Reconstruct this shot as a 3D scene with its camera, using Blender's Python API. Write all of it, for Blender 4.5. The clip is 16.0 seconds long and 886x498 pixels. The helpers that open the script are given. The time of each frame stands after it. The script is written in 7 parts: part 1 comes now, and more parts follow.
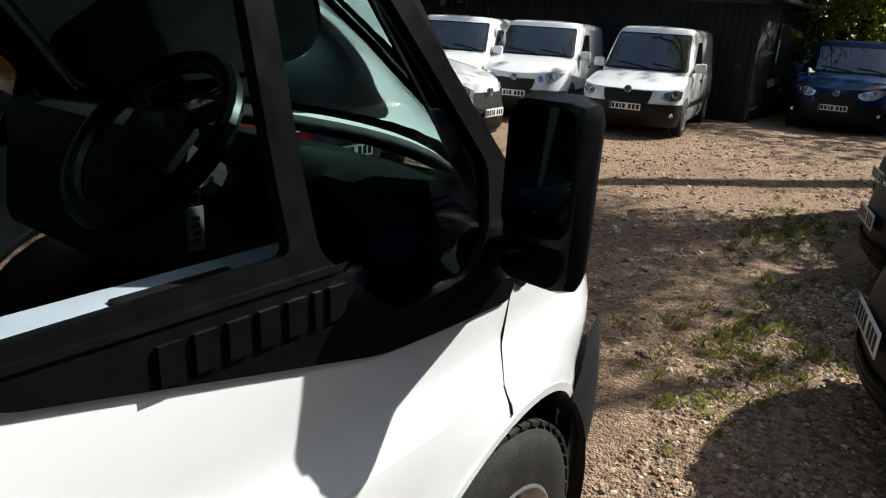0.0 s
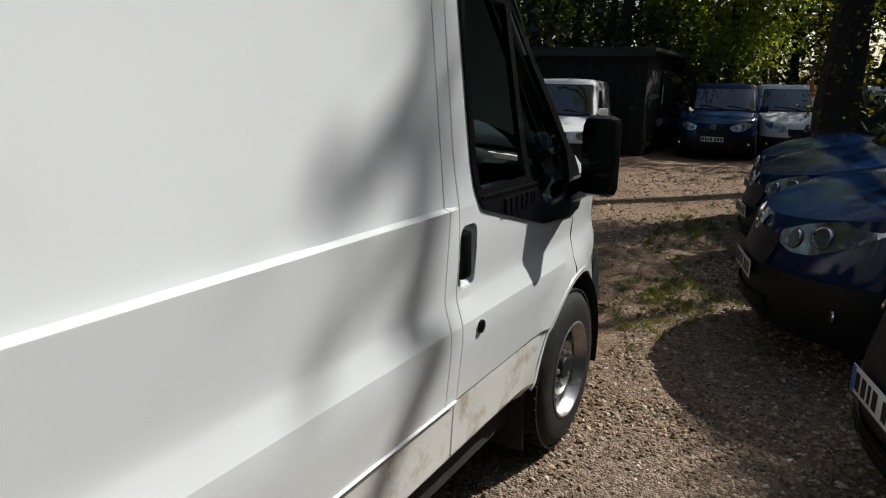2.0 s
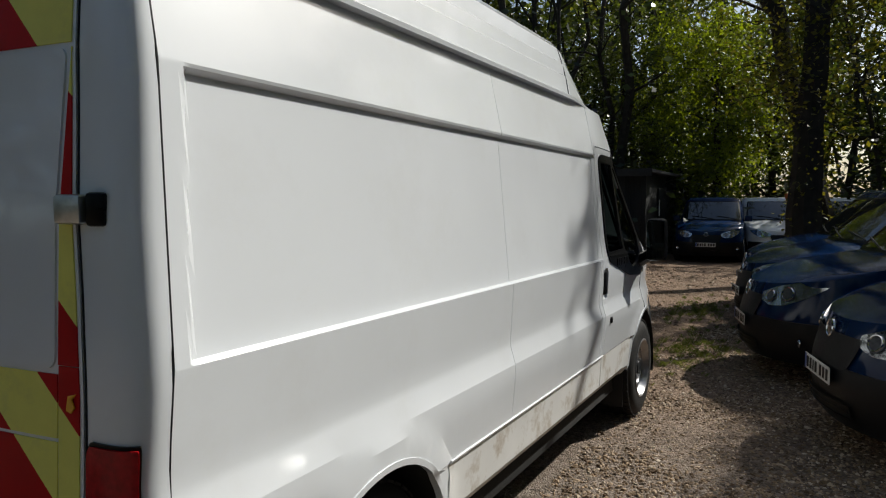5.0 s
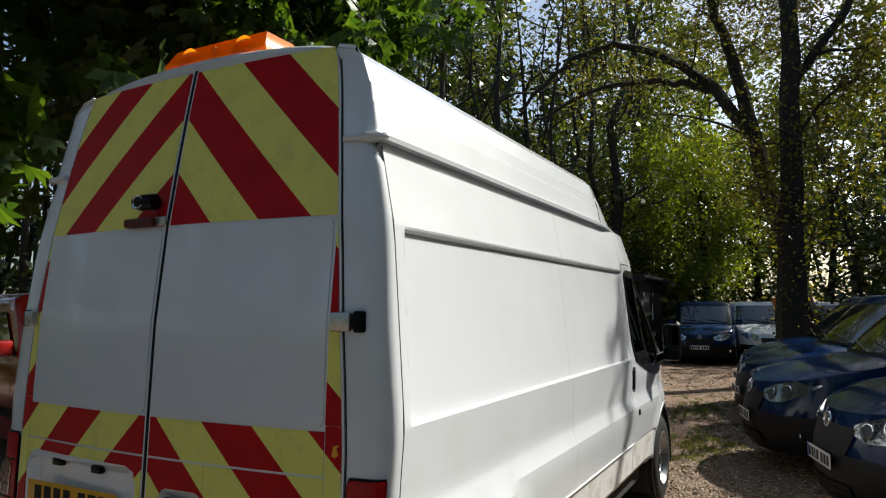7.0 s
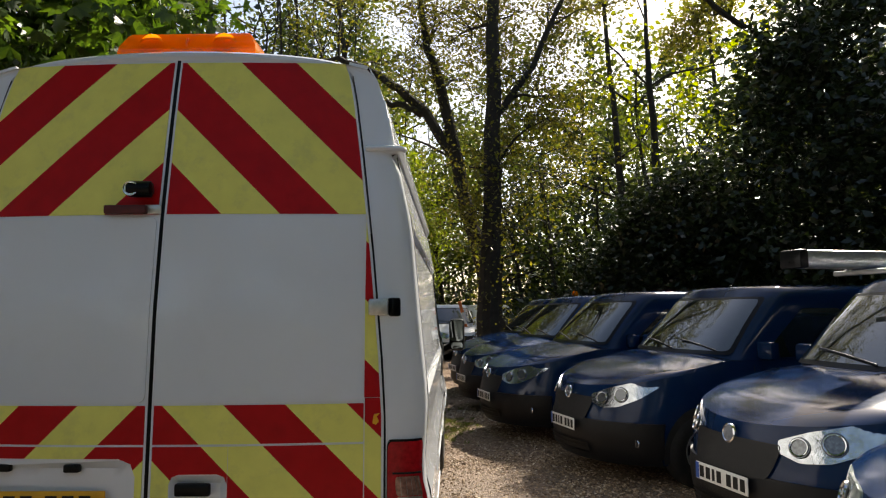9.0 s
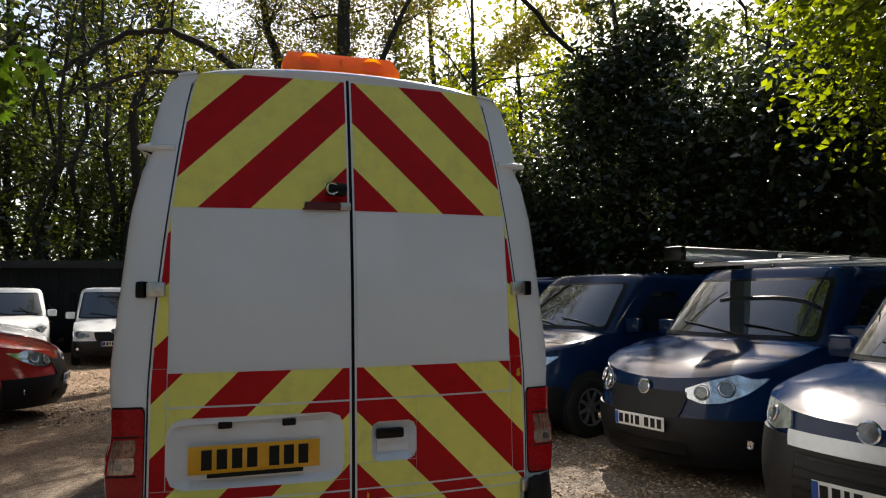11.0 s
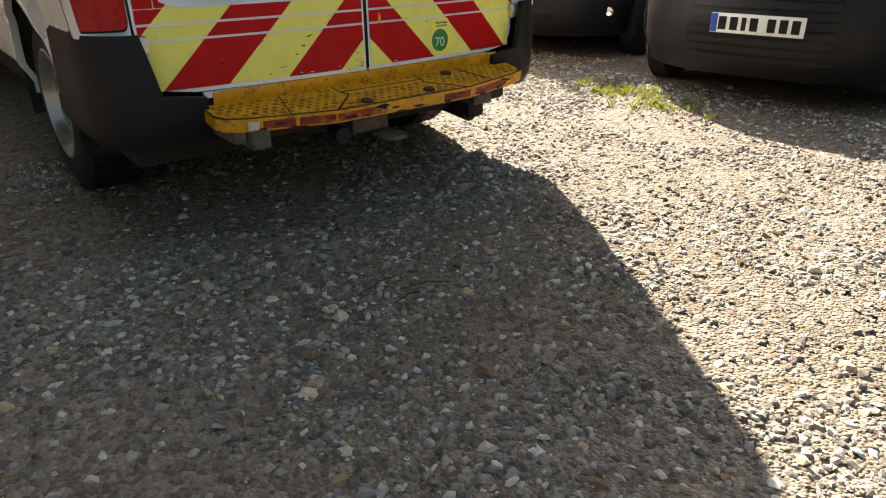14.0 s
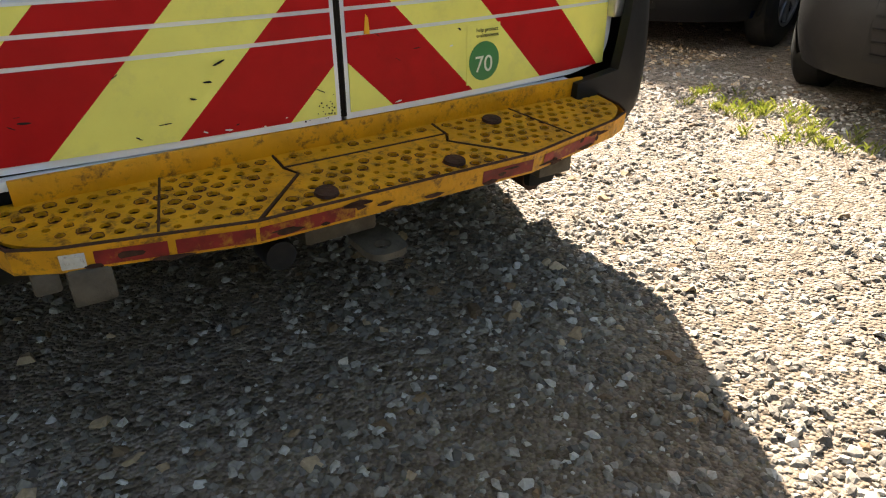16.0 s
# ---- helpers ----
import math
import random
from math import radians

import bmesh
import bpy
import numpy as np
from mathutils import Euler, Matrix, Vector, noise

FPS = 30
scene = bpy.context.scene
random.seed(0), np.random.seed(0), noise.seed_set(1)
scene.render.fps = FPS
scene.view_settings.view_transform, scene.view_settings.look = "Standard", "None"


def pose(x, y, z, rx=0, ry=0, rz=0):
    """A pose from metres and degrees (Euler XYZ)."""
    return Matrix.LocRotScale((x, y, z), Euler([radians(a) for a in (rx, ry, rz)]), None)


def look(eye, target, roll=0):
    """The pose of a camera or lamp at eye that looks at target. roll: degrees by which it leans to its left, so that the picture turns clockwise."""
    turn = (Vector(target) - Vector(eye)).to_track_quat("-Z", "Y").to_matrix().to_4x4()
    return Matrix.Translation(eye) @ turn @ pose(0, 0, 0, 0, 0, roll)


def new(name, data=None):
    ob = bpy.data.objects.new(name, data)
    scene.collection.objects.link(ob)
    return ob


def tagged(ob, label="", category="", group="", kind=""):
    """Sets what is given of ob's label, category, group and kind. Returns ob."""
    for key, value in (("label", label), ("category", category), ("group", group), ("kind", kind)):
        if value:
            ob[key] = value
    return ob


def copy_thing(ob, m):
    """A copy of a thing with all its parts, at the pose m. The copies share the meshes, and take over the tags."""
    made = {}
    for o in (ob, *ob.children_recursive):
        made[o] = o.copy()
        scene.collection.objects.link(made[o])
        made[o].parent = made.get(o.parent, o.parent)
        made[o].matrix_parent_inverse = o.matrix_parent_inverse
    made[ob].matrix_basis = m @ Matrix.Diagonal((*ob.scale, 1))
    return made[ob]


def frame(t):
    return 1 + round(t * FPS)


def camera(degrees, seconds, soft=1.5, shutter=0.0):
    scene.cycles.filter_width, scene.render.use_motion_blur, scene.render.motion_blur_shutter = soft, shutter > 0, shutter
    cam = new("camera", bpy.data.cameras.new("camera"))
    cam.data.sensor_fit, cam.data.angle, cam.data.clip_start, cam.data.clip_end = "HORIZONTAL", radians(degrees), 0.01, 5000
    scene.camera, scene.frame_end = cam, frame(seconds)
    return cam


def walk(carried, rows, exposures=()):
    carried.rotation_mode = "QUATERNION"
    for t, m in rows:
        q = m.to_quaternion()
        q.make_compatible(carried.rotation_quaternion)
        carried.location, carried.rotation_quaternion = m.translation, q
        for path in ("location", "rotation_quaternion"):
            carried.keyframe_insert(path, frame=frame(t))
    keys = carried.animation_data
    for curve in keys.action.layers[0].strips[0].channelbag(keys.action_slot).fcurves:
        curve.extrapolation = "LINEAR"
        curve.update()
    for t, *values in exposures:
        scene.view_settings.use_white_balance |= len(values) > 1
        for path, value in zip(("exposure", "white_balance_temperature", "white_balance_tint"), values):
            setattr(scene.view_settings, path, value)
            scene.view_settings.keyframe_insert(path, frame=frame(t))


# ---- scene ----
cam = camera(66.0, 16.0, soft=1.15)
PATH = [
    (0, (1.584, 3.293, 1.587), (0.455, 4.823, 0.967), 3.6),
    (0.5, (1.672, 2.886, 1.577), (0.625, 4.484, 0.984), 2.4),
    (1, (1.713, 2.494, 1.58), (0.727, 4.139, 1.012), 1.9),
    (1.5, (1.744, 2.049, 1.607), (0.788, 3.725, 1.08), 1.4),
    (2, (1.855, 1.643, 1.599), (0.907, 3.342, 1.136), 1.1),
    (2.5, (1.973, 1.144, 1.6), (1.021, 2.859, 1.214), 1.1),
    (3, (2.073, 0.721, 1.592), (1.115, 2.447, 1.274), 0.7),
    (3.2, (2.091, 0.52, 1.585), (1.129, 2.251, 1.301), 0.5),
    (5.3, (2.121, -0.947, 1.611), (1.156, 0.801, 1.503), 0.1),
    (5.5, (2.141, -1.063, 1.644), (1.174, 0.686, 1.557), 0.2),
    (6, (2.137, -1.317, 1.652), (1.171, 0.435, 1.675), 0.2),
    (6.5, (2.171, -1.485, 1.647), (1.212, 0.267, 1.766), 0.0),
    (7, (2.074, -1.676, 1.636), (1.144, 0.087, 1.807), 0.0),
    (7.5, (1.888, -1.791, 1.619), (1.221, 0.085, 1.814), -0.0),
    (8, (1.644, -1.895, 1.582), (1.215, 0.049, 1.778), -0.4),
    (8.5, (1.351, -2.165, 1.562), (1.168, -0.182, 1.751), -0.4),
    (9, (1.068, -2.405, 1.575), (1.039, -0.414, 1.757), -0.4),
    (9.2, (0.924, -2.502, 1.592), (0.956, -0.511, 1.773), -0.4),
    (11.3, (-0.773, -2.942, 1.544), (-0.058, -1.078, 1.662), -0.4),
    (11.5, (-0.944, -2.943, 1.514), (-0.147, -1.111, 1.619), -0.4),
    (12, (-1.302, -3.016, 1.454), (-0.333, -1.266, 1.431), -0.6),
    (12.5, (-1.505, -3.077, 1.32), (-0.412, -1.417, 1.091), -0.5),
    (13, (-1.603, -2.89, 1.198), (-0.461, -1.325, 0.698), -0.4),
    (13.5, (-1.551, -2.578, 1.076), (-0.393, -1.104, 0.379), -0.2),
    (14, (-1.465, -2.249, 1.013), (-0.319, -0.848, 0.162), -0.1),
    (14.5, (-1.295, -1.96, 0.992), (-0.156, -0.597, 0.071), 0.0),
    (15, (-1.009, -1.777, 0.989), (0.101, -0.402, 0.053), 0.0),
    (15.5, (-0.725, -1.521, 0.986), (0.279, -0.071, 0.045), 0.0),
    (16, (-0.585, -1.271, 0.954), (0.383, 0.204, 0.012), 0.1),
]
walk(cam, [(t, look(eye, target, roll)) for t, eye, target, roll in PATH], exposures=[(0.0, 0.90, 6450, 6), (0.5, 0.82, 6250, 6), (1.0, 0.80, 6150, 6), (1.5, 0.50, 6400, 6), (2.0, 0.14, 6450, 7), (2.5, -0.02, 6450, 7), (5.5, 0.0, 6450, 7), (7.0, 0.55, 6500, 7), (8.0, 0.62, 6700, 9), (9.0, 1.08, 7100, 10), (11.5, 0.96, 7100, 11), (12.5, 1.40, 7400, 12), (14.0, 2.20, 7500, 10), (15.2, 2.38, 7400, 9), (16.0, 2.38, 7500, 10)])

# ---- light: a clear May day seen between trees, sun ahead and to the right ----
SUN_DIR = Vector((0.57, 1.0, 1.0)).normalized()
world = bpy.data.worlds.new("sky")
scene.world = world
world.use_nodes = True
wn = world.node_tree.nodes
sky = wn.new("ShaderNodeTexSky")
sky.sky_type = "NISHITA"
sky.sun_disc = False
sky.sun_elevation = math.asin(SUN_DIR.z)
sky.sun_rotation = math.atan2(SUN_DIR.x, SUN_DIR.y)
sky.air_density, sky.dust_density, sky.ozone_density = 1.0, 2.2, 1.0
wn["Background"].inputs["Strength"].default_value = 0.10
world.node_tree.links.new(sky.outputs["Color"], wn["Background"].inputs["Color"])
sun = new("sun", bpy.data.lights.new("sun", "SUN"))
sun.data.energy, sun.data.angle, sun.data.color = 5.0, radians(0.53), (1.0, 0.965, 0.90)
sun.matrix_world = look(SUN_DIR * 60, (0, 0, 0))


# ---- materials ----
def material(name, color, rough=0.5, metal=0.0, noise_scale=8.0, var=0.08, bump=0.0, bump_scale=60.0, coat=0.0,
             dirt=None, dirt_amount=0.0, dirt_scale=3.0, spec=0.5, random_tint=0.0, rough_var=0.08):
    m = bpy.data.materials.new(name)
    m.use_nodes = True
    nt = m.node_tree
    b = nt.nodes["Principled BSDF"]
    b.inputs["Metallic"].default_value = metal
    b.inputs["Coat Weight"].default_value = coat
    b.inputs["Coat Roughness"].default_value = 0.04
    b.inputs["Specular IOR Level"].default_value = spec
    co = nt.nodes.new("ShaderNodeTexCoord")
    n1 = nt.nodes.new("ShaderNodeTexNoise")
    n1.inputs["Scale"].default_value = noise_scale
    n1.inputs["Detail"].default_value = 5
    nt.links.new(co.outputs["Object"], n1.inputs["Vector"])
    ramp = nt.nodes.new("ShaderNodeValToRGB")
    lo, hi = [max(0, c * (1 - var)) for c in color], [min(1, c * (1 + var)) for c in color]
    ramp.color_ramp.elements[0].color, ramp.color_ramp.elements[1].color = (*lo, 1), (*hi, 1)
    ramp.color_ramp.elements[0].position, ramp.color_ramp.elements[1].position = 0.3, 0.7
    nt.links.new(n1.outputs["Fac"], ramp.inputs["Fac"])
    out = ramp.outputs["Color"]
    if dirt:
        n2 = nt.nodes.new("ShaderNodeTexNoise")
        n2.inputs["Scale"].default_value = dirt_scale
        n2.inputs["Detail"].default_value = 8
        n2.inputs["Roughness"].default_value = 0.7
        nt.links.new(co.outputs["Object"], n2.inputs["Vector"])
        r2 = nt.nodes.new("ShaderNodeValToRGB")
        r2.color_ramp.elements[0].position, r2.color_ramp.elements[1].position = 0.52, 0.68
        r2.color_ramp.elements[1].color = (dirt_amount, dirt_amount, dirt_amount, 1)
        nt.links.new(n2.outputs["Fac"], r2.inputs["Fac"])
        mix = nt.nodes.new("ShaderNodeMixRGB")
        mix.inputs["Color2"].default_value = (*dirt, 1)
        nt.links.new(r2.outputs["Color"], mix.inputs["Fac"])
        nt.links.new(out, mix.inputs["Color1"])
        out = mix.outputs["Color"]
    if random_tint:
        info = nt.nodes.new("ShaderNodeObjectInfo")
        hsv = nt.nodes.new("ShaderNodeHueSaturation")
        rng = nt.nodes.new("ShaderNodeMapRange")
        rng.inputs["To Min"].default_value, rng.inputs["To Max"].default_value = 1 - random_tint, 1 + random_tint
        nt.links.new(info.outputs["Random"], rng.inputs["Value"])
        nt.links.new(rng.outputs["Result"], hsv.inputs["Value"])
        nt.links.new(out, hsv.inputs["Color"])
        out = hsv.outputs["Color"]
    nt.links.new(out, b.inputs["Base Color"])
    rr = nt.nodes.new("ShaderNodeMapRange")
    rr.inputs["To Min"].default_value, rr.inputs["To Max"].default_value = max(0.01, rough - rough_var), min(1, rough + rough_var)
    nt.links.new(n1.outputs["Fac"], rr.inputs["Value"])
    nt.links.new(rr.outputs["Result"], b.inputs["Roughness"])
    if bump:
        n3 = nt.nodes.new("ShaderNodeTexNoise")
        n3.inputs["Scale"].default_value = bump_scale
        n3.inputs["Detail"].default_value = 6
        nt.links.new(co.outputs["Object"], n3.inputs["Vector"])
        bp = nt.nodes.new("ShaderNodeBump")
        bp.inputs["Strength"].default_value, bp.inputs["Distance"].default_value = bump, 0.01
        nt.links.new(n3.outputs["Fac"], bp.inputs["Height"])
        nt.links.new(bp.outputs["Normal"], b.inputs["Normal"])
    return m


def glass_material(name, tint, rough=0.0):
    """Thin window glass: clear, with a mirror sheen at a slant."""
    m = bpy.data.materials.new(name)
    m.use_nodes = True
    nt = m.node_tree
    tr = nt.nodes.new("ShaderNodeBsdfTransparent")
    tr.inputs["Color"].default_value = (*tint, 1)
    gl = nt.nodes.new("ShaderNodeBsdfGlossy")
    gl.inputs["Roughness"].default_value = rough
    fr = nt.nodes.new("ShaderNodeFresnel")
    fr.inputs["IOR"].default_value = 1.5
    mx = nt.nodes.new("ShaderNodeMixShader")
    nt.links.new(fr.outputs["Fac"], mx.inputs["Fac"])
    nt.links.new(tr.outputs["BSDF"], mx.inputs[1])
    nt.links.new(gl.outputs["BSDF"], mx.inputs[2])
    nt.links.new(mx.outputs["Shader"], nt.nodes["Material Output"].inputs["Surface"])
    return m


def lens_material(name, color, rough=0.15, through_share=0.45):
    """Coloured plastic that lets light through."""
    m = material(name, color, rough, noise_scale=25, var=0.10, coat=0.8, rough_var=0.04)
    nt = m.node_tree
    tl = nt.nodes.new("ShaderNodeBsdfTranslucent")
    tl.inputs["Color"].default_value = (*color, 1)
    mx = nt.nodes.new("ShaderNodeMixShader")
    mx.inputs["Fac"].default_value = through_share
    nt.links.new(nt.nodes["Principled BSDF"].outputs["BSDF"], mx.inputs[1])
    nt.links.new(tl.outputs["BSDF"], mx.inputs[2])
    nt.links.new(mx.outputs["Shader"], nt.nodes["Material Output"].inputs["Surface"])
    return m


def leaf_material(name, dark, light, translucency=0.45, rough=0.45):
    m = bpy.data.materials.new(name)
    m.use_nodes = True
    nt = m.node_tree
    b = nt.nodes["Principled BSDF"]
    b.inputs["Roughness"].default_value = rough
    geo = nt.nodes.new("ShaderNodeNewGeometry")
    ramp = nt.nodes.new("ShaderNodeValToRGB")
    ramp.color_ramp.elements[0].color, ramp.color_ramp.elements[1].color = (*dark, 1), (*light, 1)
    nt.links.new(geo.outputs["Random Per Island"], ramp.inputs["Fac"])
    nt.links.new(ramp.outputs["Color"], b.inputs["Base Color"])
    tr = nt.nodes.new("ShaderNodeBsdfTranslucent")
    gain = nt.nodes.new("ShaderNodeHueSaturation")
    gain.inputs["Hue"].default_value, gain.inputs["Saturation"].default_value, gain.inputs["Value"].default_value = 0.485, 1.15, 1.9
    nt.links.new(ramp.outputs["Color"], gain.inputs["Color"])
    nt.links.new(gain.outputs["Color"], tr.inputs["Color"])
    mx = nt.nodes.new("ShaderNodeMixShader")
    mx.inputs["Fac"].default_value = translucency
    nt.links.new(b.outputs["BSDF"], mx.inputs[1])
    nt.links.new(tr.outputs["BSDF"], mx.inputs[2])
    nt.links.new(mx.outputs["Shader"], nt.nodes["Material Output"].inputs["Surface"])
    return m


def stone_material(name, stops, bump=0.3, rough=0.85):
    m = bpy.data.materials.new(name)
    m.use_nodes = True
    nt = m.node_tree
    b = nt.nodes["Principled BSDF"]
    b.inputs["Roughness"].default_value = rough
    geo = nt.nodes.new("ShaderNodeNewGeometry")
    ramp = nt.nodes.new("ShaderNodeValToRGB")
    ramp.color_ramp.elements[0].color = (*stops[0][1], 1)
    ramp.color_ramp.elements[1].color = (*stops[-1][1], 1)
    ramp.color_ramp.elements[1].position = stops[-1][0]
    for p, c in stops[1:-1]:
        e = ramp.color_ramp.elements.new(p)
        e.color = (*c, 1)
    nt.links.new(geo.outputs["Random Per Island"], ramp.inputs["Fac"])
    co = nt.nodes.new("ShaderNodeTexCoord")
    n = nt.nodes.new("ShaderNodeTexNoise")
    n.inputs["Scale"].default_value, n.inputs["Detail"].default_value = 120, 6
    nt.links.new(co.outputs["Object"], n.inputs["Vector"])
    hs = nt.nodes.new("ShaderNodeHueSaturation")
    mr = nt.nodes.new("ShaderNodeMapRange")
    mr.inputs["To Min"].default_value, mr.inputs["To Max"].default_value = 0.6, 1.4
    nt.links.new(n.outputs["Fac"], mr.inputs["Value"])
    nt.links.new(mr.outputs["Result"], hs.inputs["Value"])
    nt.links.new(ramp.outputs["Color"], hs.inputs["Color"])
    nt.links.new(hs.outputs["Color"], b.inputs["Base Color"])
    bp = nt.nodes.new("ShaderNodeBump")
    bp.inputs["Strength"].default_value, bp.inputs["Distance"].default_value = bump, 0.004
    nt.links.new(n.outputs["Fac"], bp.inputs["Height"])
    nt.links.new(bp.outputs["Normal"], b.inputs["Normal"])
    return m


WHITE = material("white_paint", (0.78, 0.80, 0.83), 0.20, noise_scale=2.0, var=0.02, coat=0.7, bump=0.012, bump_scale=5, dirt=(0.55, 0.52, 0.46), dirt_amount=0.10, dirt_scale=2.2, rough_var=0.05)
SILL = material("dusty_white_paint", (0.76, 0.76, 0.75), 0.35, noise_scale=5, var=0.04, dirt=(0.45, 0.36, 0.25), dirt_amount=0.35, dirt_scale=7)
BRACKET = material("dark_red_bracket_paint", (0.10, 0.012, 0.012), 0.5, noise_scale=30, var=0.3)
SKIRT = material("dusty_skirt_paint", (0.72, 0.71, 0.69), 0.40, noise_scale=5, var=0.05, dirt=(0.36, 0.28, 0.19), dirt_amount=0.8, dirt_scale=6)
YELLOW = material("yellow_film", (0.90, 0.84, 0.195), 0.38, noise_scale=14, var=0.04, coat=0.0, spec=0.25, dirt=(0.5, 0.45, 0.2), dirt_amount=0.25, dirt_scale=9)
RED = material("red_film", (0.50, 0.007, 0.010), 0.40, noise_scale=14, var=0.08, coat=0.0, spec=0.16, dirt=(0.28, 0.008, 0.01), dirt_amount=0.3, dirt_scale=9)
GREY_PLASTIC = material("grey_plastic", (0.008, 0.009, 0.011), 0.55, noise_scale=30, var=0.15, bump=0.15, bump_scale=400, dirt=(0.032, 0.031, 0.03), dirt_amount=0.35, dirt_scale=7, spec=0.28)
CAR_PLASTIC = material("bumper_plastic", (0.006, 0.006, 0.007), 0.48, noise_scale=30, var=0.15, bump=0.15, bump_scale=400, dirt=(0.025, 0.024, 0.022), dirt_amount=0.22, dirt_scale=7, spec=0.3)
BLACK_PLASTIC = material("black_plastic", (0.003, 0.003, 0.0035), 0.30, noise_scale=30, var=0.2, bump=0.04, bump_scale=500, spec=0.20)
INTERIOR = material("dark_trim", (0.004, 0.004, 0.0045), 0.6, noise_scale=20, var=0.2, bump=0.1, bump_scale=300, spec=0.25)
SEAT_CLOTH = material("seat_cloth", (0.012, 0.013, 0.016), 0.9, noise_scale=60, var=0.25, bump=0.2, bump_scale=500)
DOOR_TRIM = material("pale_grey_door_trim", (0.30, 0.36, 0.42), 0.5, noise_scale=20, var=0.06, bump=0.06, bump_scale=400)
RUBBER = material("tyre_rubber", (0.012, 0.0115, 0.011), 0.72, noise_scale=25, var=0.25, bump=0.2, bump_scale=120, dirt=(0.05, 0.042, 0.033), dirt_amount=0.45, dirt_scale=9, spec=0.3)
STEEL = material("painted_steel", (0.36, 0.36, 0.37), 0.32, metal=0.75, noise_scale=18, var=0.12, dirt=(0.16, 0.13, 0.1), dirt_amount=0.6, dirt_scale=11)
RUSTY = material("rusty_steel", (0.065, 0.026, 0.015), 0.8, metal=0.2, noise_scale=40, var=0.4, bump=0.4, bump_scale=90)
# steel colour lightened to stand in for light bounced up from the gravel
TOW = material("bounce_lit_tow_steel", (0.115, 0.093, 0.068), 0.8, metal=0.1, noise_scale=30, var=0.3, bump=0.3, bump_scale=90)
ZINC = material("zinc_plate", (0.6, 0.6, 0.58), 0.35, metal=0.9, noise_scale=40, var=0.15)
UNDER = material("underbody", (0.015, 0.014, 0.013), 0.9, noise_scale=15, var=0.4, bump=0.2, bump_scale=60)
NAVY = material("navy_paint", (0.004, 0.019, 0.066), 0.12, noise_scale=3, var=0.06, coat=0.06, rough_var=0.03, spec=0.26, dirt=(0.012, 0.026, 0.095), dirt_amount=0.30, dirt_scale=5)
REDPAINT = material("red_paint", (0.45, 0.02, 0.015), 0.2, noise_scale=3, var=0.06, coat=1.0, rough_var=0.05)
BODY_WHITE = material("van_white", (0.78, 0.79, 0.80), 0.2, noise_scale=2, var=0.03, coat=0.8, rough_var=0.05, dirt=(0.5, 0.47, 0.42), dirt_amount=0.15, dirt_scale=3)
SILVER = material("silver_plastic", (0.62, 0.64, 0.66), 0.35, metal=0.35, noise_scale=20, var=0.06)
CHROME = material("chrome", (0.75, 0.75, 0.76), 0.12, metal=1.0, noise_scale=20, var=0.05, rough_var=0.04)
RED_LENS = material("red_lens", (0.40, 0.008, 0.012), 0.20, noise_scale=60, var=0.25, coat=0.12, spec=0.2, rough_var=0.02)
LAMP_TINT = material("smoky_lens", (0.30, 0.14, 0.10), 0.18, metal=0.3, noise_scale=55, var=0.5, coat=1.0, rough_var=0.04)
LAMP_PALE = material("pale_lens", (0.42, 0.34, 0.30), 0.16, metal=0.5, noise_scale=55, var=0.45, coat=1.0, rough_var=0.04)
RUST_STAIN = material("rust_stain", (0.13, 0.045, 0.015), 0.8, noise_scale=60, var=0.4)
CLEAR_LENS = material("clear_lens", (0.62, 0.65, 0.68), 0.10, metal=0.92, noise_scale=22, var=0.30, coat=1.0, rough_var=0.05, bump=0.28, bump_scale=26)
LAMP_WELL = material("lamp_well", (0.22, 0.23, 0.24), 0.2, metal=0.7, noise_scale=60, var=0.3)
HAZY_LENS = material("hazy_lens", (0.50, 0.54, 0.51), 0.18, metal=0.5, noise_scale=22, var=0.3, coat=0.8, bump=0.35, bump_scale=24)
AMBER = lens_material("amber_lens", (1.0, 0.30, 0.005))
PLATE_YELLOW = material("yellow_plate", (0.88, 0.42, 0.02), 0.3, noise_scale=20, var=0.05)
PLATE_WHITE = material("white_plate", (0.75, 0.75, 0.72), 0.3, noise_scale=20, var=0.05)
PLATE_BLUE = material("blue_band", (0.02, 0.08, 0.35), 0.3)
INK = material("black_ink", (0.010, 0.010, 0.010), 0.5, spec=0.2)
GREEN_INK = material("green_ink", (0.03, 0.22, 0.06), 0.35)
PALE_INK = material("pale_ink", (0.72, 0.80, 0.62), 0.4)
# mirror colour darkened to stand in for the dark trees it reflects
MIRROR_DARK = material("dark_reflection_mirror", (0.20, 0.22, 0.22), 0.02, metal=1.0, noise_scale=3, var=0.05, rough_var=0.01)
ORANGE_STEP = material("worn_yellow_step_paint", (0.70, 0.315, 0.010), 0.5, noise_scale=14, var=0.18, bump=0.2, bump_scale=80, dirt=(0.11, 0.042, 0.014), dirt_amount=0.95, dirt_scale=42)
STEP_RED = material("worn_red_step_paint", (0.24, 0.018, 0.014), 0.55, noise_scale=30, var=0.4, dirt=(0.50, 0.22, 0.02), dirt_amount=1.0, dirt_scale=26)
BARK = material("bark", (0.030, 0.024, 0.017), 0.95, noise_scale=7, var=0.4, bump=0.9, bump_scale=16, dirt=(0.035, 0.042, 0.018), dirt_amount=0.5, dirt_scale=2.5)
BLACK_TIMBER = material("black_stained_timber", (0.010, 0.010, 0.010), 0.75, noise_scale=12, var=0.3, bump=0.4, bump_scale=40, random_tint=0.3)
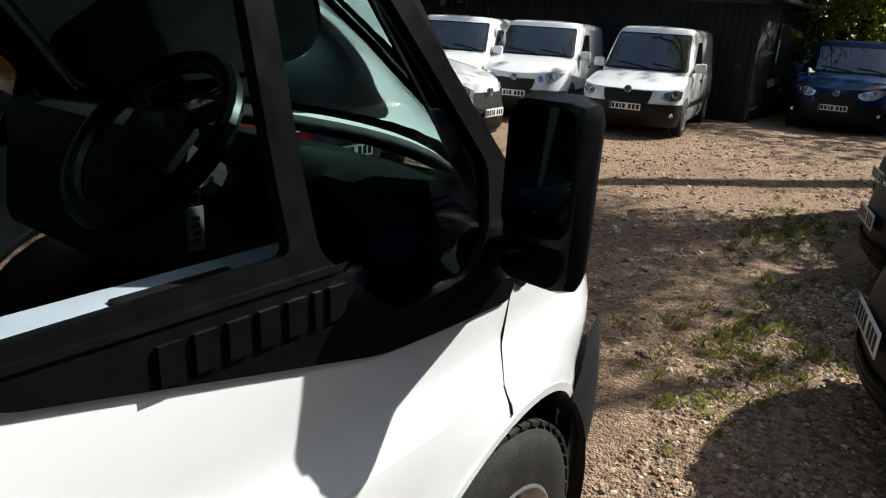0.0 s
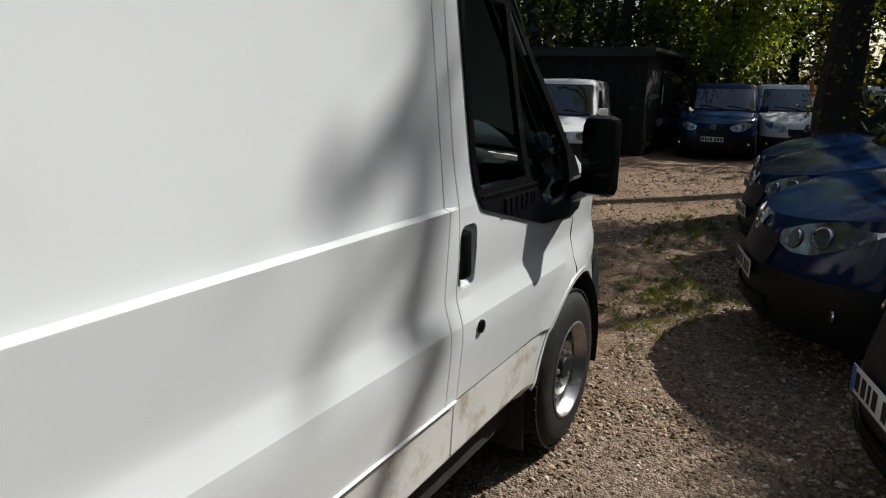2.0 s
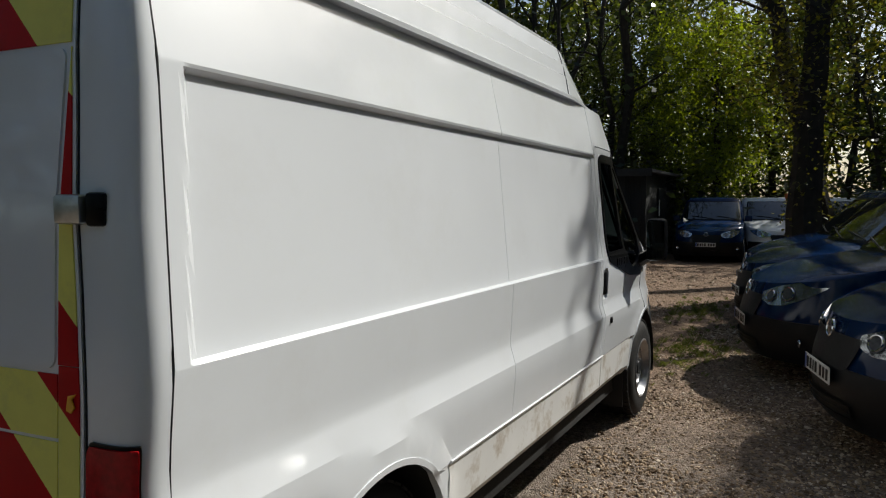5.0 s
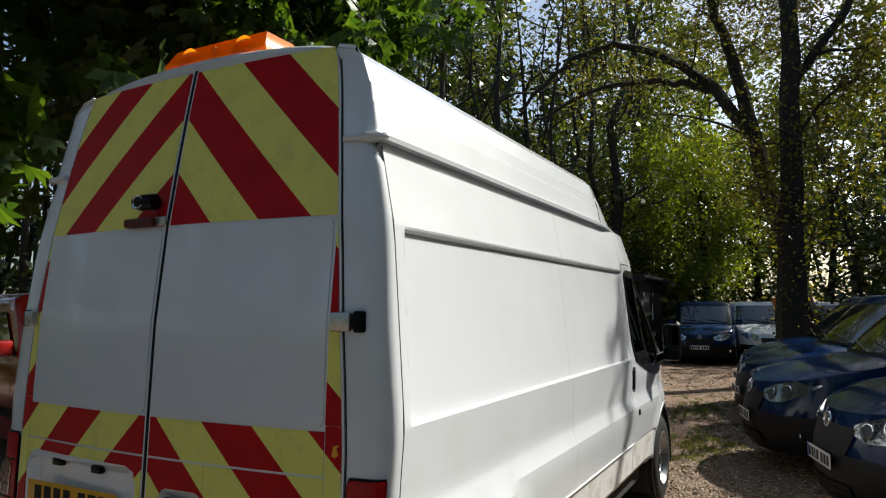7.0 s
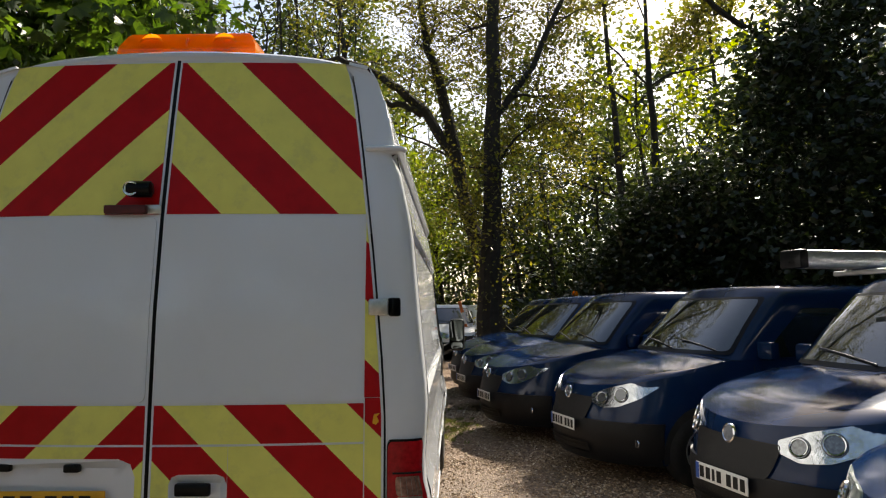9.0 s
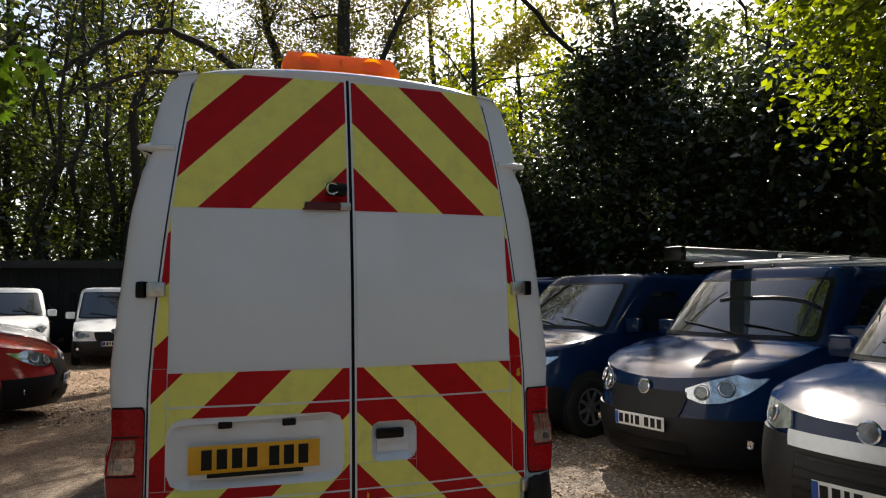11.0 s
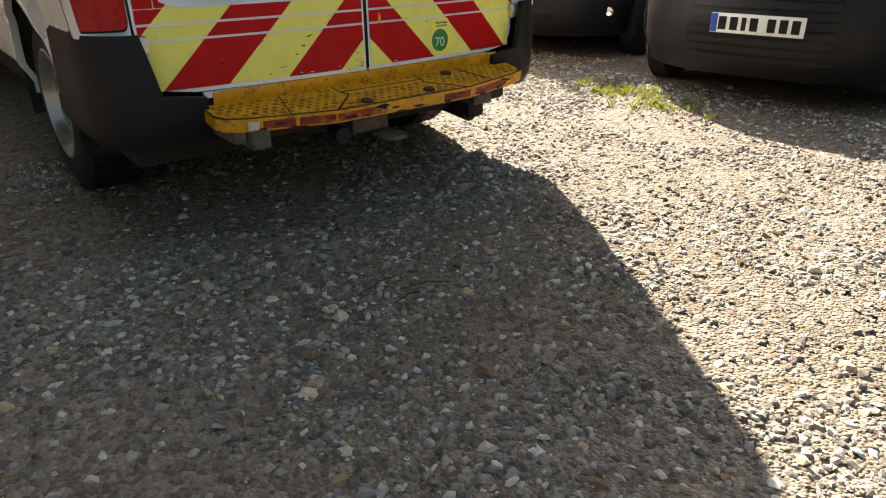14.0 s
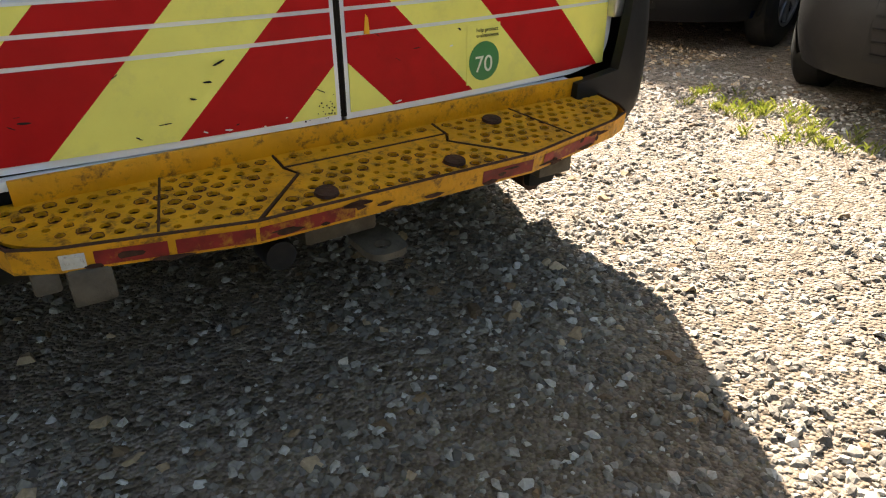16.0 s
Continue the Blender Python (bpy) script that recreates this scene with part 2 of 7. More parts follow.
FELT = material("roof_felt", (0.03, 0.03, 0.032), 0.9, noise_scale=12, var=0.3, bump=0.3, bump_scale=90)
TWIG = material("dry_twig", (0.07, 0.045, 0.028), 0.9, noise_scale=40, var=0.3)
ALU = material("aluminium", (0.55, 0.56, 0.57), 0.35, metal=0.8, noise_scale=30, var=0.1)
BADGE_FACE = material("badge_face", (0.12, 0.13, 0.15), 0.2, metal=0.6, noise_scale=60, var=0.3)
POST_ORANGE = material("faded_orange_paint", (0.55, 0.14, 0.03), 0.6, noise_scale=8, var=0.2)
FENCE_PANEL = material("dark_fence_panel", (0.045, 0.05, 0.05), 0.8, noise_scale=6, var=0.3, bump=0.3, bump_scale=30)
STEP_LABEL = material("torn_label", (0.62, 0.60, 0.55), 0.7, noise_scale=60, var=0.2, dirt=(0.16, 0.06, 0.02), dirt_amount=1.0, dirt_scale=70)
KEY_TAG = material("grey_key_tag", (0.10, 0.10, 0.095), 0.5, noise_scale=60, var=0.3)
PAPER = material("paper", (0.75, 0.75, 0.72), 0.7)
LEAF_WOOD = leaf_material("woodland_leaf", (0.030, 0.046, 0.010), (0.080, 0.100, 0.021))
LEAF_BRIGHT = leaf_material("fresh_leaf", (0.10, 0.135, 0.016), (0.20, 0.235, 0.03), 0.58)
LEAF_MID = leaf_material("spring_leaf", (0.080, 0.115, 0.016), (0.165, 0.205, 0.032), 0.57)
LEAF_DARK = leaf_material("evergreen_leaf", (0.010, 0.018, 0.006), (0.030, 0.045, 0.014), 0.2, 0.3)
LEAF_CHESTNUT = leaf_material("chestnut_leaf", (0.030, 0.065, 0.012), (0.075, 0.13, 0.022), 0.45)
LEAF_OLIVE = leaf_material("olive_leaf", (0.070, 0.080, 0.014), (0.16, 0.15, 0.028), 0.45)
GRASS = leaf_material("grass_blade", (0.06, 0.085, 0.015), (0.16, 0.17, 0.05), 0.35)
GLASS_CLEAR = glass_material("window_glass", (0.40, 0.58, 0.55))
STONE = stone_material("loose_gravel", [(0, (0.085, 0.053, 0.030)), (0.32, (0.20, 0.128, 0.072)), (0.58, (0.32, 0.22, 0.132)), (0.84, (0.45, 0.335, 0.22)), (1.0, (0.63, 0.53, 0.41))])
STONE_GREY = stone_material("grey_flint_gravel", [(0, (0.085, 0.075, 0.066)), (0.32, (0.150, 0.130, 0.112)), (0.58, (0.195, 0.173, 0.150)), (0.84, (0.320, 0.285, 0.245)), (1.0, (0.53, 0.50, 0.465))])


def pane_material(name, tint):
    # an opaque pane: mostly mirror, its near-black colour standing in for the dim interior
    m = material(name, tint, 0.03, noise_scale=4, var=0.25, coat=1.0, rough_var=0.015, spec=0.9)
    return m


PANE = pane_material("vehicle_glass", (0.012, 0.016, 0.015))


def ground_material():
    m = bpy.data.materials.new("gravel_ground")
    m.use_nodes = True
    nt = m.node_tree
    b = nt.nodes["Principled BSDF"]
    b.inputs["Roughness"].default_value = 0.92
    co = nt.nodes.new("ShaderNodeTexCoord")
    v = nt.nodes.new("ShaderNodeTexVoronoi")
    v.inputs["Scale"].default_value = 42
    v2 = nt.nodes.new("ShaderNodeTexVoronoi")
    v2.inputs["Scale"].default_value = 95
    big = nt.nodes.new("ShaderNodeTexNoise")
    big.inputs["Scale"].default_value, big.inputs["Detail"].default_value = 0.55, 6
    for n in (v, v2, big):
        nt.links.new(co.outputs["Object"], n.inputs["Vector"])
    sep = nt.nodes.new("ShaderNodeSeparateColor")
    nt.links.new(v.outputs["Color"], sep.inputs["Color"])
    ramp = nt.nodes.new("ShaderNodeValToRGB")
    for p, c in ((0.3, (0.1605, 0.1213, 0.0926)), (0.6, (0.238, 0.1853, 0.1477)), (0.85, (0.3198, 0.265, 0.229))):
        e = ramp.color_ramp.elements.new(p)
        e.color = (*c, 1)
    ramp.color_ramp.elements[0].color = (0.041, 0.0304, 0.0205, 1.0)
    ramp.color_ramp.elements[-1].color = (0.3444, 0.296, 0.2356, 1.0)
    nt.links.new(sep.outputs["Red"], ramp.inputs["Fac"])
    sep2 = nt.nodes.new("ShaderNodeSeparateColor")
    nt.links.new(v2.outputs["Color"], sep2.inputs["Color"])
    fine = nt.nodes.new("ShaderNodeValToRGB")
    fine.color_ramp.elements[0].color, fine.color_ramp.elements[1].color = (0.0533, 0.0392, 0.0258, 1.0), (0.31, 0.245, 0.195, 1.0)
    nt.links.new(sep2.outputs["Green"], fine.inputs["Fac"])
    mix = nt.nodes.new("ShaderNodeMixRGB")
    mix.inputs["Fac"].default_value = 0.45
    nt.links.new(ramp.outputs["Color"], mix.inputs["Color1"])
    nt.links.new(fine.outputs["Color"], mix.inputs["Color2"])
    # worn, earthier patches
    br = nt.nodes.new("ShaderNodeValToRGB")
    br.color_ramp.elements[0].position, br.color_ramp.elements[1].position = 0.42, 0.68
    br.color_ramp.elements[1].color = (0.451, 0.44, 0.418, 1.0)
    nt.links.new(big.outputs["Fac"], br.inputs["Fac"])
    mix2 = nt.nodes.new("ShaderNodeMixRGB")
    mix2.inputs["Color2"].default_value = (0.125, 0.086, 0.054, 1.0)
    nt.links.new(br.outputs["Color"], mix2.inputs["Fac"])
    nt.links.new(mix.outputs["Color"], mix2.inputs["Color1"])
    # browner, earth-stained stones along the driven lane, also brightened to stand in for sun
    xyz = nt.nodes.new("ShaderNodeSeparateXYZ")
    nt.links.new(co.outputs["Object"], xyz.inputs["Vector"])
    lane = nt.nodes.new("ShaderNodeMapRange")
    lane.interpolation_type = "SMOOTHSTEP"
    lane.inputs["From Min"].default_value, lane.inputs["From Max"].default_value, lane.inputs["To Max"].default_value = 2.0, 7.0, 1.0
    nt.links.new(xyz.outputs["Y"], lane.inputs["Value"])
    lane_tint = nt.nodes.new("ShaderNodeMixRGB")
    lane_tint.blend_type = "MULTIPLY"
    lane_tint.inputs["Color2"].default_value = (1.28, 1.03, 0.80, 1.0)
    nt.links.new(lane.outputs["Result"], lane_tint.inputs["Fac"])
    nt.links.new(mix2.outputs["Color"], lane_tint.inputs["Color1"])
    nt.links.new(lane_tint.outputs["Color"], b.inputs["Base Color"])
    add = nt.nodes.new("ShaderNodeMath")
    add.operation = "ADD"
    nt.links.new(v.outputs["Distance"], add.inputs[0])
    nt.links.new(v2.outputs["Distance"], add.inputs[1])
    bp = nt.nodes.new("ShaderNodeBump")
    bp.invert = True
    bp.inputs["Strength"].default_value, bp.inputs["Distance"].default_value = 0.9, 0.014
    nt.links.new(add.outputs["Value"], bp.inputs["Height"])
    nt.links.new(bp.outputs["Normal"], b.inputs["Normal"])
    return m


GRAVEL = ground_material()


# ---- building tools ----
from mathutils.geometry import delaunay_2d_cdt


def mesh_of(name, verts, faces, smooth=True, angle=35):
    me = bpy.data.meshes.new(name)
    me.from_pydata([tuple(v) for v in verts], [], [tuple(f) for f in faces])
    me.update()
    if smooth:
        me.polygons.foreach_set("use_smooth", [True] * len(me.polygons))
        me.set_sharp_from_angle(angle=radians(angle))
    return me


def attach(ob, parent):
    if parent is not None:
        ob.parent = parent


def part(name, geo, mat, parent=None, label="", smooth=True, angle=35):
    """One mesh object under a thing or a part. geo: (verts, faces) or a bmesh."""
    if isinstance(geo, bmesh.types.BMesh):
        me = bpy.data.meshes.new(name)
        geo.to_mesh(me)
        geo.free()
        if smooth:
            me.polygons.foreach_set("use_smooth", [True] * len(me.polygons))
            me.set_sharp_from_angle(angle=radians(angle))
    elif isinstance(geo, bpy.types.Mesh):
        me = geo
    else:
        me = mesh_of(name, *geo, smooth=smooth, angle=angle)
    if mat is not None and not me.materials:
        me.materials.append(mat)
    ob = new(name, me)
    attach(ob, parent)
    if label:
        ob["label"] = label
    return ob


def thing(name, label, category, group="", kind="", at=None):
    ob = new(name)
    ob.empty_display_size = 0.1
    if at is not None:
        ob.matrix_world = at
    return tagged(ob, label, category, group, kind)


def join(*geos):
    vs, fs = [], []
    for v, f in geos:
        o = len(vs)
        vs.extend([tuple(p) for p in v])
        fs.extend([tuple(i + o for i in q) for q in f])
    return vs, fs


def moved(geo, m):
    return [tuple(m @ Vector(v)) for v in geo[0]], geo[1]


def flipped(geo):
    """Mirrored in x."""
    return [(-v[0], v[1], v[2]) for v in geo[0]], [tuple(reversed(f)) for f in geo[1]]


def box(x0, x1, y0, y1, z0, z1, bevel=0.0):
    bm = bmesh.new()
    bmesh.ops.create_cube(bm, size=1)
    bmesh.ops.scale(bm, vec=(abs(x1 - x0), abs(y1 - y0), abs(z1 - z0)), verts=bm.verts)
    bmesh.ops.translate(bm, vec=((x0 + x1) / 2, (y0 + y1) / 2, (z0 + z1) / 2), verts=bm.verts)
    if bevel:
        bmesh.ops.bevel(bm, geom=bm.edges[:], offset=bevel, segments=2, affect="EDGES", profile=0.5)
    bm.verts.index_update()
    out = [v.co[:] for v in bm.verts], [tuple(v.index for v in f.verts) for f in bm.faces]
    bm.free()
    return out


def lathe(profile, n=32, axis="x", close=False):
    """Turns (along, radius) points round an axis."""
    vs, fs = [], []
    for a, r in profile:
        for i in range(n):
            t = 2 * math.pi * i / n
            c, s = r * math.cos(t), r * math.sin(t)
            vs.append((a, c, s) if axis == "x" else (c, a, s) if axis == "y" else (c, s, a))
    m = len(profile)
    for k in range(m - 1 + (1 if close else 0)):
        k2 = (k + 1) % m
        for i in range(n):
            j = (i + 1) % n
            fs.append((k * n + i, k * n + j, k2 * n + j, k2 * n + i))
    return vs, fs


def tube(points, radius, n=8, caps=True):
    """A round bar along points; radius a number or one per point."""
    pts = [Vector(p) for p in points]
    rad = radius if isinstance(radius, (list, tuple)) else [radius] * len(pts)
    vs, fs = [], []
    up = Vector((0, 0, 1))
    for i, p in enumerate(pts):
        d = (pts[min(i + 1, len(pts) - 1)] - pts[max(i - 1, 0)])
        d = d.normalized() if d.length > 1e-9 else Vector((0, 0, 1))
        if abs(d.dot(up)) > 0.95:
            side = d.cross(Vector((1, 0, 0))).normalized()
        else:
            side = d.cross(up).normalized()
        u2 = side.cross(d)
        for k in range(n):
            t = 2 * math.pi * k / n
            vs.append(tuple(p + (side * math.cos(t) + u2 * math.sin(t)) * rad[i]))
    for i in range(len(pts) - 1):
        for k in range(n):
            j = (k + 1) % n
            fs.append((i * n + k, i * n + j, (i + 1) * n + j, (i + 1) * n + k))
    if caps:
        fs.append(tuple(range(n - 1, -1, -1)))
        fs.append(tuple((len(pts) - 1) * n + k for k in range(n)))
    return vs, fs


def inside(poly, px, py):
    x, y = np.array([p[0] for p in poly]), np.array([p[1] for p in poly])
    res = np.zeros(len(px), bool)
    j = len(poly) - 1
    for i in range(len(poly)):
        hit = (y[i] > py) != (y[j] > py)
        with np.errstate(divide="ignore", invalid="ignore"):
            cross = (x[j] - x[i]) * (py - y[i]) / (y[j] - y[i] + 1e-30) + x[i]
        res ^= hit & (px < cross)
        j = i
    return res


def dense(poly, step, rows=()):
    """The outline in steps of about step, with a point wherever it crosses one of the rows."""
    out = []
    for i, p in enumerate(poly):
        q = poly[(i + 1) % len(poly)]
        L = math.dist(p, q)
        n = max(1, int(math.ceil(L / step)))
        cuts = [(r - p[1]) / (q[1] - p[1]) for r in rows if min(p[1], q[1]) + 0.002 < r < max(p[1], q[1]) - 0.002]
        ks = [0.0] + [k / n for k in range(1, n) if all(abs(k / n - c) * L > 0.006 for c in cuts)] + cuts
        out += [(p[0] + (q[0] - p[0]) * k, p[1] + (q[1] - p[1]) * k) for k in sorted(set(ks))]
    return out


def rounded(poly, r, n=5):
    """Polygon with rounded corners; r a number or one per corner."""
    out = []
    m = len(poly)
    for i in range(m):
        ri = r[i] if isinstance(r, (list, tuple)) else r
        a, b, c = Vector(poly[i - 1]), Vector(poly[i]), Vector(poly[(i + 1) % m])
        if ri <= 0:
            out.append(tuple(b))
            continue
        d1, d2 = (a - b), (c - b)
        k = min(ri, d1.length * 0.49, d2.length * 0.49)
        p0, p2 = b + d1.normalized() * k, b + d2.normalized() * k
        for j in range(n + 1):
            t = j / n
            out.append(tuple(p0 * (1 - t) ** 2 + b * 2 * t * (1 - t) + p2 * t * t))
    return out


def sheet(outer, fn, step=0.05, holes=(), us=(), vs=(), rim=0.0, flip=False):
    """A curved sheet: the flat outline with its holes, filled and carried to 3D by fn(u, v). us, vs: lines kept as rows. rim: depth of the edge, behind it."""
    loops = [dense(outer, step, vs)] + [dense(h, step, vs) for h in holes]
    pts, edges = [], []
    for lp in loops:
        o = len(pts)
        pts += lp
        edges += [(o + i, o + (i + 1) % len(lp)) for i in range(len(lp))]
    umin, umax = min(p[0] for p in outer), max(p[0] for p in outer)
    vmin, vmax = min(p[1] for p in outer), max(p[1] for p in outer)

    def lines(lo, hi, extra):
        ex = sorted(e for e in extra if lo < e < hi)
        base = [lo] + ex + [hi]
        out = []
        for a, b in zip(base, base[1:]):
            n = max(1, round((b - a) / step))
            out += [a + (b - a) * k / n for k in range(n)]
        return np.array(out[1:] if len(out) > 1 else out)
    gu, gv = lines(umin, umax, us), lines(vmin, vmax, vs)
    GU, GV = [a.ravel() for a in np.meshgrid(gu, gv)]
    ok = inside(outer, GU, GV)
    for h in holes:
        ok &= ~inside(h, GU, GV)
    GU, GV = GU[ok], GV[ok]
    bx, by = np.array([p[0] for p in pts]), np.array([p[1] for p in pts])
    if len(GU):
        keep = np.ones(len(GU), bool)
        for s in range(0, len(GU), 2000):
            d = (GU[s:s + 2000, None] - bx) ** 2 + (GV[s:s + 2000, None] - by) ** 2
            keep[s:s + 2000] = d.min(1) > (0.3 * step) ** 2
        GU, GV = GU[keep], GV[keep]
    allp = [Vector(p) for p in pts] + [Vector((a, b)) for a, b in zip(GU, GV)]
    v2, e2, f2, *_ = delaunay_2d_cdt(allp, edges, [], 0, 1e-6)
    cx = np.array([(v2[f[0]].x + v2[f[1]].x + v2[f[2]].x) / 3 for f in f2])
    cy = np.array([(v2[f[0]].y + v2[f[1]].y + v2[f[2]].y) / 3 for f in f2])
    good = inside(outer, cx, cy)
    for h in holes:
        good &= ~inside(h, cx, cy)
    faces = [tuple(f) for f, g in zip(f2, good) if g]
    co = [Vector(fn(p.x, p.y)) for p in v2]
    if flip:
        faces = [tuple(reversed(f)) for f in faces]
    if rim:
        seen = {}
        for f in faces:
            for i in range(3):
                a, b = f[i], f[(i + 1) % 3]
                seen[(a, b)] = True
        border = [(a, b) for (a, b) in seen if (b, a) not in seen]
        ends = sorted({i for e in border for i in e})
        h = 0.002
        back = {}
        for i in ends:
            p = v2[i]
            n = (Vector(fn(p.x + h, p.y)) - Vector(fn(p.x - h, p.y))).cross(Vector(fn(p.x, p.y + h)) - Vector(fn(p.x, p.y - h)))
            n = n.normalized() * (-1 if flip else 1) if n.length > 1e-12 else Vector((0, 0, 1))
            back[i] = len(co)
            co.append(co[i] - n * rim)
        faces += [(b, a, back[a], back[b]) for a, b in border]
    return [tuple(c) for c in co], faces


def clip(poly, a, b, c):
    """The part of a convex polygon with a*x + b*y <= c."""
    out = []
    for i in range(len(poly)):
        p, q = poly[i], poly[(i + 1) % len(poly)]
        fp, fq = a * p[0] + b * p[1] - c, a * q[0] + b * q[1] - c
        if fp <= 0:
            out.append(p)
        if (fp < 0 < fq) or (fq < 0 < fp):
            t = fp / (fp - fq)
            out.append((p[0] + (q[0] - p[0]) * t, p[1] + (q[1] - p[1]) * t))
    return out


def interp(table, x):
    if x <= table[0][0]:
        return table[0][1]
    for (x0, y0), (x1, y1) in zip(table, table[1:]):
        if x <= x1:
            return y0 + (y1 - y0) * (x - x0) / (x1 - x0)
    return table[-1][1]


def smoothstep(a, b, x):
    t = min(1, max(0, (x - a) / (b - a)))
    return t * t * (3 - 2 * t)


def bar_parts(name, fn, u0, u1, v0, v1, widths, lift, mat, parent, label=""):
    gap = (u1 - u0) / (sum(abs(w) for w in widths) + 0.45 * (len(widths) - 1))
    u = u0
    for w in widths:
        if w > 0:
            part(name, sheet([(u, v0), (u + w * gap, v0), (u + w * gap, v1), (u, v1)], fn, 0.2, rim=lift), mat, parent, label)
        u += (abs(w) + 0.45) * gap


# ---- ground: one gravel sheet with shallow wheel ruts ----
def ground_z(x, y):
    near = 1 - smoothstep(14, 30, math.hypot(x, y))
    return near * (0.012 * noise.noise((x * 0.9, y * 0.7, 0.3)) + 0.006 * noise.noise((x * 3.1, y * 3.1, 4.0))) - 0.006


gx = sorted(set([-400, -200, -100, -60, -40] + [round(-26 + 0.4 * i, 3) for i in range(131)] + [40, 60, 100, 200, 400]))
gy = sorted(set([-400, -200, -100, -60, -40] + [round(-24 + 0.4 * i, 3) for i in range(151)] + [45, 60, 100, 200, 400]))
gverts = [(x, y, ground_z(x, y)) for y in gy for x in gx]
nx = len(gx)
gfaces = [(j * nx + i, j * nx + i + 1, (j + 1) * nx + i + 1, (j + 1) * nx + i) for j in range(len(gy) - 1) for i in range(nx - 1)]
tagged(part("ground", (gverts, gfaces), GRAVEL), "worn brown gravel yard with pale flints and bare earth", "gravel", kind="structure")


# ---- the long white high-roof panel van ----
FRONT_AXLE, REAR_AXLE, WHEEL_R = 4.455, 0.91, 0.362
SIDE = [(0.415, 0.90), (0.435, 0.935), (0.46, 0.945), (0.655, 0.955), (0.668, 0.958), (0.678, 0.968), (0.87, 0.985), (0.915, 0.983), (0.985, 0.962), (1.01, 0.959),
        (1.262, 0.973), (1.905, 0.913), (2.187, 0.852)]
SIDE_ROWS = [z for z, _ in SIDE] + [1.258, 1.264, 1.2675, 1.271, 1.276, 1.885, 1.897, 1.91]
ROOF = [(2.180, 0.834), (2.188, 0.880), (2.205, 0.882), (2.225, 0.846), (2.325, 0.828), (2.330, 0.823), (2.395, 0.810), (2.400, 0.805), (2.485, 0.776), (2.527, 0.735), (2.547, 0.66)]


def recess(y, z, y0, y1):
    y0 += 0.075 * max(0, z - 1.25)
    a = smoothstep(y0, y0 + 0.022, y) * (1 - smoothstep(y1 - 0.022, y1, y))
    b = smoothstep(1.2635, 1.2715, z) * (1 - smoothstep(1.887, 1.90, z))
    if y > 3.27:
        b = smoothstep(1.10, 1.42, z) * (1 - smoothstep(1.86, 1.98, z))
    return a * b


def arch_flare(y, z):
    f = 0
    for c in (FRONT_AXLE, REAR_AXLE):
        r = math.hypot(y - c, z - 0.36)
        f = max(f, smoothstep(0.56, 0.485, r)) if z < 1.0 else f
    return f


def van_side(y, z):
    x = interp(SIDE, z)
    x -= 0.021 * recess(y, z, 0.200, 9.0)
    x += 0.016 * arch_flare(y, z)
    x -= 0.06 * smoothstep(3.36, 4.05, y) * max(0, (z - 1.27) / 0.92)
    if y > 4.05:
        x -= 0.125 * ((y - 4.05) / 1.10) ** 2 + 0.8 * max(0, y - 4.75) ** 2
    return (x, y, z)


def lifted(fn, d, du=(1, 0), dv=(0, 1)):
    """The surface fn raised by d along its normal."""
    def g(u, v):
        h = 0.004
        p = Vector(fn(u, v))
        n = (Vector(fn(u + h, v)) - Vector(fn(u - h, v))).cross(Vector(fn(u, v + h)) - Vector(fn(u, v - h)))
        return tuple(p + n.normalized() * d)
    return g


def arc(cy, cz, r, a0, a1, n=18):
    return [(cy + r * math.cos(radians(a0 + (a1 - a0) * i / n)), cz + r * math.sin(radians(a0 + (a1 - a0) * i / n))) for i in range(n + 1)]


van = thing("panel_van", "white long-wheelbase high-roof panel van with red and yellow chevrons", "van")


def both(name, geo, mat, parent, label="", angle=35):
    """The same part on the right and on the left side."""
    return part(name, geo, mat, parent, label, angle=angle), part(name, flipped(geo), mat, parent, label, angle=angle)


# sides: two long panels behind the cab, with a pressed recess and creases
ra = arc(REAR_AXLE, 0.36, 0.452, 200, -18, 22)


def seam_y(z):
    """The joint between the corner pillar and the side, raked with the rear."""
    return 0.150 + 0.044 * max(0, z - 1.1)


rear_side = [(seam_y(z) + 0.003, z) for z in (2.184, 1.9, 1.6, 1.35, 1.1, 0.74)] + [(0.46, 0.62)] + [p for p in ra if p[1] > 0.44] + [(1.36, 0.475), (1.914, 0.475), (1.914, 2.184)]
both("side_panel", sheet(rear_side, van_side, 0.055, vs=SIDE_ROWS, us=(0.20, 0.211, 0.222, 0.235, 0.25, 0.26, 0.27), rim=0.02), WHITE, van, angle=11)
both("side_panel", sheet([(1.918, 0.475), (3.262, 0.475), (3.262, 2.184), (1.918, 2.184)], van_side, 0.055, vs=SIDE_ROWS, rim=0.02), WHITE, van, angle=11)
both("door_pillar", sheet([(3.268, 0.475), (3.331, 0.475), (3.331, 1.957), (3.80, 1.957), (3.66, 2.184), (3.268, 2.184)], van_side, 0.05, vs=SIDE_ROWS, rim=0.02), WHITE, van, angle=11)
# dusty sill below
both("sill", sheet([(1.36, 0.418), (4.02, 0.418), (4.02, 0.472), (1.36, 0.472)], van_side, 0.06, rim=0.02), SILL, van, "mud-splashed lower sill")
both("lower_trim", sheet([(1.335, 0.475), (3.33, 0.475), (3.33, 0.662), (1.352, 0.662)], lifted(van_side, 0.003), 0.06, vs=SIDE_ROWS, rim=0.004), SKIRT, van, "dust-splashed lower body skirt")
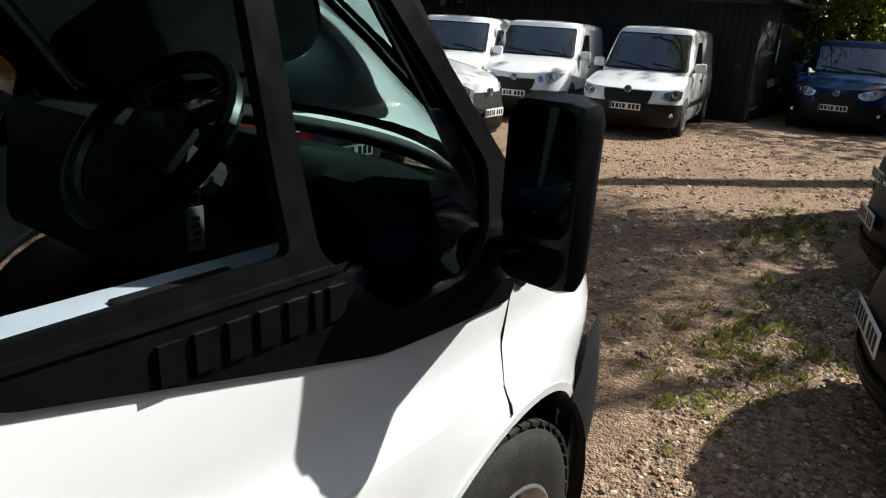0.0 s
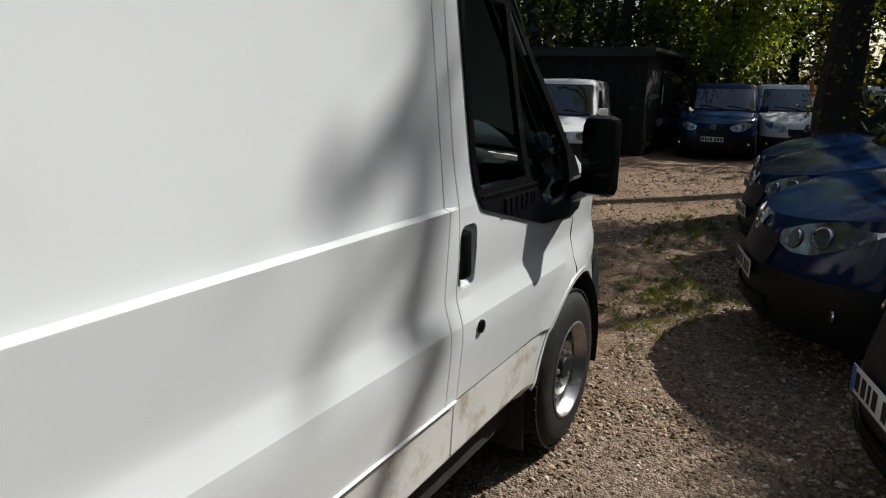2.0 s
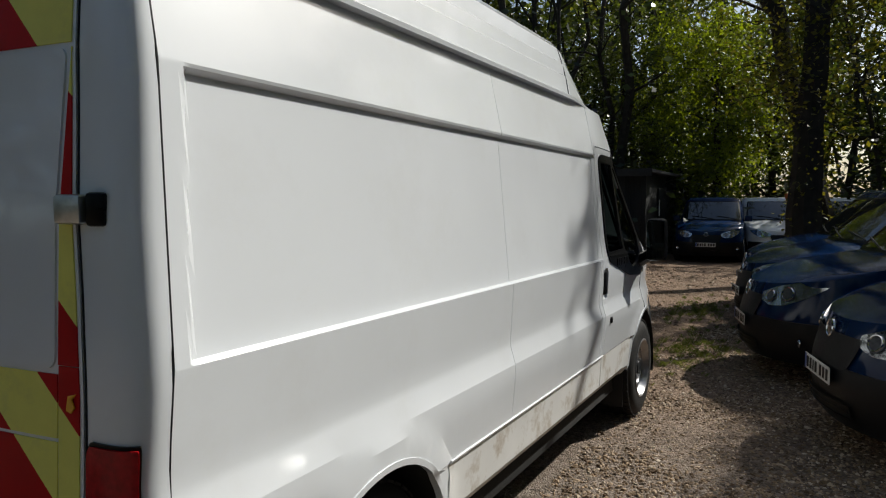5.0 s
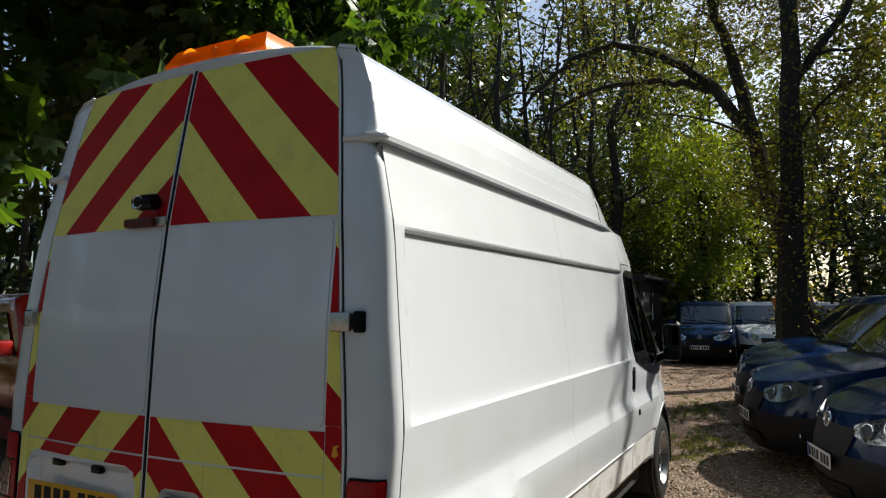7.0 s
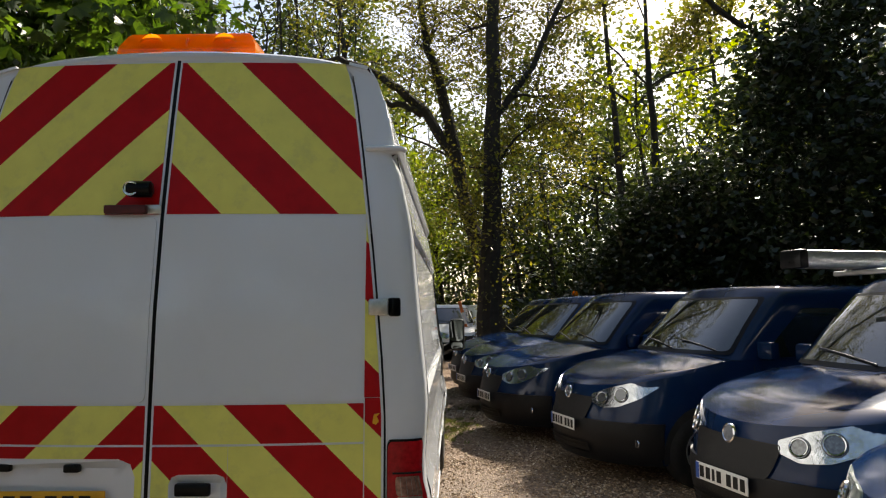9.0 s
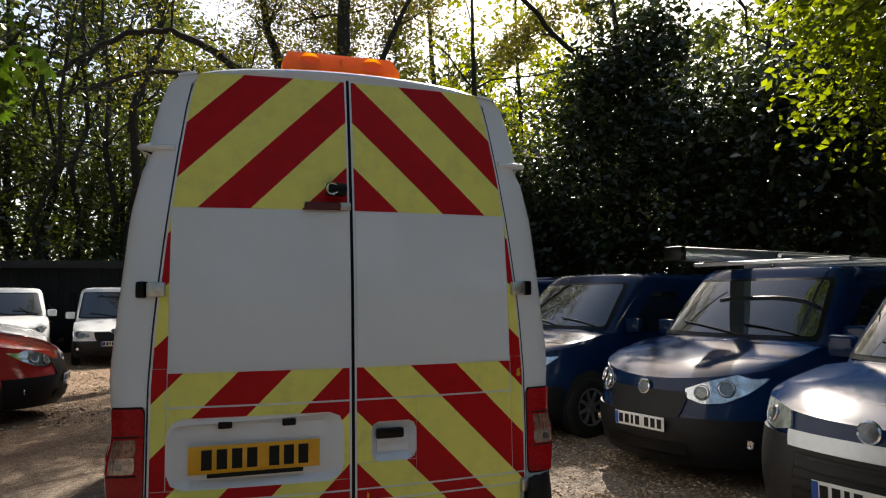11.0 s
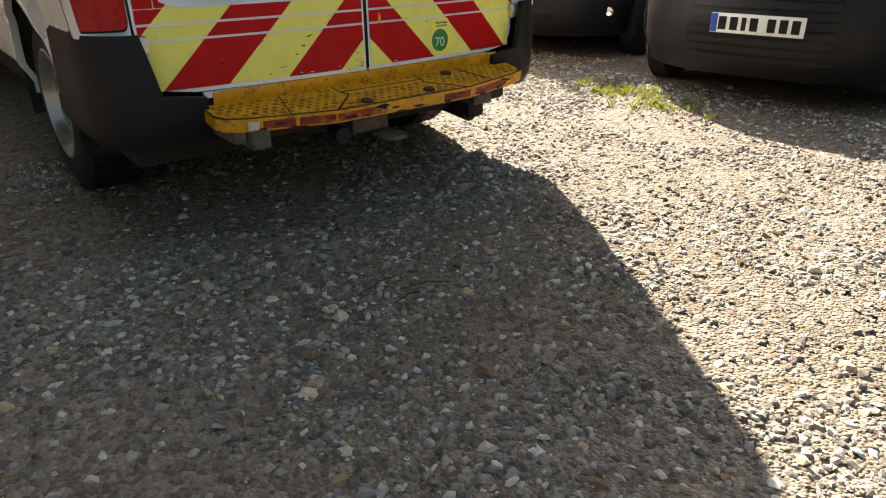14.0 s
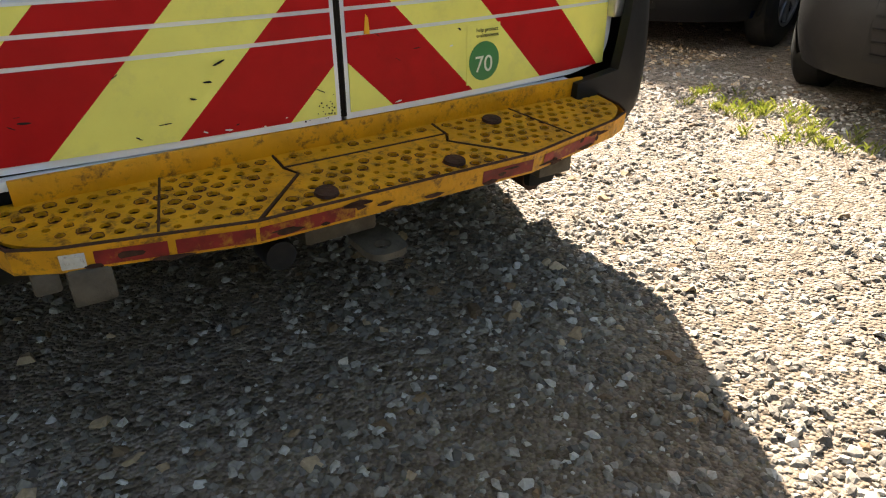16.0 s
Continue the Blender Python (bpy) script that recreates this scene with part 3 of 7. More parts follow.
both("rub_strip", sheet([(1.352, 0.661), (3.328, 0.661), (3.328, 0.678), (1.352, 0.678)], lifted(van_side, 0.008), 0.08, rim=0.008), WHITE, van)

# cab doors
fa = arc(FRONT_AXLE, 0.36, 0.475, 170, 100, 12)
fa = [p for p in fa if p[1] > 0.47]
door_outline = [(3.338, 1.95), (3.338, 0.475), (3.985, 0.475)] + fa + [(4.352, 0.91), (4.376, 1.085), (4.39, 1.13), (4.415, 1.21), (4.41, 1.29), (3.795, 1.95)]
glass_main = rounded([(3.470, 1.298), (3.826, 1.305), (3.776, 1.862), (3.445, 1.868)], [0.03, 0.02, 0.02, 0.05])
glass_front = rounded([(3.872, 1.295), (3.975, 1.205), (4.037, 1.168), (4.21, 1.185), (4.262, 1.25), (4.285, 1.36), (3.846, 1.850), (3.818, 1.850)], [0.02, 0.02, 0.02, 0.03, 0.03, 0.03, 0.02, 0.01])
door_surround = rounded([(3.440, 1.300), (3.470, 1.242), (3.990, 1.113), (4.368, 1.090), (4.40, 1.20), (4.415, 1.262), (4.405, 1.300), (3.800, 1.940), (3.76, 1.915), (3.415, 1.915)], [0.03, 0.05, 0.03, 0.02, 0.02, 0.02, 0.02, 0.01, 0.04, 0.06])
door_cut = rounded([(3.462, 1.262), (4.00, 1.130), (4.33, 1.115), (4.335, 1.33), (3.79, 1.90), (3.435, 1.895)], 0.03)
handle_hole = rounded([(3.343, 1.015), (3.448, 1.015), (3.448, 1.208), (3.343, 1.208)], 0.035)
for sgn, pick in ((1, lambda g: g), (-1, flipped)):
    door = part("cab_door", pick(sheet(door_outline, van_side, 0.05, holes=[door_cut, handle_hole], vs=SIDE_ROWS, rim=0.025)), WHITE, van, angle=11)
    part("window_surround", pick(sheet(door_surround, lifted(van_side, 0.007), 0.04, holes=[glass_main, glass_front], rim=0.02)), BLACK_PLASTIC, door, "black plastic window surround")
    if sgn < 0:
        part("window_glass", pick(sheet(glass_main, lifted(van_side, -0.008), 0.1)), GLASS_CLEAR, door)
    part("quarter_glass", pick(sheet(glass_front, lifted(van_side, -0.006), 0.1)), GLASS_CLEAR, door)
    # raised maker's lettering, as plain bars on a raised swage
    if sgn > 0:
        bar_parts("raised_letter", lifted(van_side, 0.013), 3.632, 3.905, 1.205, 1.252, [1, 1, 1, 1, 1, 0.45, 1], 0.008, BLACK_PLASTIC, door, "raised black bar of the trim's lettering")
        part("trim_ridge", sheet([(3.47, 1.272), (3.90, 1.268), (3.915, 1.276), (3.47, 1.280)], lifted(van_side, 0.011), 0.1, rim=0.005), BLACK_PLASTIC, door)
    part("handle_recess", pick(sheet(rounded([(3.345, 1.017), (3.446, 1.017), (3.446, 1.206), (3.345, 1.206)], 0.035), lambda u, v: (van_side(u, v)[0] - 0.004 - 0.026 * (1 - max(abs(u - 3.396) / 0.051, abs(v - 1.111) / 0.095) ** 4), u, v), 0.02)), WHITE, door)
    part("door_handle", pick(moved(box(-0.02, 0.016, -0.030, 0.030, -0.072, 0.072, 0.012), pose(0.958, 3.376, 1.118, 4, 0, 0))), BLACK_PLASTIC, door, "black pull handle")
    part("door_lock", pick(moved(lathe([(0, 0.0), (0, 0.021), (0.008, 0.021), (0.010, 0.017), (0.010, 0)], 20), pose(van_side(3.452, 0.879)[0] - 0.001, 3.452, 0.879))), BLACK_PLASTIC, door)
    part("door_skirt", pick(sheet([(3.342, 0.477), (3.99, 0.477), (4.00, 0.56), (4.035, 0.662), (3.342, 0.662)], lifted(van_side, 0.003), 0.06, vs=SIDE_ROWS, rim=0.004)), SKIRT, door, "dust-splashed door skirt")
    # front wing, its round repeater and arch lip
    wing_out = [p for p in arc(FRONT_AXLE, 0.36, 0.475, 99, 25, 16)] + [(5.06, 0.60), (5.12, 0.78), (5.09, 0.97), (4.90, 1.10), (4.56, 1.24), (4.422, 1.33), (4.42, 1.20), (4.396, 1.13), (4.381, 1.08), (4.357, 0.91)]
    wing = part("front_wing", pick(sheet(wing_out, van_side, 0.045, rim=0.02)), WHITE, van, angle=20)
    gap_line = [(4.379, 1.088), (4.366, 0.99), (4.354, 0.912), (4.372, 0.862), (4.380, 0.838)]
    part("wing_gap", pick(tube([tuple(Vector(van_side(u, v)) + Vector((-0.002, 0, 0))) for u, v in gap_line], 0.0032, 6)), INK, wing)
    part("mirror_base_cover", pick(sheet(rounded([(4.386, 1.115), (4.43, 1.095), (4.475, 1.14), (4.47, 1.25), (4.40, 1.26)], 0.03), lifted(van_side, 0.006), 0.05, rim=0.01)), BLACK_PLASTIC, wing)
    part("side_repeater", pick(moved(lathe([(0, 0.022), (0.008, 0.021), (0.012, 0.012), (0.013, 0)], 16), pose(van_side(4.425, 1.152)[0], 4.425, 1.152))), HAZY_LENS, wing)
    for c in (FRONT_AXLE, REAR_AXLE):
        a0, a1 = (170, 20) if c == FRONT_AXLE else (182, -5)
        lip = [(c + r * math.cos(radians(a)), 0.36 + r * math.sin(radians(a))) for r, rng in ((0.477 if c == FRONT_AXLE else 0.455, range(a0, a1, -6)), (0.455 if c == FRONT_AXLE else 0.434, range(a1 + 2, a0, 6))) for a in rng]
        part("arch_lip", pick(sheet(lip, lambda u, v: (van_side(u, v)[0] + 0.004, u, v), 0.06, rim=0.03)), WHITE, van)
        # dark liner of the wheel arch
        liner = [], []
        for i in range(19):
            t = radians(195 - 210 * i / 18)
            for xx in (0.55, 0.95):
                liner[0].append((xx, c + 0.45 * math.cos(t), 0.36 + 0.45 * math.sin(t)))
        liner[1].extend([(2 * i, 2 * i + 1, 2 * i + 3, 2 * i + 2) for i in range(18)])
        part("arch_liner", pick(liner), UNDER, van)
    part("mud_flap", pick(box(0.66, 0.93, 3.985, 4.002, 0.17, 0.60, 0.005)), GREY_PLASTIC, van, "black rubber mud flap")
    # big two-part door mirror on its arm
    mir = part("door_mirror", pick(moved(box(-0.080, 0.068, -0.055, 0.025, -0.155, 0.152, 0.036), pose(1.106, 4.235, 1.352, 0, 0, -5))), BLACK_PLASTIC, van, "tall black two-part door mirror")
    part("mirror_glass", pick(moved(sheet(rounded([(-0.066, -0.060), (0.056, -0.060), (0.056, 0.135), (-0.066, 0.135)], 0.03), lambda u, v: (u, -0.058, v), 0.08, flip=False), pose(1.106, 4.235, 1.352, 0, 0, -5))), MIRROR_DARK, mir)
    part("blind_spot_glass", pick(moved(sheet(rounded([(-0.058, -0.138), (0.050, -0.138), (0.056, -0.074), (-0.066, -0.074)], 0.03), lambda u, v: (u, -0.0575 - 0.3 * u * u, v), 0.03), pose(1.106, 4.235, 1.352, 0, 0, -5))), MIRROR_DARK, mir)
    part("mirror_arm", pick(tube([(0.90, 4.34, 1.175), (0.97, 4.31, 1.20), (1.07, 4.255, 1.255)], [0.055, 0.048, 0.042], 10)), BLACK_PLASTIC, mir)


# high roof cap: swept sections, sloping down over the cab
def roof_point(s, y):
    z = 2.180 + s
    if s <= 0.367:
        x = interp(ROOF, z)
    else:
        x, z = 0.66 * (1 - (s - 0.367) / 0.613), 2.547 + 0.045 * (1 - (1 - (s - 0.367) / 0.613) ** 2)
    if y > 3.0:
        k = min(1, (y - 3.0) / 0.74)
        z = 2.180 + (z - 2.180) * (1 - k ** 1.35)
        x *= 1 - 0.09 * k
    return (x, y, z)


roof_rows = [z - 2.180 for z, _ in ROOF] + [0.44, 0.52, 0.62, 0.72, 0.85, 0.98]
stations = [0.0, 0.15, 0.5, 1.0, 1.5, 2.0, 2.5, 2.8] + [2.985 + 0.0755 * i for i in range(11)]
roof_v = [roof_point(r, max(y, 0.196 + 0.02 * r)) for y in stations for r in roof_rows]
nr = len(roof_rows)
roof_f = [(k * nr + i, (k + 1) * nr + i, (k + 1) * nr + i + 1, k * nr + i + 1) for k in range(1, len(stations) - 1) for i in range(nr - 1)]
both("high_roof", (roof_v, roof_f), WHITE, van, angle=22)
for sg in (1, -1):
    part("roof_seam", tube([(sg * (interp(ROOF, z) + 0.0005), 2.985, z) for z in (2.226, 2.30, 2.36, 2.42, 2.48, 2.527, 2.547)], 0.003, 6), GREY_PLASTIC, van)

# rear: corner pillars and two doors
LEAN = [(0.44, -0.004), (0.60, -0.004), (0.95, 0.002), (1.25, 0.013), (1.58, 0.028), (1.94, 0.069), (2.20, 0.112), (2.41, 0.151), (2.545, 0.179), (2.62, 0.196)]
ROWS_Z = [z for z, _ in LEAN]
EDGE = [(0.44, 0.79), (0.60, 0.814), (0.75, 0.820), (1.20, 0.820), (1.41, 0.808), (1.60, 0.792), (1.79, 0.774), (1.94, 0.757), (2.165, 0.730), (2.39, 0.699), (2.50, 0.678), (2.61, 0.640)]
REAR = 0.0


def rear_y(x, z):
    return REAR + interp(LEAN, z) + 0.050 * (min(abs(x), 0.86) / 0.80) ** 2


def rear_point(x, z):
    return (x, rear_y(x, z), z)


def outer_x(z):
    return interp(SIDE, z) if z < 2.180 else interp(ROOF, z)


def pillar_point(t, z):
    xo, yo = outer_x(z), seam_y(z) - 0.002
    xi, yi = min(interp(EDGE, z) + 0.004, xo - 0.03), rear_y(interp(EDGE, z), z) + 0.004
    a = t * math.pi / 2
    return (xi + (xo - xi) * max(0, math.cos(a)) ** 0.72, yo + (yi - yo) * max(0, math.sin(a)) ** 0.72, z)


both("corner_pillar", sheet([(0.0, 0.71), (1, 0.71), (1, 2.547), (0.0, 2.547)], pillar_point, 0.09, vs=[1.58, 1.68] + [z for z, _ in ROOF], flip=True, rim=0.015), WHITE, van, angle=30)
for sg in (1, -1):
    part("gutter_end", tube([tuple((a * b for a, b in zip(Vector(pillar_point(t, 2.197)) + Vector((0.002, -0.006, 0)), (sg, 1, 1)))) for t in np.linspace(0.03, 0.99, 14)], 0.0125, 8), WHITE, van)
    part("pillar_seam", tube([(sg * (van_side(seam_y(z), z)[0] - 0.001), seam_y(z) + 0.001, z) for z in np.linspace(0.74, 2.170, 24)], 0.0026, 5), GREY_PLASTIC, van)
part("roof_rear_edge", tube([(x, rear_y(x, 2.56) + 0.024, 2.538 + 0.042 * (1 - (x / 0.70) ** 2) - 0.03 * abs(x / 0.70) ** 9) for x in np.linspace(-0.70, 0.70, 25)], 0.028, 10), WHITE, van)

STRIPE, PHASE = 0.2145, 2.3685


def door_region(sgn, z0, z1, x0, x1):
    """Convex outline inside the door's own edge (x0, x1 outward from the middle)."""
    pts = [(x0, z0)]
    zs = [z0] + [z for z, _ in EDGE if z0 < z < z1] + [z1]
    pts += [(min(x1, interp(EDGE, z) - 0.012), z) for z in zs]
    pts.append((x0, z1))
    return pts


def rear_door(sgn):
    mir = (lambda g: g) if sgn > 0 else flipped
    outline = [(0.006, 0.522)] + rounded([(0.66, 0.522), (0.800, 0.54), (0.817, 0.75)], [0.0, 0.08, 0.0]) + [(interp(EDGE, z) - 0.003, z) for z in (0.75, 1.0, 1.2, 1.41, 1.6, 1.79, 1.94, 2.165, 2.39, 2.47)] + rounded([(0.672, 2.49), (0.655, 2.548), (0.57, 2.556)], [0, 0.045, 0]) + [(0.006, 2.568)]
    plate_hole = rounded([(0.044, 0.790), (0.738, 0.792), (0.738, 1.040), (0.040, 1.068)], 0.05) if sgn < 0 else rounded([(0.080, 0.851), (0.275, 0.851), (0.275, 1.014), (0.080, 1.014)], 0.03)
    door = part("rear_door", mir(sheet(outline, rear_point, 0.07, holes=[plate_hole], vs=[z for z, _ in LEAN], rim=0.025)), WHITE, van, angle=25)
    # pressed dish for the number plate or the door handle
    us, vs_ = [p[0] for p in plate_hole], [p[1] for p in plate_hole]
    cu, cv, hu, hv = (min(us) + max(us)) / 2, (min(vs_) + max(vs_)) / 2, (max(us) - min(us)) / 2, (max(vs_) - min(vs_)) / 2
    depth = 0.022 if sgn < 0 else 0.030

    def dish(u, v):
        k = max(abs(u - cu) / hu, abs(v - cv) / hv)
        return (u, rear_y(u, v) + depth * (1 - smoothstep(0.80, 1.0, k)), v)
    part("plate_recess" if sgn < 0 else "handle_dish", mir(sheet(plate_hole, dish, 0.03)), WHITE, door)
    # stripes of reflective film, each piece a strip laid on the door
    regions = [door_region(sgn, 1.938, 2.552, 0.016, 0.80), door_region(sgn, 1.272, 1.928, 0.748, 0.86)]
    L1, L2, L3 = 1.115, 0.741, 0.692
    if sgn < 0:
        low = [door_region(sgn, L1 + 0.004, 1.252, 0.016, 0.746), door_region(sgn, 1.071, L1 - 0.004, 0.016, 0.746), [(0.016, 0.790), (0.040, 0.790), (0.040, 1.071), (0.016, 1.071)],
               door_region(sgn, 0.790, 1.270, 0.750, 0.86), door_region(sgn, L2 + 0.004, 0.787, 0.016, 0.86)]
    else:
        low = [door_region(sgn, L1 + 0.004, 1.252, 0.016, 0.746), door_region(sgn, 1.018, L1 - 0.004, 0.016, 0.278), door_region(sgn, L2 + 0.004, L1 - 0.004, 0.280, 0.746), [(0.016, 0.851), (0.077, 0.851), (0.077, 1.018), (0.016, 1.018)],
               door_region(sgn, L2 + 0.004, 0.848, 0.016, 0.278), door_region(sgn, L2 + 0.004, 1.270, 0.750, 0.86)]
    low += [door_region(sgn, L3 + 0.004, L2 - 0.004, 0.016, 0.86), door_region(sgn, 0.536, L3 - 0.004, 0.016, 0.785)]
    # film fitted into the rounded corners of the dish
    x0, x1, z0, z1, r = (0.040, 0.746, 0.790, 1.071, 0.060) if sgn < 0 else (0.077, 0.278, 0.851, 1.018, 0.034)
    for x, z, sx, sz in ((x0, z0, 1, 1), (x1, z0, -1, 1), (x1, z1, -1, -1), (x0, z1, 1, -1)):
        arc_mid = (x + 0.29 * r * sx, z + 0.29 * r * sz)
        for tri in ([(x, z), (x + r * sx, z), arc_mid], [(x, z), arc_mid, (x, z + r * sz)]):
            low.append(tri if sx * sz > 0 else tri[::-1])
    for reg in regions + low:
        for k in range(-10, 6):
            lo, hi = PHASE + k * STRIPE, PHASE + (k + 1) * STRIPE
            poly = clip(clip(reg, 1, 1, hi), -1, -1, -lo)
            if len(poly) > 2:
                area = abs(sum(poly[i - 1][0] * poly[i][1] - poly[i][0] * poly[i - 1][1] for i in range(len(poly)))) / 2
                if area < 2e-5:
                    continue
                part("red_stripe" if k % 2 == 0 else "yellow_stripe", mir(sheet(poly, lifted(rear_point, 0.003), 0.07, vs=ROWS_Z, rim=0.003)), RED if k % 2 == 0 else YELLOW, door)
    # the blank panel in place of the window
    blank = rounded([(0.018, 1.262), (0.741, 1.262), (0.735, 1.928), (0.018, 1.928)], 0.03)
    part("blank_panel", mir(sheet(blank, lifted(rear_point, 0.005), 0.07, vs=ROWS_Z, rim=0.006)), WHITE, door, "blanked-off plain white window panel")
    part("door_seal", mir(tube([(0.003, rear_y(0, z) + 0.001, z) for z in np.linspace(0.53, 2.562, 22)], 0.0042, 6)), BLACK_PLASTIC, door)
    edge_pts = [(interp(EDGE, z) + 0.002, rear_y(interp(EDGE, z), z) + 0.003, z) for z in np.linspace(0.74, 2.50, 26)]
    part("edge_seal", mir(tube(edge_pts, 0.0022, 6)), GREY_PLASTIC, door)
    for hz, hx in ((1.592, 0.815), (0.682, 0.838)):
        hinge = part("hinge", mir(moved(box(-0.042, 0.030, -0.018, 0.014, -0.030, 0.030, 0.008), pose(hx - 0.012, rear_y(hx - 0.01, hz) - 0.012, hz, 0, 0, 8))), ZINC, door, "zinc door hinge")
        part("hinge_knuckle", mir(moved(box(-0.020, 0.020, -0.018, 0.022, -0.034, 0.034, 0.008), pose(hx + 0.038, rear_y(hx, hz) + 0.004, hz, 0, 0, 30))), BLACK_PLASTIC, hinge)
    return door


door_left, door_right = rear_door(-1), rear_door(1)


def on_rear(d):
    return lifted(rear_point, d)


# number plate with its lamps, and the printed characters as plain bars
plate = part("number_plate", moved(box(-0.26, 0.26, -0.004, 0.004, -0.0555, 0.0555, 0.003), pose(-0.402, 0.004, 0.909)), PLATE_YELLOW, door_left, "yellow number plate with dark bars")
bar_parts("character", lambda u, v: (u, -0.002, v), -0.612, -0.190, 0.870, 0.949, [1, 1, 1, 1, -0.25, 1, 1, 1], 0.001, INK, plate)
part("plate_holder", box(-0.59, -0.21, -0.002, 0.008, 0.837, 0.853, 0.002), INK, plate)
for px_ in (-0.522, -0.268):
    part("plate_lamp", moved(box(-0.028, 0.028, -0.012, 0.012, -0.014, 0.014, 0.005), pose(px_, rear_y(px_, 1.04) + 0.008, 1.038)), BLACK_PLASTIC, door_left)
part("door_handle", moved(box(-0.062, 0.062, -0.012, 0.012, -0.022, 0.022, 0.008), pose(0.160, 0.008, 0.966)), BLACK_PLASTIC, door_right)
# rear camera on a bracket by the upper lock
cam_box = part("reversing_camera", moved(lathe([(-0.05, 0), (-0.05, 0.026), (-0.04, 0.030), (0.03, 0.030), (0.035, 0.022), (0.035, 0)], 18), pose(-0.062, 0.035, 2.026, 0, 0, 8)), BLACK_PLASTIC, door_left, "small black reversing camera")
part("camera_lens", moved(lathe([(-0.012, 0.027), (-0.006, 0.027), (-0.004, 0)], 18, "y"), pose(-0.092, 0.013, 2.024)), CHROME, cam_box)
part("bracket", box(-0.205, -0.050, 0.036, 0.070, 1.938, 1.970, 0.006), BRACKET, door_left, "red bracket under the camera")
part("bracket_plate", moved(box(-0.05, 0.012, -0.004, 0.004, -0.017, 0.017, 0.003), pose(-0.014, 0.062, 1.956)), ZINC, door_left)
# round sticker with its wording
sticker = part("round_sticker", sheet([(0.362 + 0.044 * math.cos(t), 0.598 + 0.044 * math.sin(t)) for t in np.linspace(0, 2 * math.pi, 28)[:-1]], on_rear(0.0052), 0.05, rim=0.001), GREEN_INK, door_right, "green speed sticker reading 70")
part("sticker_backing", sheet([(0.312, 0.548), (0.408, 0.548), (0.408, 0.680), (0.312, 0.680)], on_rear(0.0042), 0.05, rim=0.001), YELLOW, sticker)


def lettering(name, text, size, m, mat, parent, depth=0.0004):
    cu = bpy.data.curves.new(name, "FONT")
    cu.body, cu.size, cu.align_x, cu.align_y, cu.extrude = text, size, "CENTER", "CENTER", depth
    tmp = bpy.data.objects.new(name, cu)
    scene.collection.objects.link(tmp)
    me = bpy.data.meshes.new_from_object(tmp)
    bpy.data.objects.remove(tmp)
    me.transform(m)
    me.materials.clear()
    me.materials.append(mat)
    return part(name, me, mat, parent)


lettering("speed_number", "70", 0.052, pose(0.360, rear_y(0.36, 0.6) - 0.0060, 0.590, 90, 0, 0), PALE_INK, sticker)
lettering("sticker_words", "To help protect\nthe environment", 0.0122, pose(0.360, rear_y(0.36, 0.66) - 0.0050, 0.661, 90, 0, 0), INK, sticker)
part("yellow_tag", sheet([(0.777, 1.182), (0.790, 1.177), (0.800, 1.189), (0.792, 1.205), (0.803, 1.217), (0.782, 1.212)], on_rear(0.008), 0.03, rim=0.003), PLATE_YELLOW, door_right, "small yellow tag")
part("yellow_tag", sheet([(0.055, 0.690), (0.068, 0.688), (0.066, 0.720), (0.060, 0.728)], on_rear(0.004), 0.03, rim=0.002), PLATE_YELLOW, door_right, "small yellow tag")


# tail lamps in the corners
def lamp_sheet(z0, z1, t0, t1, lift):
    return sheet(rounded([(t0, z0), (t1, z0), (t1, z1), (t0, z1)], 0.03), lambda t, z: tuple(Vector(pillar_point(t, z)) + Vector((0.6, -0.8, 0)) * lift), 0.06, flip=True, rim=0.02)


for sgn, pick in ((1, lambda g: g), (-1, flipped)):
    lamp = part("tail_lamp", pick(lamp_sheet(0.735, 1.117, 0.36, 1.0, 0.012)), RED_LENS, van, "tall red tail lamp with clear middle")
    part("indicator_lens", pick(lamp_sheet(0.933, 0.998, 0.47, 0.94, 0.016)), LAMP_TINT, lamp)
    part("reversing_lens", pick(lamp_sheet(0.866, 0.930, 0.49, 0.94, 0.016)), LAMP_PALE, lamp)
    part("bulb", pick(lamp_sheet(0.884, 0.908, 0.66, 0.78, 0.022)), LAMP_WELL, lamp)
    for k in range(5):
        part("lens_rib", pick(lamp_sheet(0.870, 0.996, 0.52 + 0.09 * k, 0.528 + 0.09 * k, 0.021)), LAMP_PALE, lamp)
    for zb in (1.006, 0.854):
        part("lens_seam", pick(lamp_sheet(zb, zb + 0.006, 0.40, 0.97, 0.0165)), INK, lamp)
    part("lamp_gasket", pick(lamp_sheet(0.728, 1.124, 0.34, 1.0, 0.006)), BLACK_PLASTIC, lamp)
    # wrap-round plastic bumper corner
    def bumper_point(s, z):
        out = 0.012 * math.sin(min(1, max(0, (z - 0.33) / 0.40)) * math.pi) - 0.03 * smoothstep(0.42, 0.33, z)
        if s < 0.33:
            return (0.972 + out, 0.50 + REAR - s, z)
        if s < 0.55:
            a = (s - 0.33) / 0.22 * math.pi / 2
            return (0.832 + (0.14 + out) * math.cos(a), 0.17 + REAR - (0.18 + out) * math.sin(a), z)
        return (0.832 - (s - 0.55), REAR - 0.01 - out, z)
    part("rear_bumper", pick(sheet([(0.0, 0.36), (0.74, 0.36), (0.74, 0.510), (0.60, 0.528), (0.56, 0.722), (0.0, 0.722), (0.035, 0.62), (0.05, 0.5)], bumper_point, 0.045, flip=True, rim=0.03)), GREY_PLASTIC, van, "dark grey plastic rear bumper corner")
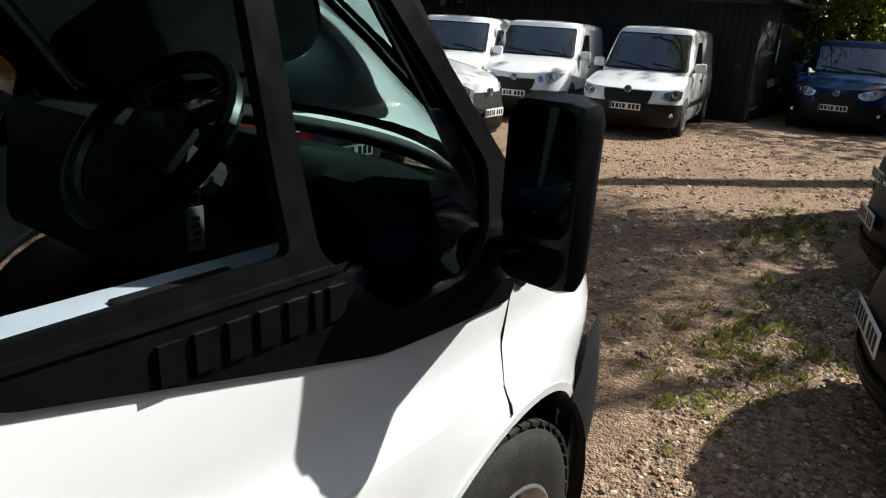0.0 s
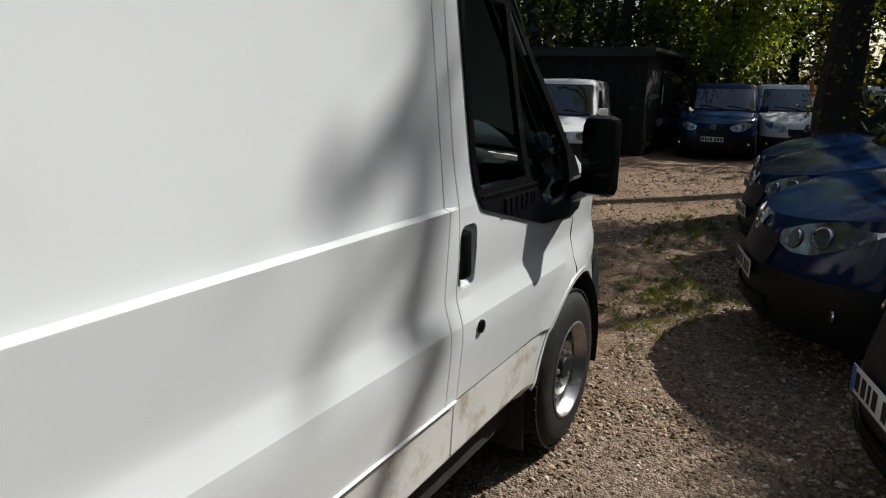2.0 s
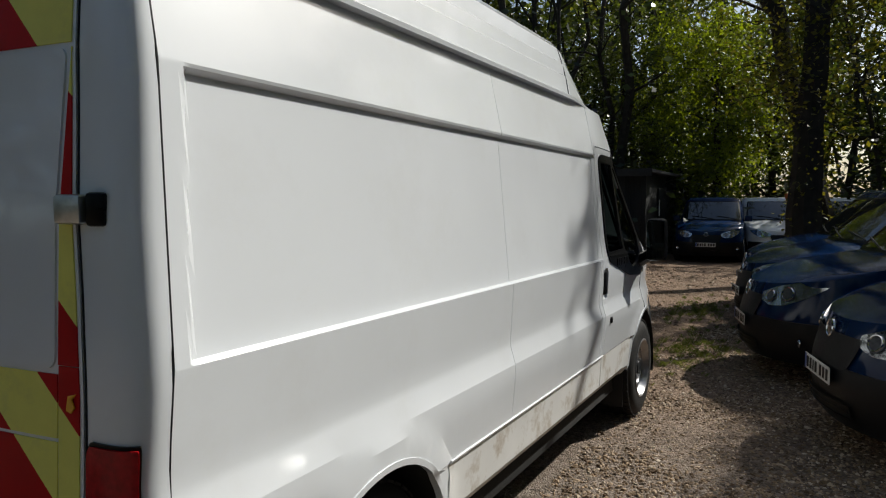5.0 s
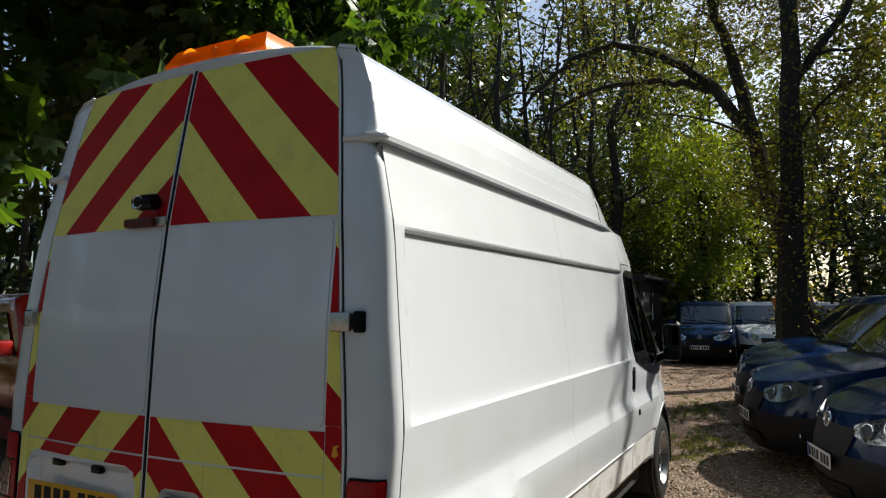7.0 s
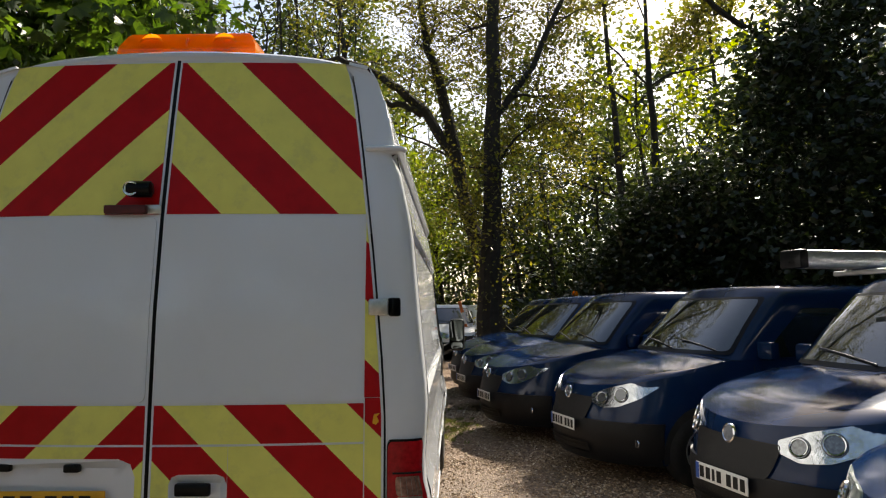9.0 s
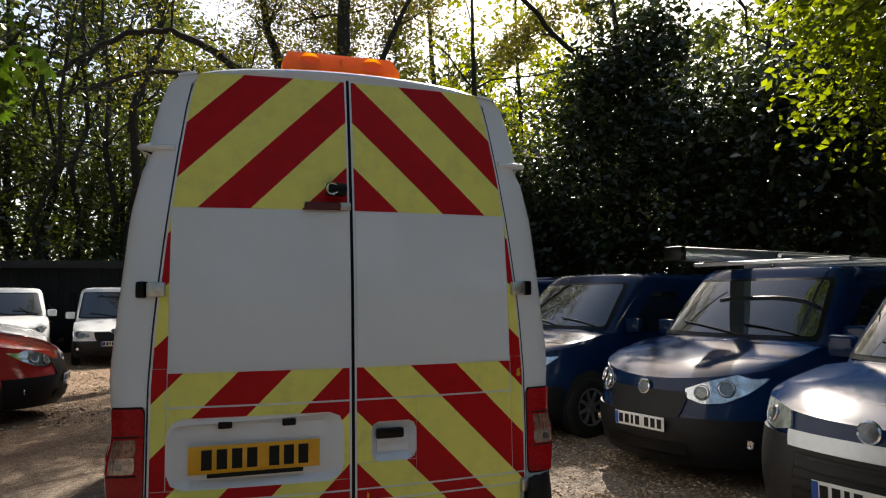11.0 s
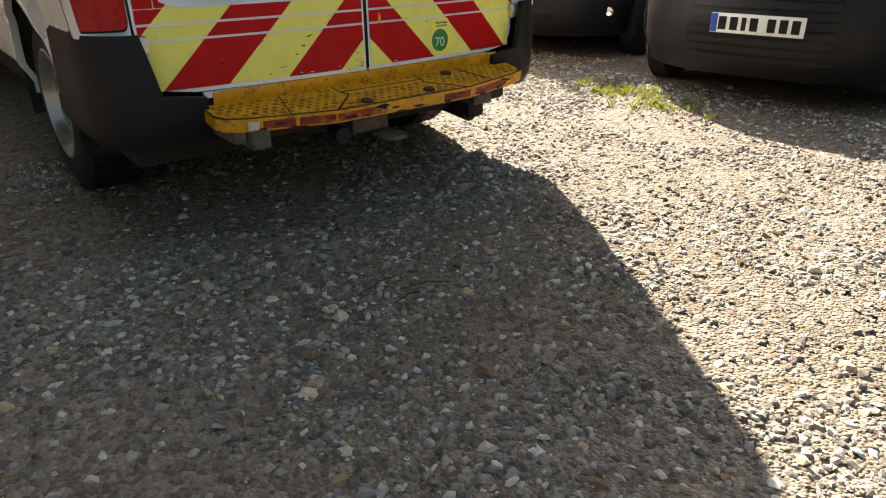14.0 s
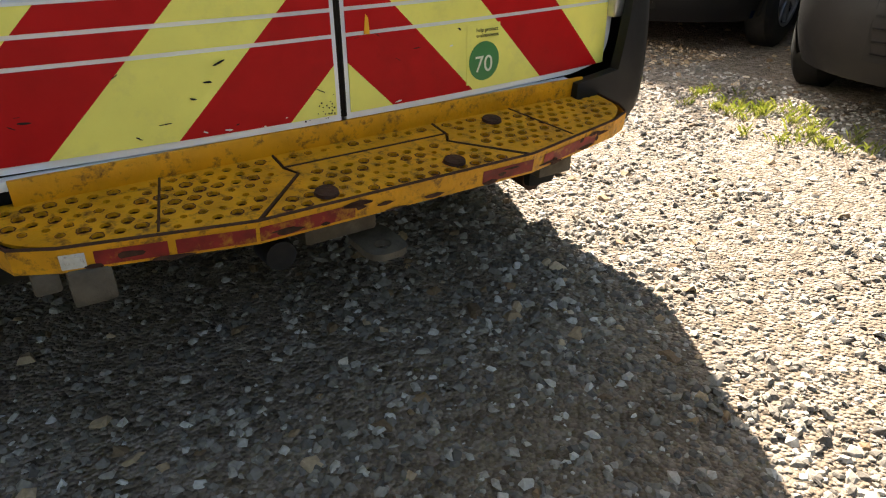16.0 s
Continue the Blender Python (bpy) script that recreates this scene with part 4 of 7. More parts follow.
part("bumper_bar", box(-0.66, 0.66, 0.030, 0.075, 0.40, 0.50, 0.01), GREY_PLASTIC, van)
part("door_sill_edge", box(-0.64, 0.64, 0.004, 0.03, 0.500, 0.519, 0.004), SILL, van)

# wheels
tyre_prof = [(-0.105, 0.215), (-0.108, 0.26), (-0.106, 0.305), (-0.092, 0.335), (-0.07, WHEEL_R), (0.07, WHEEL_R), (0.092, 0.335), (0.106, 0.305), (0.108, 0.26), (0.105, 0.215)]
rim_prof = [(0.108, 0.222), (0.112, 0.214), (0.104, 0.205), (0.075, 0.196), (0.060, 0.180), (0.064, 0.150), (0.070, 0.125), (0.050, 0.110), (0.040, 0.090), (0.044, 0.0)]


def tread_blocks(r, half, n=44):
    geos = []
    for i in range(n):
        for k, a0, a1 in ((0, -half, -half * 0.45), (1, -half * 0.36, half * 0.36), (2, half * 0.45, half)):
            geos.append(moved(box(a0, a1, -r * math.pi / n * 0.80, r * math.pi / n * 0.80, -0.004, 0.005), pose(0, 0, 0, 360 / n * (i + 0.5 * (k == 1)), 0, 0) @ pose(0, 0, r)))
    return join(*geos)


def van_wheel():
    w = part("wheel", lathe(rim_prof, 40), STEEL, None, "painted steel wheel with dark hub cap")
    part("tyre", lathe(tyre_prof, 48, close=True), RUBBER, w)
    part("tread", tread_blocks(WHEEL_R, 0.085), RUBBER, w)
    part("hub_cap", lathe([(0.040, 0.052), (0.078, 0.050), (0.084, 0.044), (0.084, 0)], 24), GREY_PLASTIC, w)
    for i in range(5):
        t = 2 * math.pi * i / 5 + 0.3
        part("wheel_nut", moved(lathe([(0.045, 0.014), (0.078, 0.013), (0.082, 0.008), (0.082, 0)], 8), pose(0, 0.080 * math.cos(t), 0.080 * math.sin(t))), STEEL, w)
    for i in range(8):
        t = 2 * math.pi * i / 8
        part("rim_slot", moved(sheet(rounded([(-0.032, -0.015), (0.032, -0.015), (0.026, 0.015), (-0.026, 0.015)], 0.012), lambda u, v: (0.0665 - v * 0.25, u, v), 0.05, flip=False), pose(0, 0, 0, 45 * i, 0, 0) @ pose(0, 0, 0, 0, 0, 0) @ Matrix.Translation((0, 0, 0.158))), UNDER, w)
    return w


w0 = van_wheel()
w0.parent = van
w0.matrix_basis = pose(0.855, FRONT_AXLE, WHEEL_R, 12)
for x, y, spin, turn in ((0.82, REAR_AXLE, 50, 0), (-0.855, FRONT_AXLE, 20, 180), (-0.82, REAR_AXLE, 70, 180)):
    copy_thing(w0, pose(x, y, WHEEL_R, 0, 0, turn) @ pose(0, 0, 0, spin, 0, 0)).parent = van

# chassis, axle, load floor, tow bracket
part("underbody", box(-0.86, 0.86, 0.12, 5.0, 0.27, 0.46, 0.02), UNDER, van)
part("rear_axle", tube([(-0.78, REAR_AXLE, 0.34), (0.78, REAR_AXLE, 0.34)], 0.05, 10), UNDER, van)
part("fuel_tank", box(0.2, 0.75, 1.9, 2.9, 0.20, 0.36, 0.05), UNDER, van)
part("tow_bar", tube([(-0.55, 0.02, 0.355), (0.55, 0.02, 0.355)], 0.028, 8), RUSTY, van)
part("tow_bracket", box(-0.16, 0.00, -0.13, 0.06, 0.322, 0.375, 0.008), TOW, van)
part("tow_eye", sheet(rounded([(-0.045, -0.27), (0.045, -0.27), (0.045, -0.13), (-0.045, -0.13)], 0.04), lambda u, v: (u - 0.015, v + 0.045, 0.312), 0.03, holes=[[(0.018 * math.cos(t), -0.225 + 0.018 * math.sin(t)) for t in np.linspace(0, 2 * math.pi, 13)[:-1]]], rim=0.014), TOW, van)
part("tow_socket", moved(lathe([(-0.03, 0), (-0.03, 0.03), (0.03, 0.034), (0.04, 0.03), (0.04, 0)], 14, "y"), pose(-0.22, -0.13, 0.335)), GREY_PLASTIC, van)
part("step_bracket", box(-0.572, -0.505, -0.175, 0.04, 0.348, 0.412, 0.006), TOW, van)
part("step_bracket", box(-0.622, -0.580, -0.15, 0.04, 0.372, 0.412, 0.006), TOW, van)
part("step_bracket", box(0.42, 0.52, -0.15, 0.04, 0.345, 0.395, 0.006), TOW, van)
part("exhaust", tube([(0.60, 0.9, 0.30), (0.56, 0.2, 0.27), (0.55, 0.02, 0.26)], 0.035, 10), RUSTY, van)
part("dark_bracket", box(0.52, 0.62, 0.0, 0.30, 0.24, 0.38, 0.02), UNDER, van)

# rear step: three punched plates on a folded frame
step = part("rear_step", box(-0.65, 0.65, -0.058, -0.050, 0.440, 0.492, 0.002), ORANGE_STEP, van, "worn yellow punched steel rear step")


def step_top(u, v):
    return (u, v, 0.445)


def holes_in(poly, pitch=0.034):
    hs, row = [], 0
    v = -0.29
    while v < -0.03:
        u = -0.70 + (pitch / 2 if row % 2 else 0)
        while u < 0.70:
            r = 0.0088 if (row + int(u * 97)) % 3 else 0.0062
            test = [(u + 0.018 * math.cos(t), v + 0.018 * math.sin(t)) for t in np.linspace(0, 2 * math.pi, 9)[:-1]]
            if inside(poly, np.array([p[0] for p in test]), np.array([p[1] for p in test])).all():
                hs.append([(u + r * 1.15 * math.cos(t), v + r * math.sin(t)) for t in np.linspace(0, 2 * math.pi, 9)[:-1]])
            u += pitch
        v += pitch * 0.78
        row += 1
    return hs


wing_l = rounded([(-0.692, -0.045), (-0.692, -0.165), (-0.60, -0.222), (-0.309, -0.282), (-0.178, -0.150), (-0.195, -0.120), (-0.195, -0.045)], [0.01, 0.05, 0.05, 0, 0, 0, 0])
wing_r = [(-x, y) for x, y in reversed(wing_l)]
centre = [(-0.299, -0.284), (0.299, -0.284), (0.170, -0.150), (0.187, -0.118), (-0.187, -0.118), (-0.170, -0.150)]
back = [(-0.187, -0.045), (-0.187, -0.110), (0.187, -0.110), (0.187, -0.045)]
for nm, poly in (("tread_plate", wing_l), ("tread_plate", centre), ("tread_plate", wing_r), ("tread_plate", back)):
    part(nm, sheet(poly, step_top, 0.05, holes=holes_in(poly), rim=0.006), ORANGE_STEP, step, smooth=False)
front_line = [(-0.695, -0.05), (-0.695, -0.16), (-0.675, -0.200), (-0.61, -0.226), (-0.306, -0.286), (0.306, -0.286), (0.61, -0.226), (0.675, -0.200), (0.695, -0.16), (0.695, -0.05)]
lip_v, lip_f = [], []
for x, y in front_line:
    lip_v += [(x, y, 0.447), (x, y, 0.402), (x * 0.99, y + 0.006, 0.402), (x * 0.99, y + 0.006, 0.440)]
for i in range(len(front_line) - 1):
    for a, b in ((0, 1), (1, 2), (2, 3)):
        lip_f.append((4 * i + b, 4 * i + 4 + b, 4 * i + 4 + a, 4 * i + a))
part("front_lip", (lip_v, lip_f), ORANGE_STEP, step, smooth=False)
# rust creeping out round the punched holes
rrng = random.Random(41)
rv, rf = [], []
for poly in (wing_l, centre, wing_r, back):
    for hole in holes_in(poly):
        if rrng.random() < 0.45:
            continue
        cx, cy = sum(p[0] for p in hole) / len(hole), sum(p[1] for p in hole) / len(hole)
        o, n = len(rv), len(hole)
        for x, y in hole:
            g = rrng.uniform(1.05, 1.45)
            rv += [(x, y, 0.4458), (cx + (x - cx) * g, cy + (y - cy) * g, 0.4456)]
        rf += [(o + 2 * i, o + 2 * i + 1, o + 2 * ((i + 1) % n) + 1, o + 2 * ((i + 1) % n)) for i in range(n)]
tagged(part("rust_stain", (rv, rf), RUST_STAIN, step, smooth=False), kind="stuff")


def lip_tape(i0, a, b, mat, name, label=""):
    p, q = Vector((*front_line[i0], 0)), Vector((*front_line[i0 + 1], 0))
    n = Vector((q.y - p.y, -(q.x - p.x), 0)).normalized()
    pts = [p.lerp(q, a) + n * 0.0015, p.lerp(q, b) + n * 0.0015]
    vs = [(pts[0].x, pts[0].y, 0.408), (pts[1].x, pts[1].y, 0.408), (pts[1].x, pts[1].y, 0.436), (pts[0].x, pts[0].y, 0.436)]
    return part(name, (vs, [(0, 1, 2, 3)]), mat, step, label, smooth=False)


lip_tape(3, 0.16, 0.52, STEP_RED, "edge_tape", "worn red edge tape")
lip_tape(3, 0.56, 0.98, STEP_RED, "edge_tape", "worn red edge tape")
lip_tape(4, 0.0, 0.30, STEP_RED, "edge_tape", "worn red edge tape")
lip_tape(4, 0.78, 1.0, STEP_RED, "edge_tape", "worn red edge tape")
lip_tape(5, 0.12, 0.75, STEP_RED, "edge_tape", "worn red edge tape")
lip_tape(3, 0.0, 0.12, STEP_LABEL, "paper_label", "torn white label")
# added dark sheet under the plates, standing in for shade in holes and gaps
part("hole_shade_sheet", sheet([(x * 0.96, y + 0.012 if y < -0.1 else y) for x, y in front_line], lambda u, v: (u, v, 0.428), 0.1), RUSTY, step)
rust_edge = [(x, y + 0.003, 0.447) for x, y in front_line]
part("rusty_edge", tube(rust_edge, 0.0034, 6), RUSTY, step, "rust along the worn front edge")
for seam_line in ([(-0.309, -0.284), (-0.176, -0.150), (-0.190, -0.116), (0.190, -0.116), (0.176, -0.150), (0.309, -0.284)], [(-0.191, -0.116), (-0.191, -0.047)], [(0.191, -0.116), (0.191, -0.047)], [(-0.46, -0.24), (-0.41, -0.05)], [(0.46, -0.24), (0.41, -0.05)]):
    part("rusty_seam", tube([(x, y, 0.4445) for x, y in seam_line], 0.0028, 5), RUSTY, step)
srng = random.Random(77)
for k in range(26):
    i0 = srng.choice((3, 3, 4, 4, 4, 5, 5))
    a = srng.uniform(0.02, 0.9)
    p, q = Vector((*front_line[i0], 0)), Vector((*front_line[i0 + 1], 0))
    n = Vector((q.y - p.y, -(q.x - p.x), 0)).normalized() * 0.0026
    zz, w, h = srng.uniform(0.404, 0.438), srng.uniform(0.008, 0.035), srng.uniform(0.003, 0.009)
    c = p.lerp(q, a)
    d = (q - p).normalized()
    ring = [(c + n + d * (w * math.cos(t) * srng.uniform(0.6, 1.1))) + Vector((0, 0, zz + h * math.sin(t) * srng.uniform(0.6, 1.1))) for t in np.linspace(0, 2 * math.pi, 10)[:-1]]
    part("rust_patch", ([tuple(v) for v in ring], [tuple(range(9))]), RUSTY, step, smooth=False)
# scuffs and chips on the lower door film
for k in range(22):
    side = -1 if k < 15 else 1
    u0, v0 = srng.uniform(0.03, 0.62 if side < 0 else 0.30), srng.uniform(0.535, 0.69)
    w, h, tilt = srng.uniform(0.003, 0.014), srng.uniform(0.0008, 0.0024), srng.uniform(-0.5, 0.5)
    ring = [(side * (u0 + w * math.cos(t) * srng.uniform(0.5, 1.1)), v0 + tilt * w * math.cos(t) + h * math.sin(t) * srng.uniform(0.5, 1.2)) for t in np.linspace(0, 2 * math.pi, 9)[:-1]]
    pts = [lifted(rear_point, 0.0066)(u, v) for u, v in ring]
    part("scuff", (pts, [tuple(range(8))]), INK if k % 4 else PAPER, door_left if side < 0 else door_right, smooth=False)
for k in range(60):
    u0, v0, r0 = srng.uniform(0.02, 0.11), srng.uniform(0.532, 0.60), srng.uniform(0.0008, 0.0022)
    if u0 > 0.015 + (0.60 - v0) * 1.2:
        continue
    pts = [lifted(rear_point, 0.0066)(-(u0 + r0 * math.cos(t)), v0 + r0 * math.sin(t)) for t in np.linspace(0, 2 * math.pi, 7)[:-1]]
    part("paint_chip", (pts, [tuple(range(6))]), INK, door_left, smooth=False)
part("frame_rail", box(-0.62, 0.62, -0.12, -0.06, 0.395, 0.437, 0.004), UNDER, step)
for sx, sy in ((-0.16, -0.245), (0.13, -0.240), (0.33, -0.10)):
    part("bolt_cap", moved(lathe([(0, 0.024), (0.006, 0.022), (0.007, 0)], 14, "z"), pose(sx, sy, 0.446)), RUSTY, step)

step.matrix_basis = Matrix.Translation((0.030, -0.10, 0.461)) @ Matrix.Rotation(radians(7), 4, "X") @ Matrix.Diagonal((0.993, 1.0, 1.0, 1.0)) @ Matrix.Translation((0, 0.16, -0.445))

# orange beacon bar on the roof
beacon = thing("beacon_bar", "orange plastic warning beacon bar on the roof edge", "beacon")
bv = []
for z, hw, hd in ((0.0, 0.278, 0.115), (0.02, 0.284, 0.12), (0.05, 0.279, 0.115), (0.105, 0.254, 0.085), (0.116, 0.244, 0.075)):
    bv += [(-hw, -hd, z), (hw, -hd, z), (hw, hd, z), (-hw, hd, z)]
bf = [(4 * k + i, 4 * k + (i + 1) % 4, 4 * k + 4 + (i + 1) % 4, 4 * k + 4 + i) for k in range(4) for i in range(4)] + [(16, 17, 18, 19)]
part("lens", (bv, bf), AMBER, beacon, angle=25)
part("lens_rib", box(-0.006, 0.006, -0.116, 0.0, 0.02, 0.085, 0.003), AMBER, beacon)
for bx in (-0.15, 0.15):
    part("lamp_reflector", moved(lathe([(-0.012, 0.05), (0, 0.035), (0.012, 0.0)], 20, "y"), pose(bx, -0.095, 0.055)), AMBER, beacon)
part("base", box(-0.282, 0.282, -0.12, 0.12, -0.055, 0.0, 0.006), BLACK_PLASTIC, beacon)
beacon.matrix_basis = pose(-0.010, 0.390, 2.612)

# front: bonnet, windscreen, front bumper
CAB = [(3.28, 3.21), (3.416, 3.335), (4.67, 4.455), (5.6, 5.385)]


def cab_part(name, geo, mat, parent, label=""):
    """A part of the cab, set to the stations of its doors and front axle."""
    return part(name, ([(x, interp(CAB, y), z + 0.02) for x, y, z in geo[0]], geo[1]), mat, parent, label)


def screen_point(x, z):
    k = (z - 1.24) / 0.99
    w = 0.86 - 0.10 * k
    return (x, 5.02 - 0.98 * k - (0.40 - 0.12 * k) * (abs(x) / w) ** 2.2, z)


scr = [(-0.82, 1.27), (0.82, 1.27), (0.715, 2.16), (-0.715, 2.16)]
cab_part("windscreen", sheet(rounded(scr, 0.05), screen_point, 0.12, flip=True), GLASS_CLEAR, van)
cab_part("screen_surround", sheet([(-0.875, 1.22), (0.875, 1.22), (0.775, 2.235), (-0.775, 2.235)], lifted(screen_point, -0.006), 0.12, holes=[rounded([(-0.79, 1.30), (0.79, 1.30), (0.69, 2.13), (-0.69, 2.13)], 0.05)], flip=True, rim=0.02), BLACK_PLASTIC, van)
for sgn, pick in ((1, lambda g: g), (-1, flipped)):
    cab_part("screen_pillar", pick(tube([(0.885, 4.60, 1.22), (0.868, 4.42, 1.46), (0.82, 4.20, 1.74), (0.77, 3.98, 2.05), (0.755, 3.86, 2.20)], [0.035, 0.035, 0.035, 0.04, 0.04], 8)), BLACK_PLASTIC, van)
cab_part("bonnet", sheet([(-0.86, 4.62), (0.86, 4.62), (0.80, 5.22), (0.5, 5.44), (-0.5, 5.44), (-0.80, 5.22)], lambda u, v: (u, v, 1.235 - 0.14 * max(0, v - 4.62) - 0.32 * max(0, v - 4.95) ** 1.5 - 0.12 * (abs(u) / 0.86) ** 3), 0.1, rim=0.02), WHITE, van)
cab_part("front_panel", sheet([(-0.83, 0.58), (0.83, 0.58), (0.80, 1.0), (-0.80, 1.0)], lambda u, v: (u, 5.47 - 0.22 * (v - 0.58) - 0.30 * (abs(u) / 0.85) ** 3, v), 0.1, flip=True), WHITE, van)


def fbump(s, z):
    a = s * math.pi / 2
    r = 0.03 * math.sin(min(1, (z - 0.22) / 0.62) * math.pi)
    return ((0.90 + r) * math.sin(a) ** 0.75, 5.02 + (0.55 + r) * math.cos(a) ** 0.75, z)


bumper_geo = (sheet([(0.0, 0.22), (0.999, 0.22), (0.999, 0.66), (0.93, 0.80), (0.80, 0.82), (0.62, 0.64), (0.0, 0.60)], lambda s, z: fbump(max(0.0001, min(0.9999, s)), z), 0.07))
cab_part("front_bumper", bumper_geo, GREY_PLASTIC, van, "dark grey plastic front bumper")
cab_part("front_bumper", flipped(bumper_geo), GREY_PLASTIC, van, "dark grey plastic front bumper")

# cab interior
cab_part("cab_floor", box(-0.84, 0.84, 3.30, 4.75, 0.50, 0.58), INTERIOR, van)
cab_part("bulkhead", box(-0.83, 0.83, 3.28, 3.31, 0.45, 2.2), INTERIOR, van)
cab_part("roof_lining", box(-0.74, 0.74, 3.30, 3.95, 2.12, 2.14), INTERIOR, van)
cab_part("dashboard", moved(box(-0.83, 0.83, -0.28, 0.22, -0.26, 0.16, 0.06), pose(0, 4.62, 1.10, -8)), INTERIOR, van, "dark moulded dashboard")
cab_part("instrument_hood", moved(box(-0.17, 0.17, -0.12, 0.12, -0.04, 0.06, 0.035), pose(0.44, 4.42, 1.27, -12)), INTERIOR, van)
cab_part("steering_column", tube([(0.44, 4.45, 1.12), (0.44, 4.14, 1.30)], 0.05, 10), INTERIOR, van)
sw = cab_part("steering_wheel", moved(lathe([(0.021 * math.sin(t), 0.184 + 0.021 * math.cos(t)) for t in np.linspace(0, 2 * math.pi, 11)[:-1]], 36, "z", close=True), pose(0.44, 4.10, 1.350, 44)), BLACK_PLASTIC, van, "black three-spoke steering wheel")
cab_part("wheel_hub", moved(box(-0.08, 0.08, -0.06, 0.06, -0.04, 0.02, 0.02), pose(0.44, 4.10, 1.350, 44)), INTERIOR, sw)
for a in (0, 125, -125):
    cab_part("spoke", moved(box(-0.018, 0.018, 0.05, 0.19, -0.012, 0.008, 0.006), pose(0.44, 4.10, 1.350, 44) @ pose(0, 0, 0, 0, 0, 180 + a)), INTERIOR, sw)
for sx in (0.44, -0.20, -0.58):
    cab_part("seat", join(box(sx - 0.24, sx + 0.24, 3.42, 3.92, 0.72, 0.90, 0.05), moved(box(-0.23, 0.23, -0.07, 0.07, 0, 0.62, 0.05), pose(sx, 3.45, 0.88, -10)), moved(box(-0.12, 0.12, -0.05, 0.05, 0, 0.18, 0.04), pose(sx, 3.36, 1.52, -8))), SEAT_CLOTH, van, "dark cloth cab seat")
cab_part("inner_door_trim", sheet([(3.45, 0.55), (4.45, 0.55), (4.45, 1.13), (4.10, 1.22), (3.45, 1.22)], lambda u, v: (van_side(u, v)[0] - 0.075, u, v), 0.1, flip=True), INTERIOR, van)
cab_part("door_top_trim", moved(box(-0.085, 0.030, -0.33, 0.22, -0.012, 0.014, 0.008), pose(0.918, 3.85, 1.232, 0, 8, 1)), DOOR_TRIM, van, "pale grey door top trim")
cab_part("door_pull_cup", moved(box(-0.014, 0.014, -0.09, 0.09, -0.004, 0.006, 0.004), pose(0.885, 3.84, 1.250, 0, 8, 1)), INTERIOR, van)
keys = thing("ignition_keys", "ignition keys on a ring with a pale printed tag", "keys")
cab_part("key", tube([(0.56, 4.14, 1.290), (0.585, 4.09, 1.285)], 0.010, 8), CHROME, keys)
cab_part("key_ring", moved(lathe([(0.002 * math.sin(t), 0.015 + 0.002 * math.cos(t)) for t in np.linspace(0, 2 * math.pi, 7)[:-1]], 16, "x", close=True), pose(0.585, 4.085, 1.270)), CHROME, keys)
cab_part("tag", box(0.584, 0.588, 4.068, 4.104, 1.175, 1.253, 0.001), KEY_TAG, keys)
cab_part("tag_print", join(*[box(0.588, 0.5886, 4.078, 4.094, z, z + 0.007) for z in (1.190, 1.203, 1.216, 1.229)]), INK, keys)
part("sliding_door_rail", flipped(sheet([(0.38, 1.340), (0.98, 1.340), (0.98, 1.380), (0.38, 1.380)], lifted(van_side, 0.012), 0.1, rim=0.012)), BLACK_PLASTIC, van, "black sliding door rail cover")

# ---- parked small vans and cars: rings of plan outlines stacked into a body ----
class Shape:
    """u runs back from the nose, x to the car's left as seen from the front, z up."""

    def __init__(self, L, W, H, belt=1.0, cowl=1.05, screen_top=1.75, bonnet=((0.0, 0.80), (0.4, 0.93), (1.05, 1.06)), nose=0.55, power=2.5, roof_drop=0.06, wheelbase=2.75, front_axle=0.86, r=0.32, tumble=0.10):
        self.L, self.W, self.H, self.belt, self.cowl, self.st, self.bon = L, W / 2, H, belt, cowl, screen_top, bonnet
        self.nose, self.n, self.drop, self.fa, self.ra, self.r, self.tum = nose, power, roof_drop, front_axle, front_axle + wheelbase, r, tumble

    def low_w(self, z):
        return self.W * interp([(0.18, 0.93), (0.32, 0.975), (0.62, 1.0), (0.85, 0.995), (1.1, 0.965)], z)

    def low_u0(self, z):
        return interp([(0.18, 0.08), (0.30, 0.02), (0.48, 0.0), (0.60, 0.02), (0.75, 0.06), (0.95, 0.14)], z)

    def nose_point(self, phi, z):
        """phi 0 at the nose's middle, 90 at the flank, negative to the other side."""
        s = -1 if phi < 0 else 1
        p = radians(min(90, abs(phi)))
        w, u0 = self.low_w(z), self.low_u0(z)
        return (s * w * max(0, math.sin(p)) ** (2 / self.n), u0 + self.nose * (1 - max(0, math.cos(p)) ** (2 / self.n)), z)

    def flank(self, u, z):
        if z <= self.belt:
            return (self.low_w(z), u, z)
        return (self.up_w(z), u, z)

    def up_w(self, z):
        k = (z - self.belt) / (self.H - self.belt)
        return self.low_w(1.1) - 0.015 - self.tum * k - 0.05 * max(0, (k - 0.80) / 0.2) ** 2

    def up_u0(self, z):
        k = (z - self.cowl) / (self.H - 0.05 - self.cowl)
        return self.cowl + (self.st - self.cowl) * k + 0.05 * k * (1 - k) * -1

    def screen(self, v, z):
        w = self.up_w(z)
        x = v * w
        d = 0.34
        return (x, self.up_u0(z) + d * (1 - max(0, 1 - abs(v) ** 2.6) ** (1 / 2.6)), z)

    def bonnet_z(self, u, x):
        return interp(self.bon, u) - 0.07 * (abs(x) / self.W) ** 3


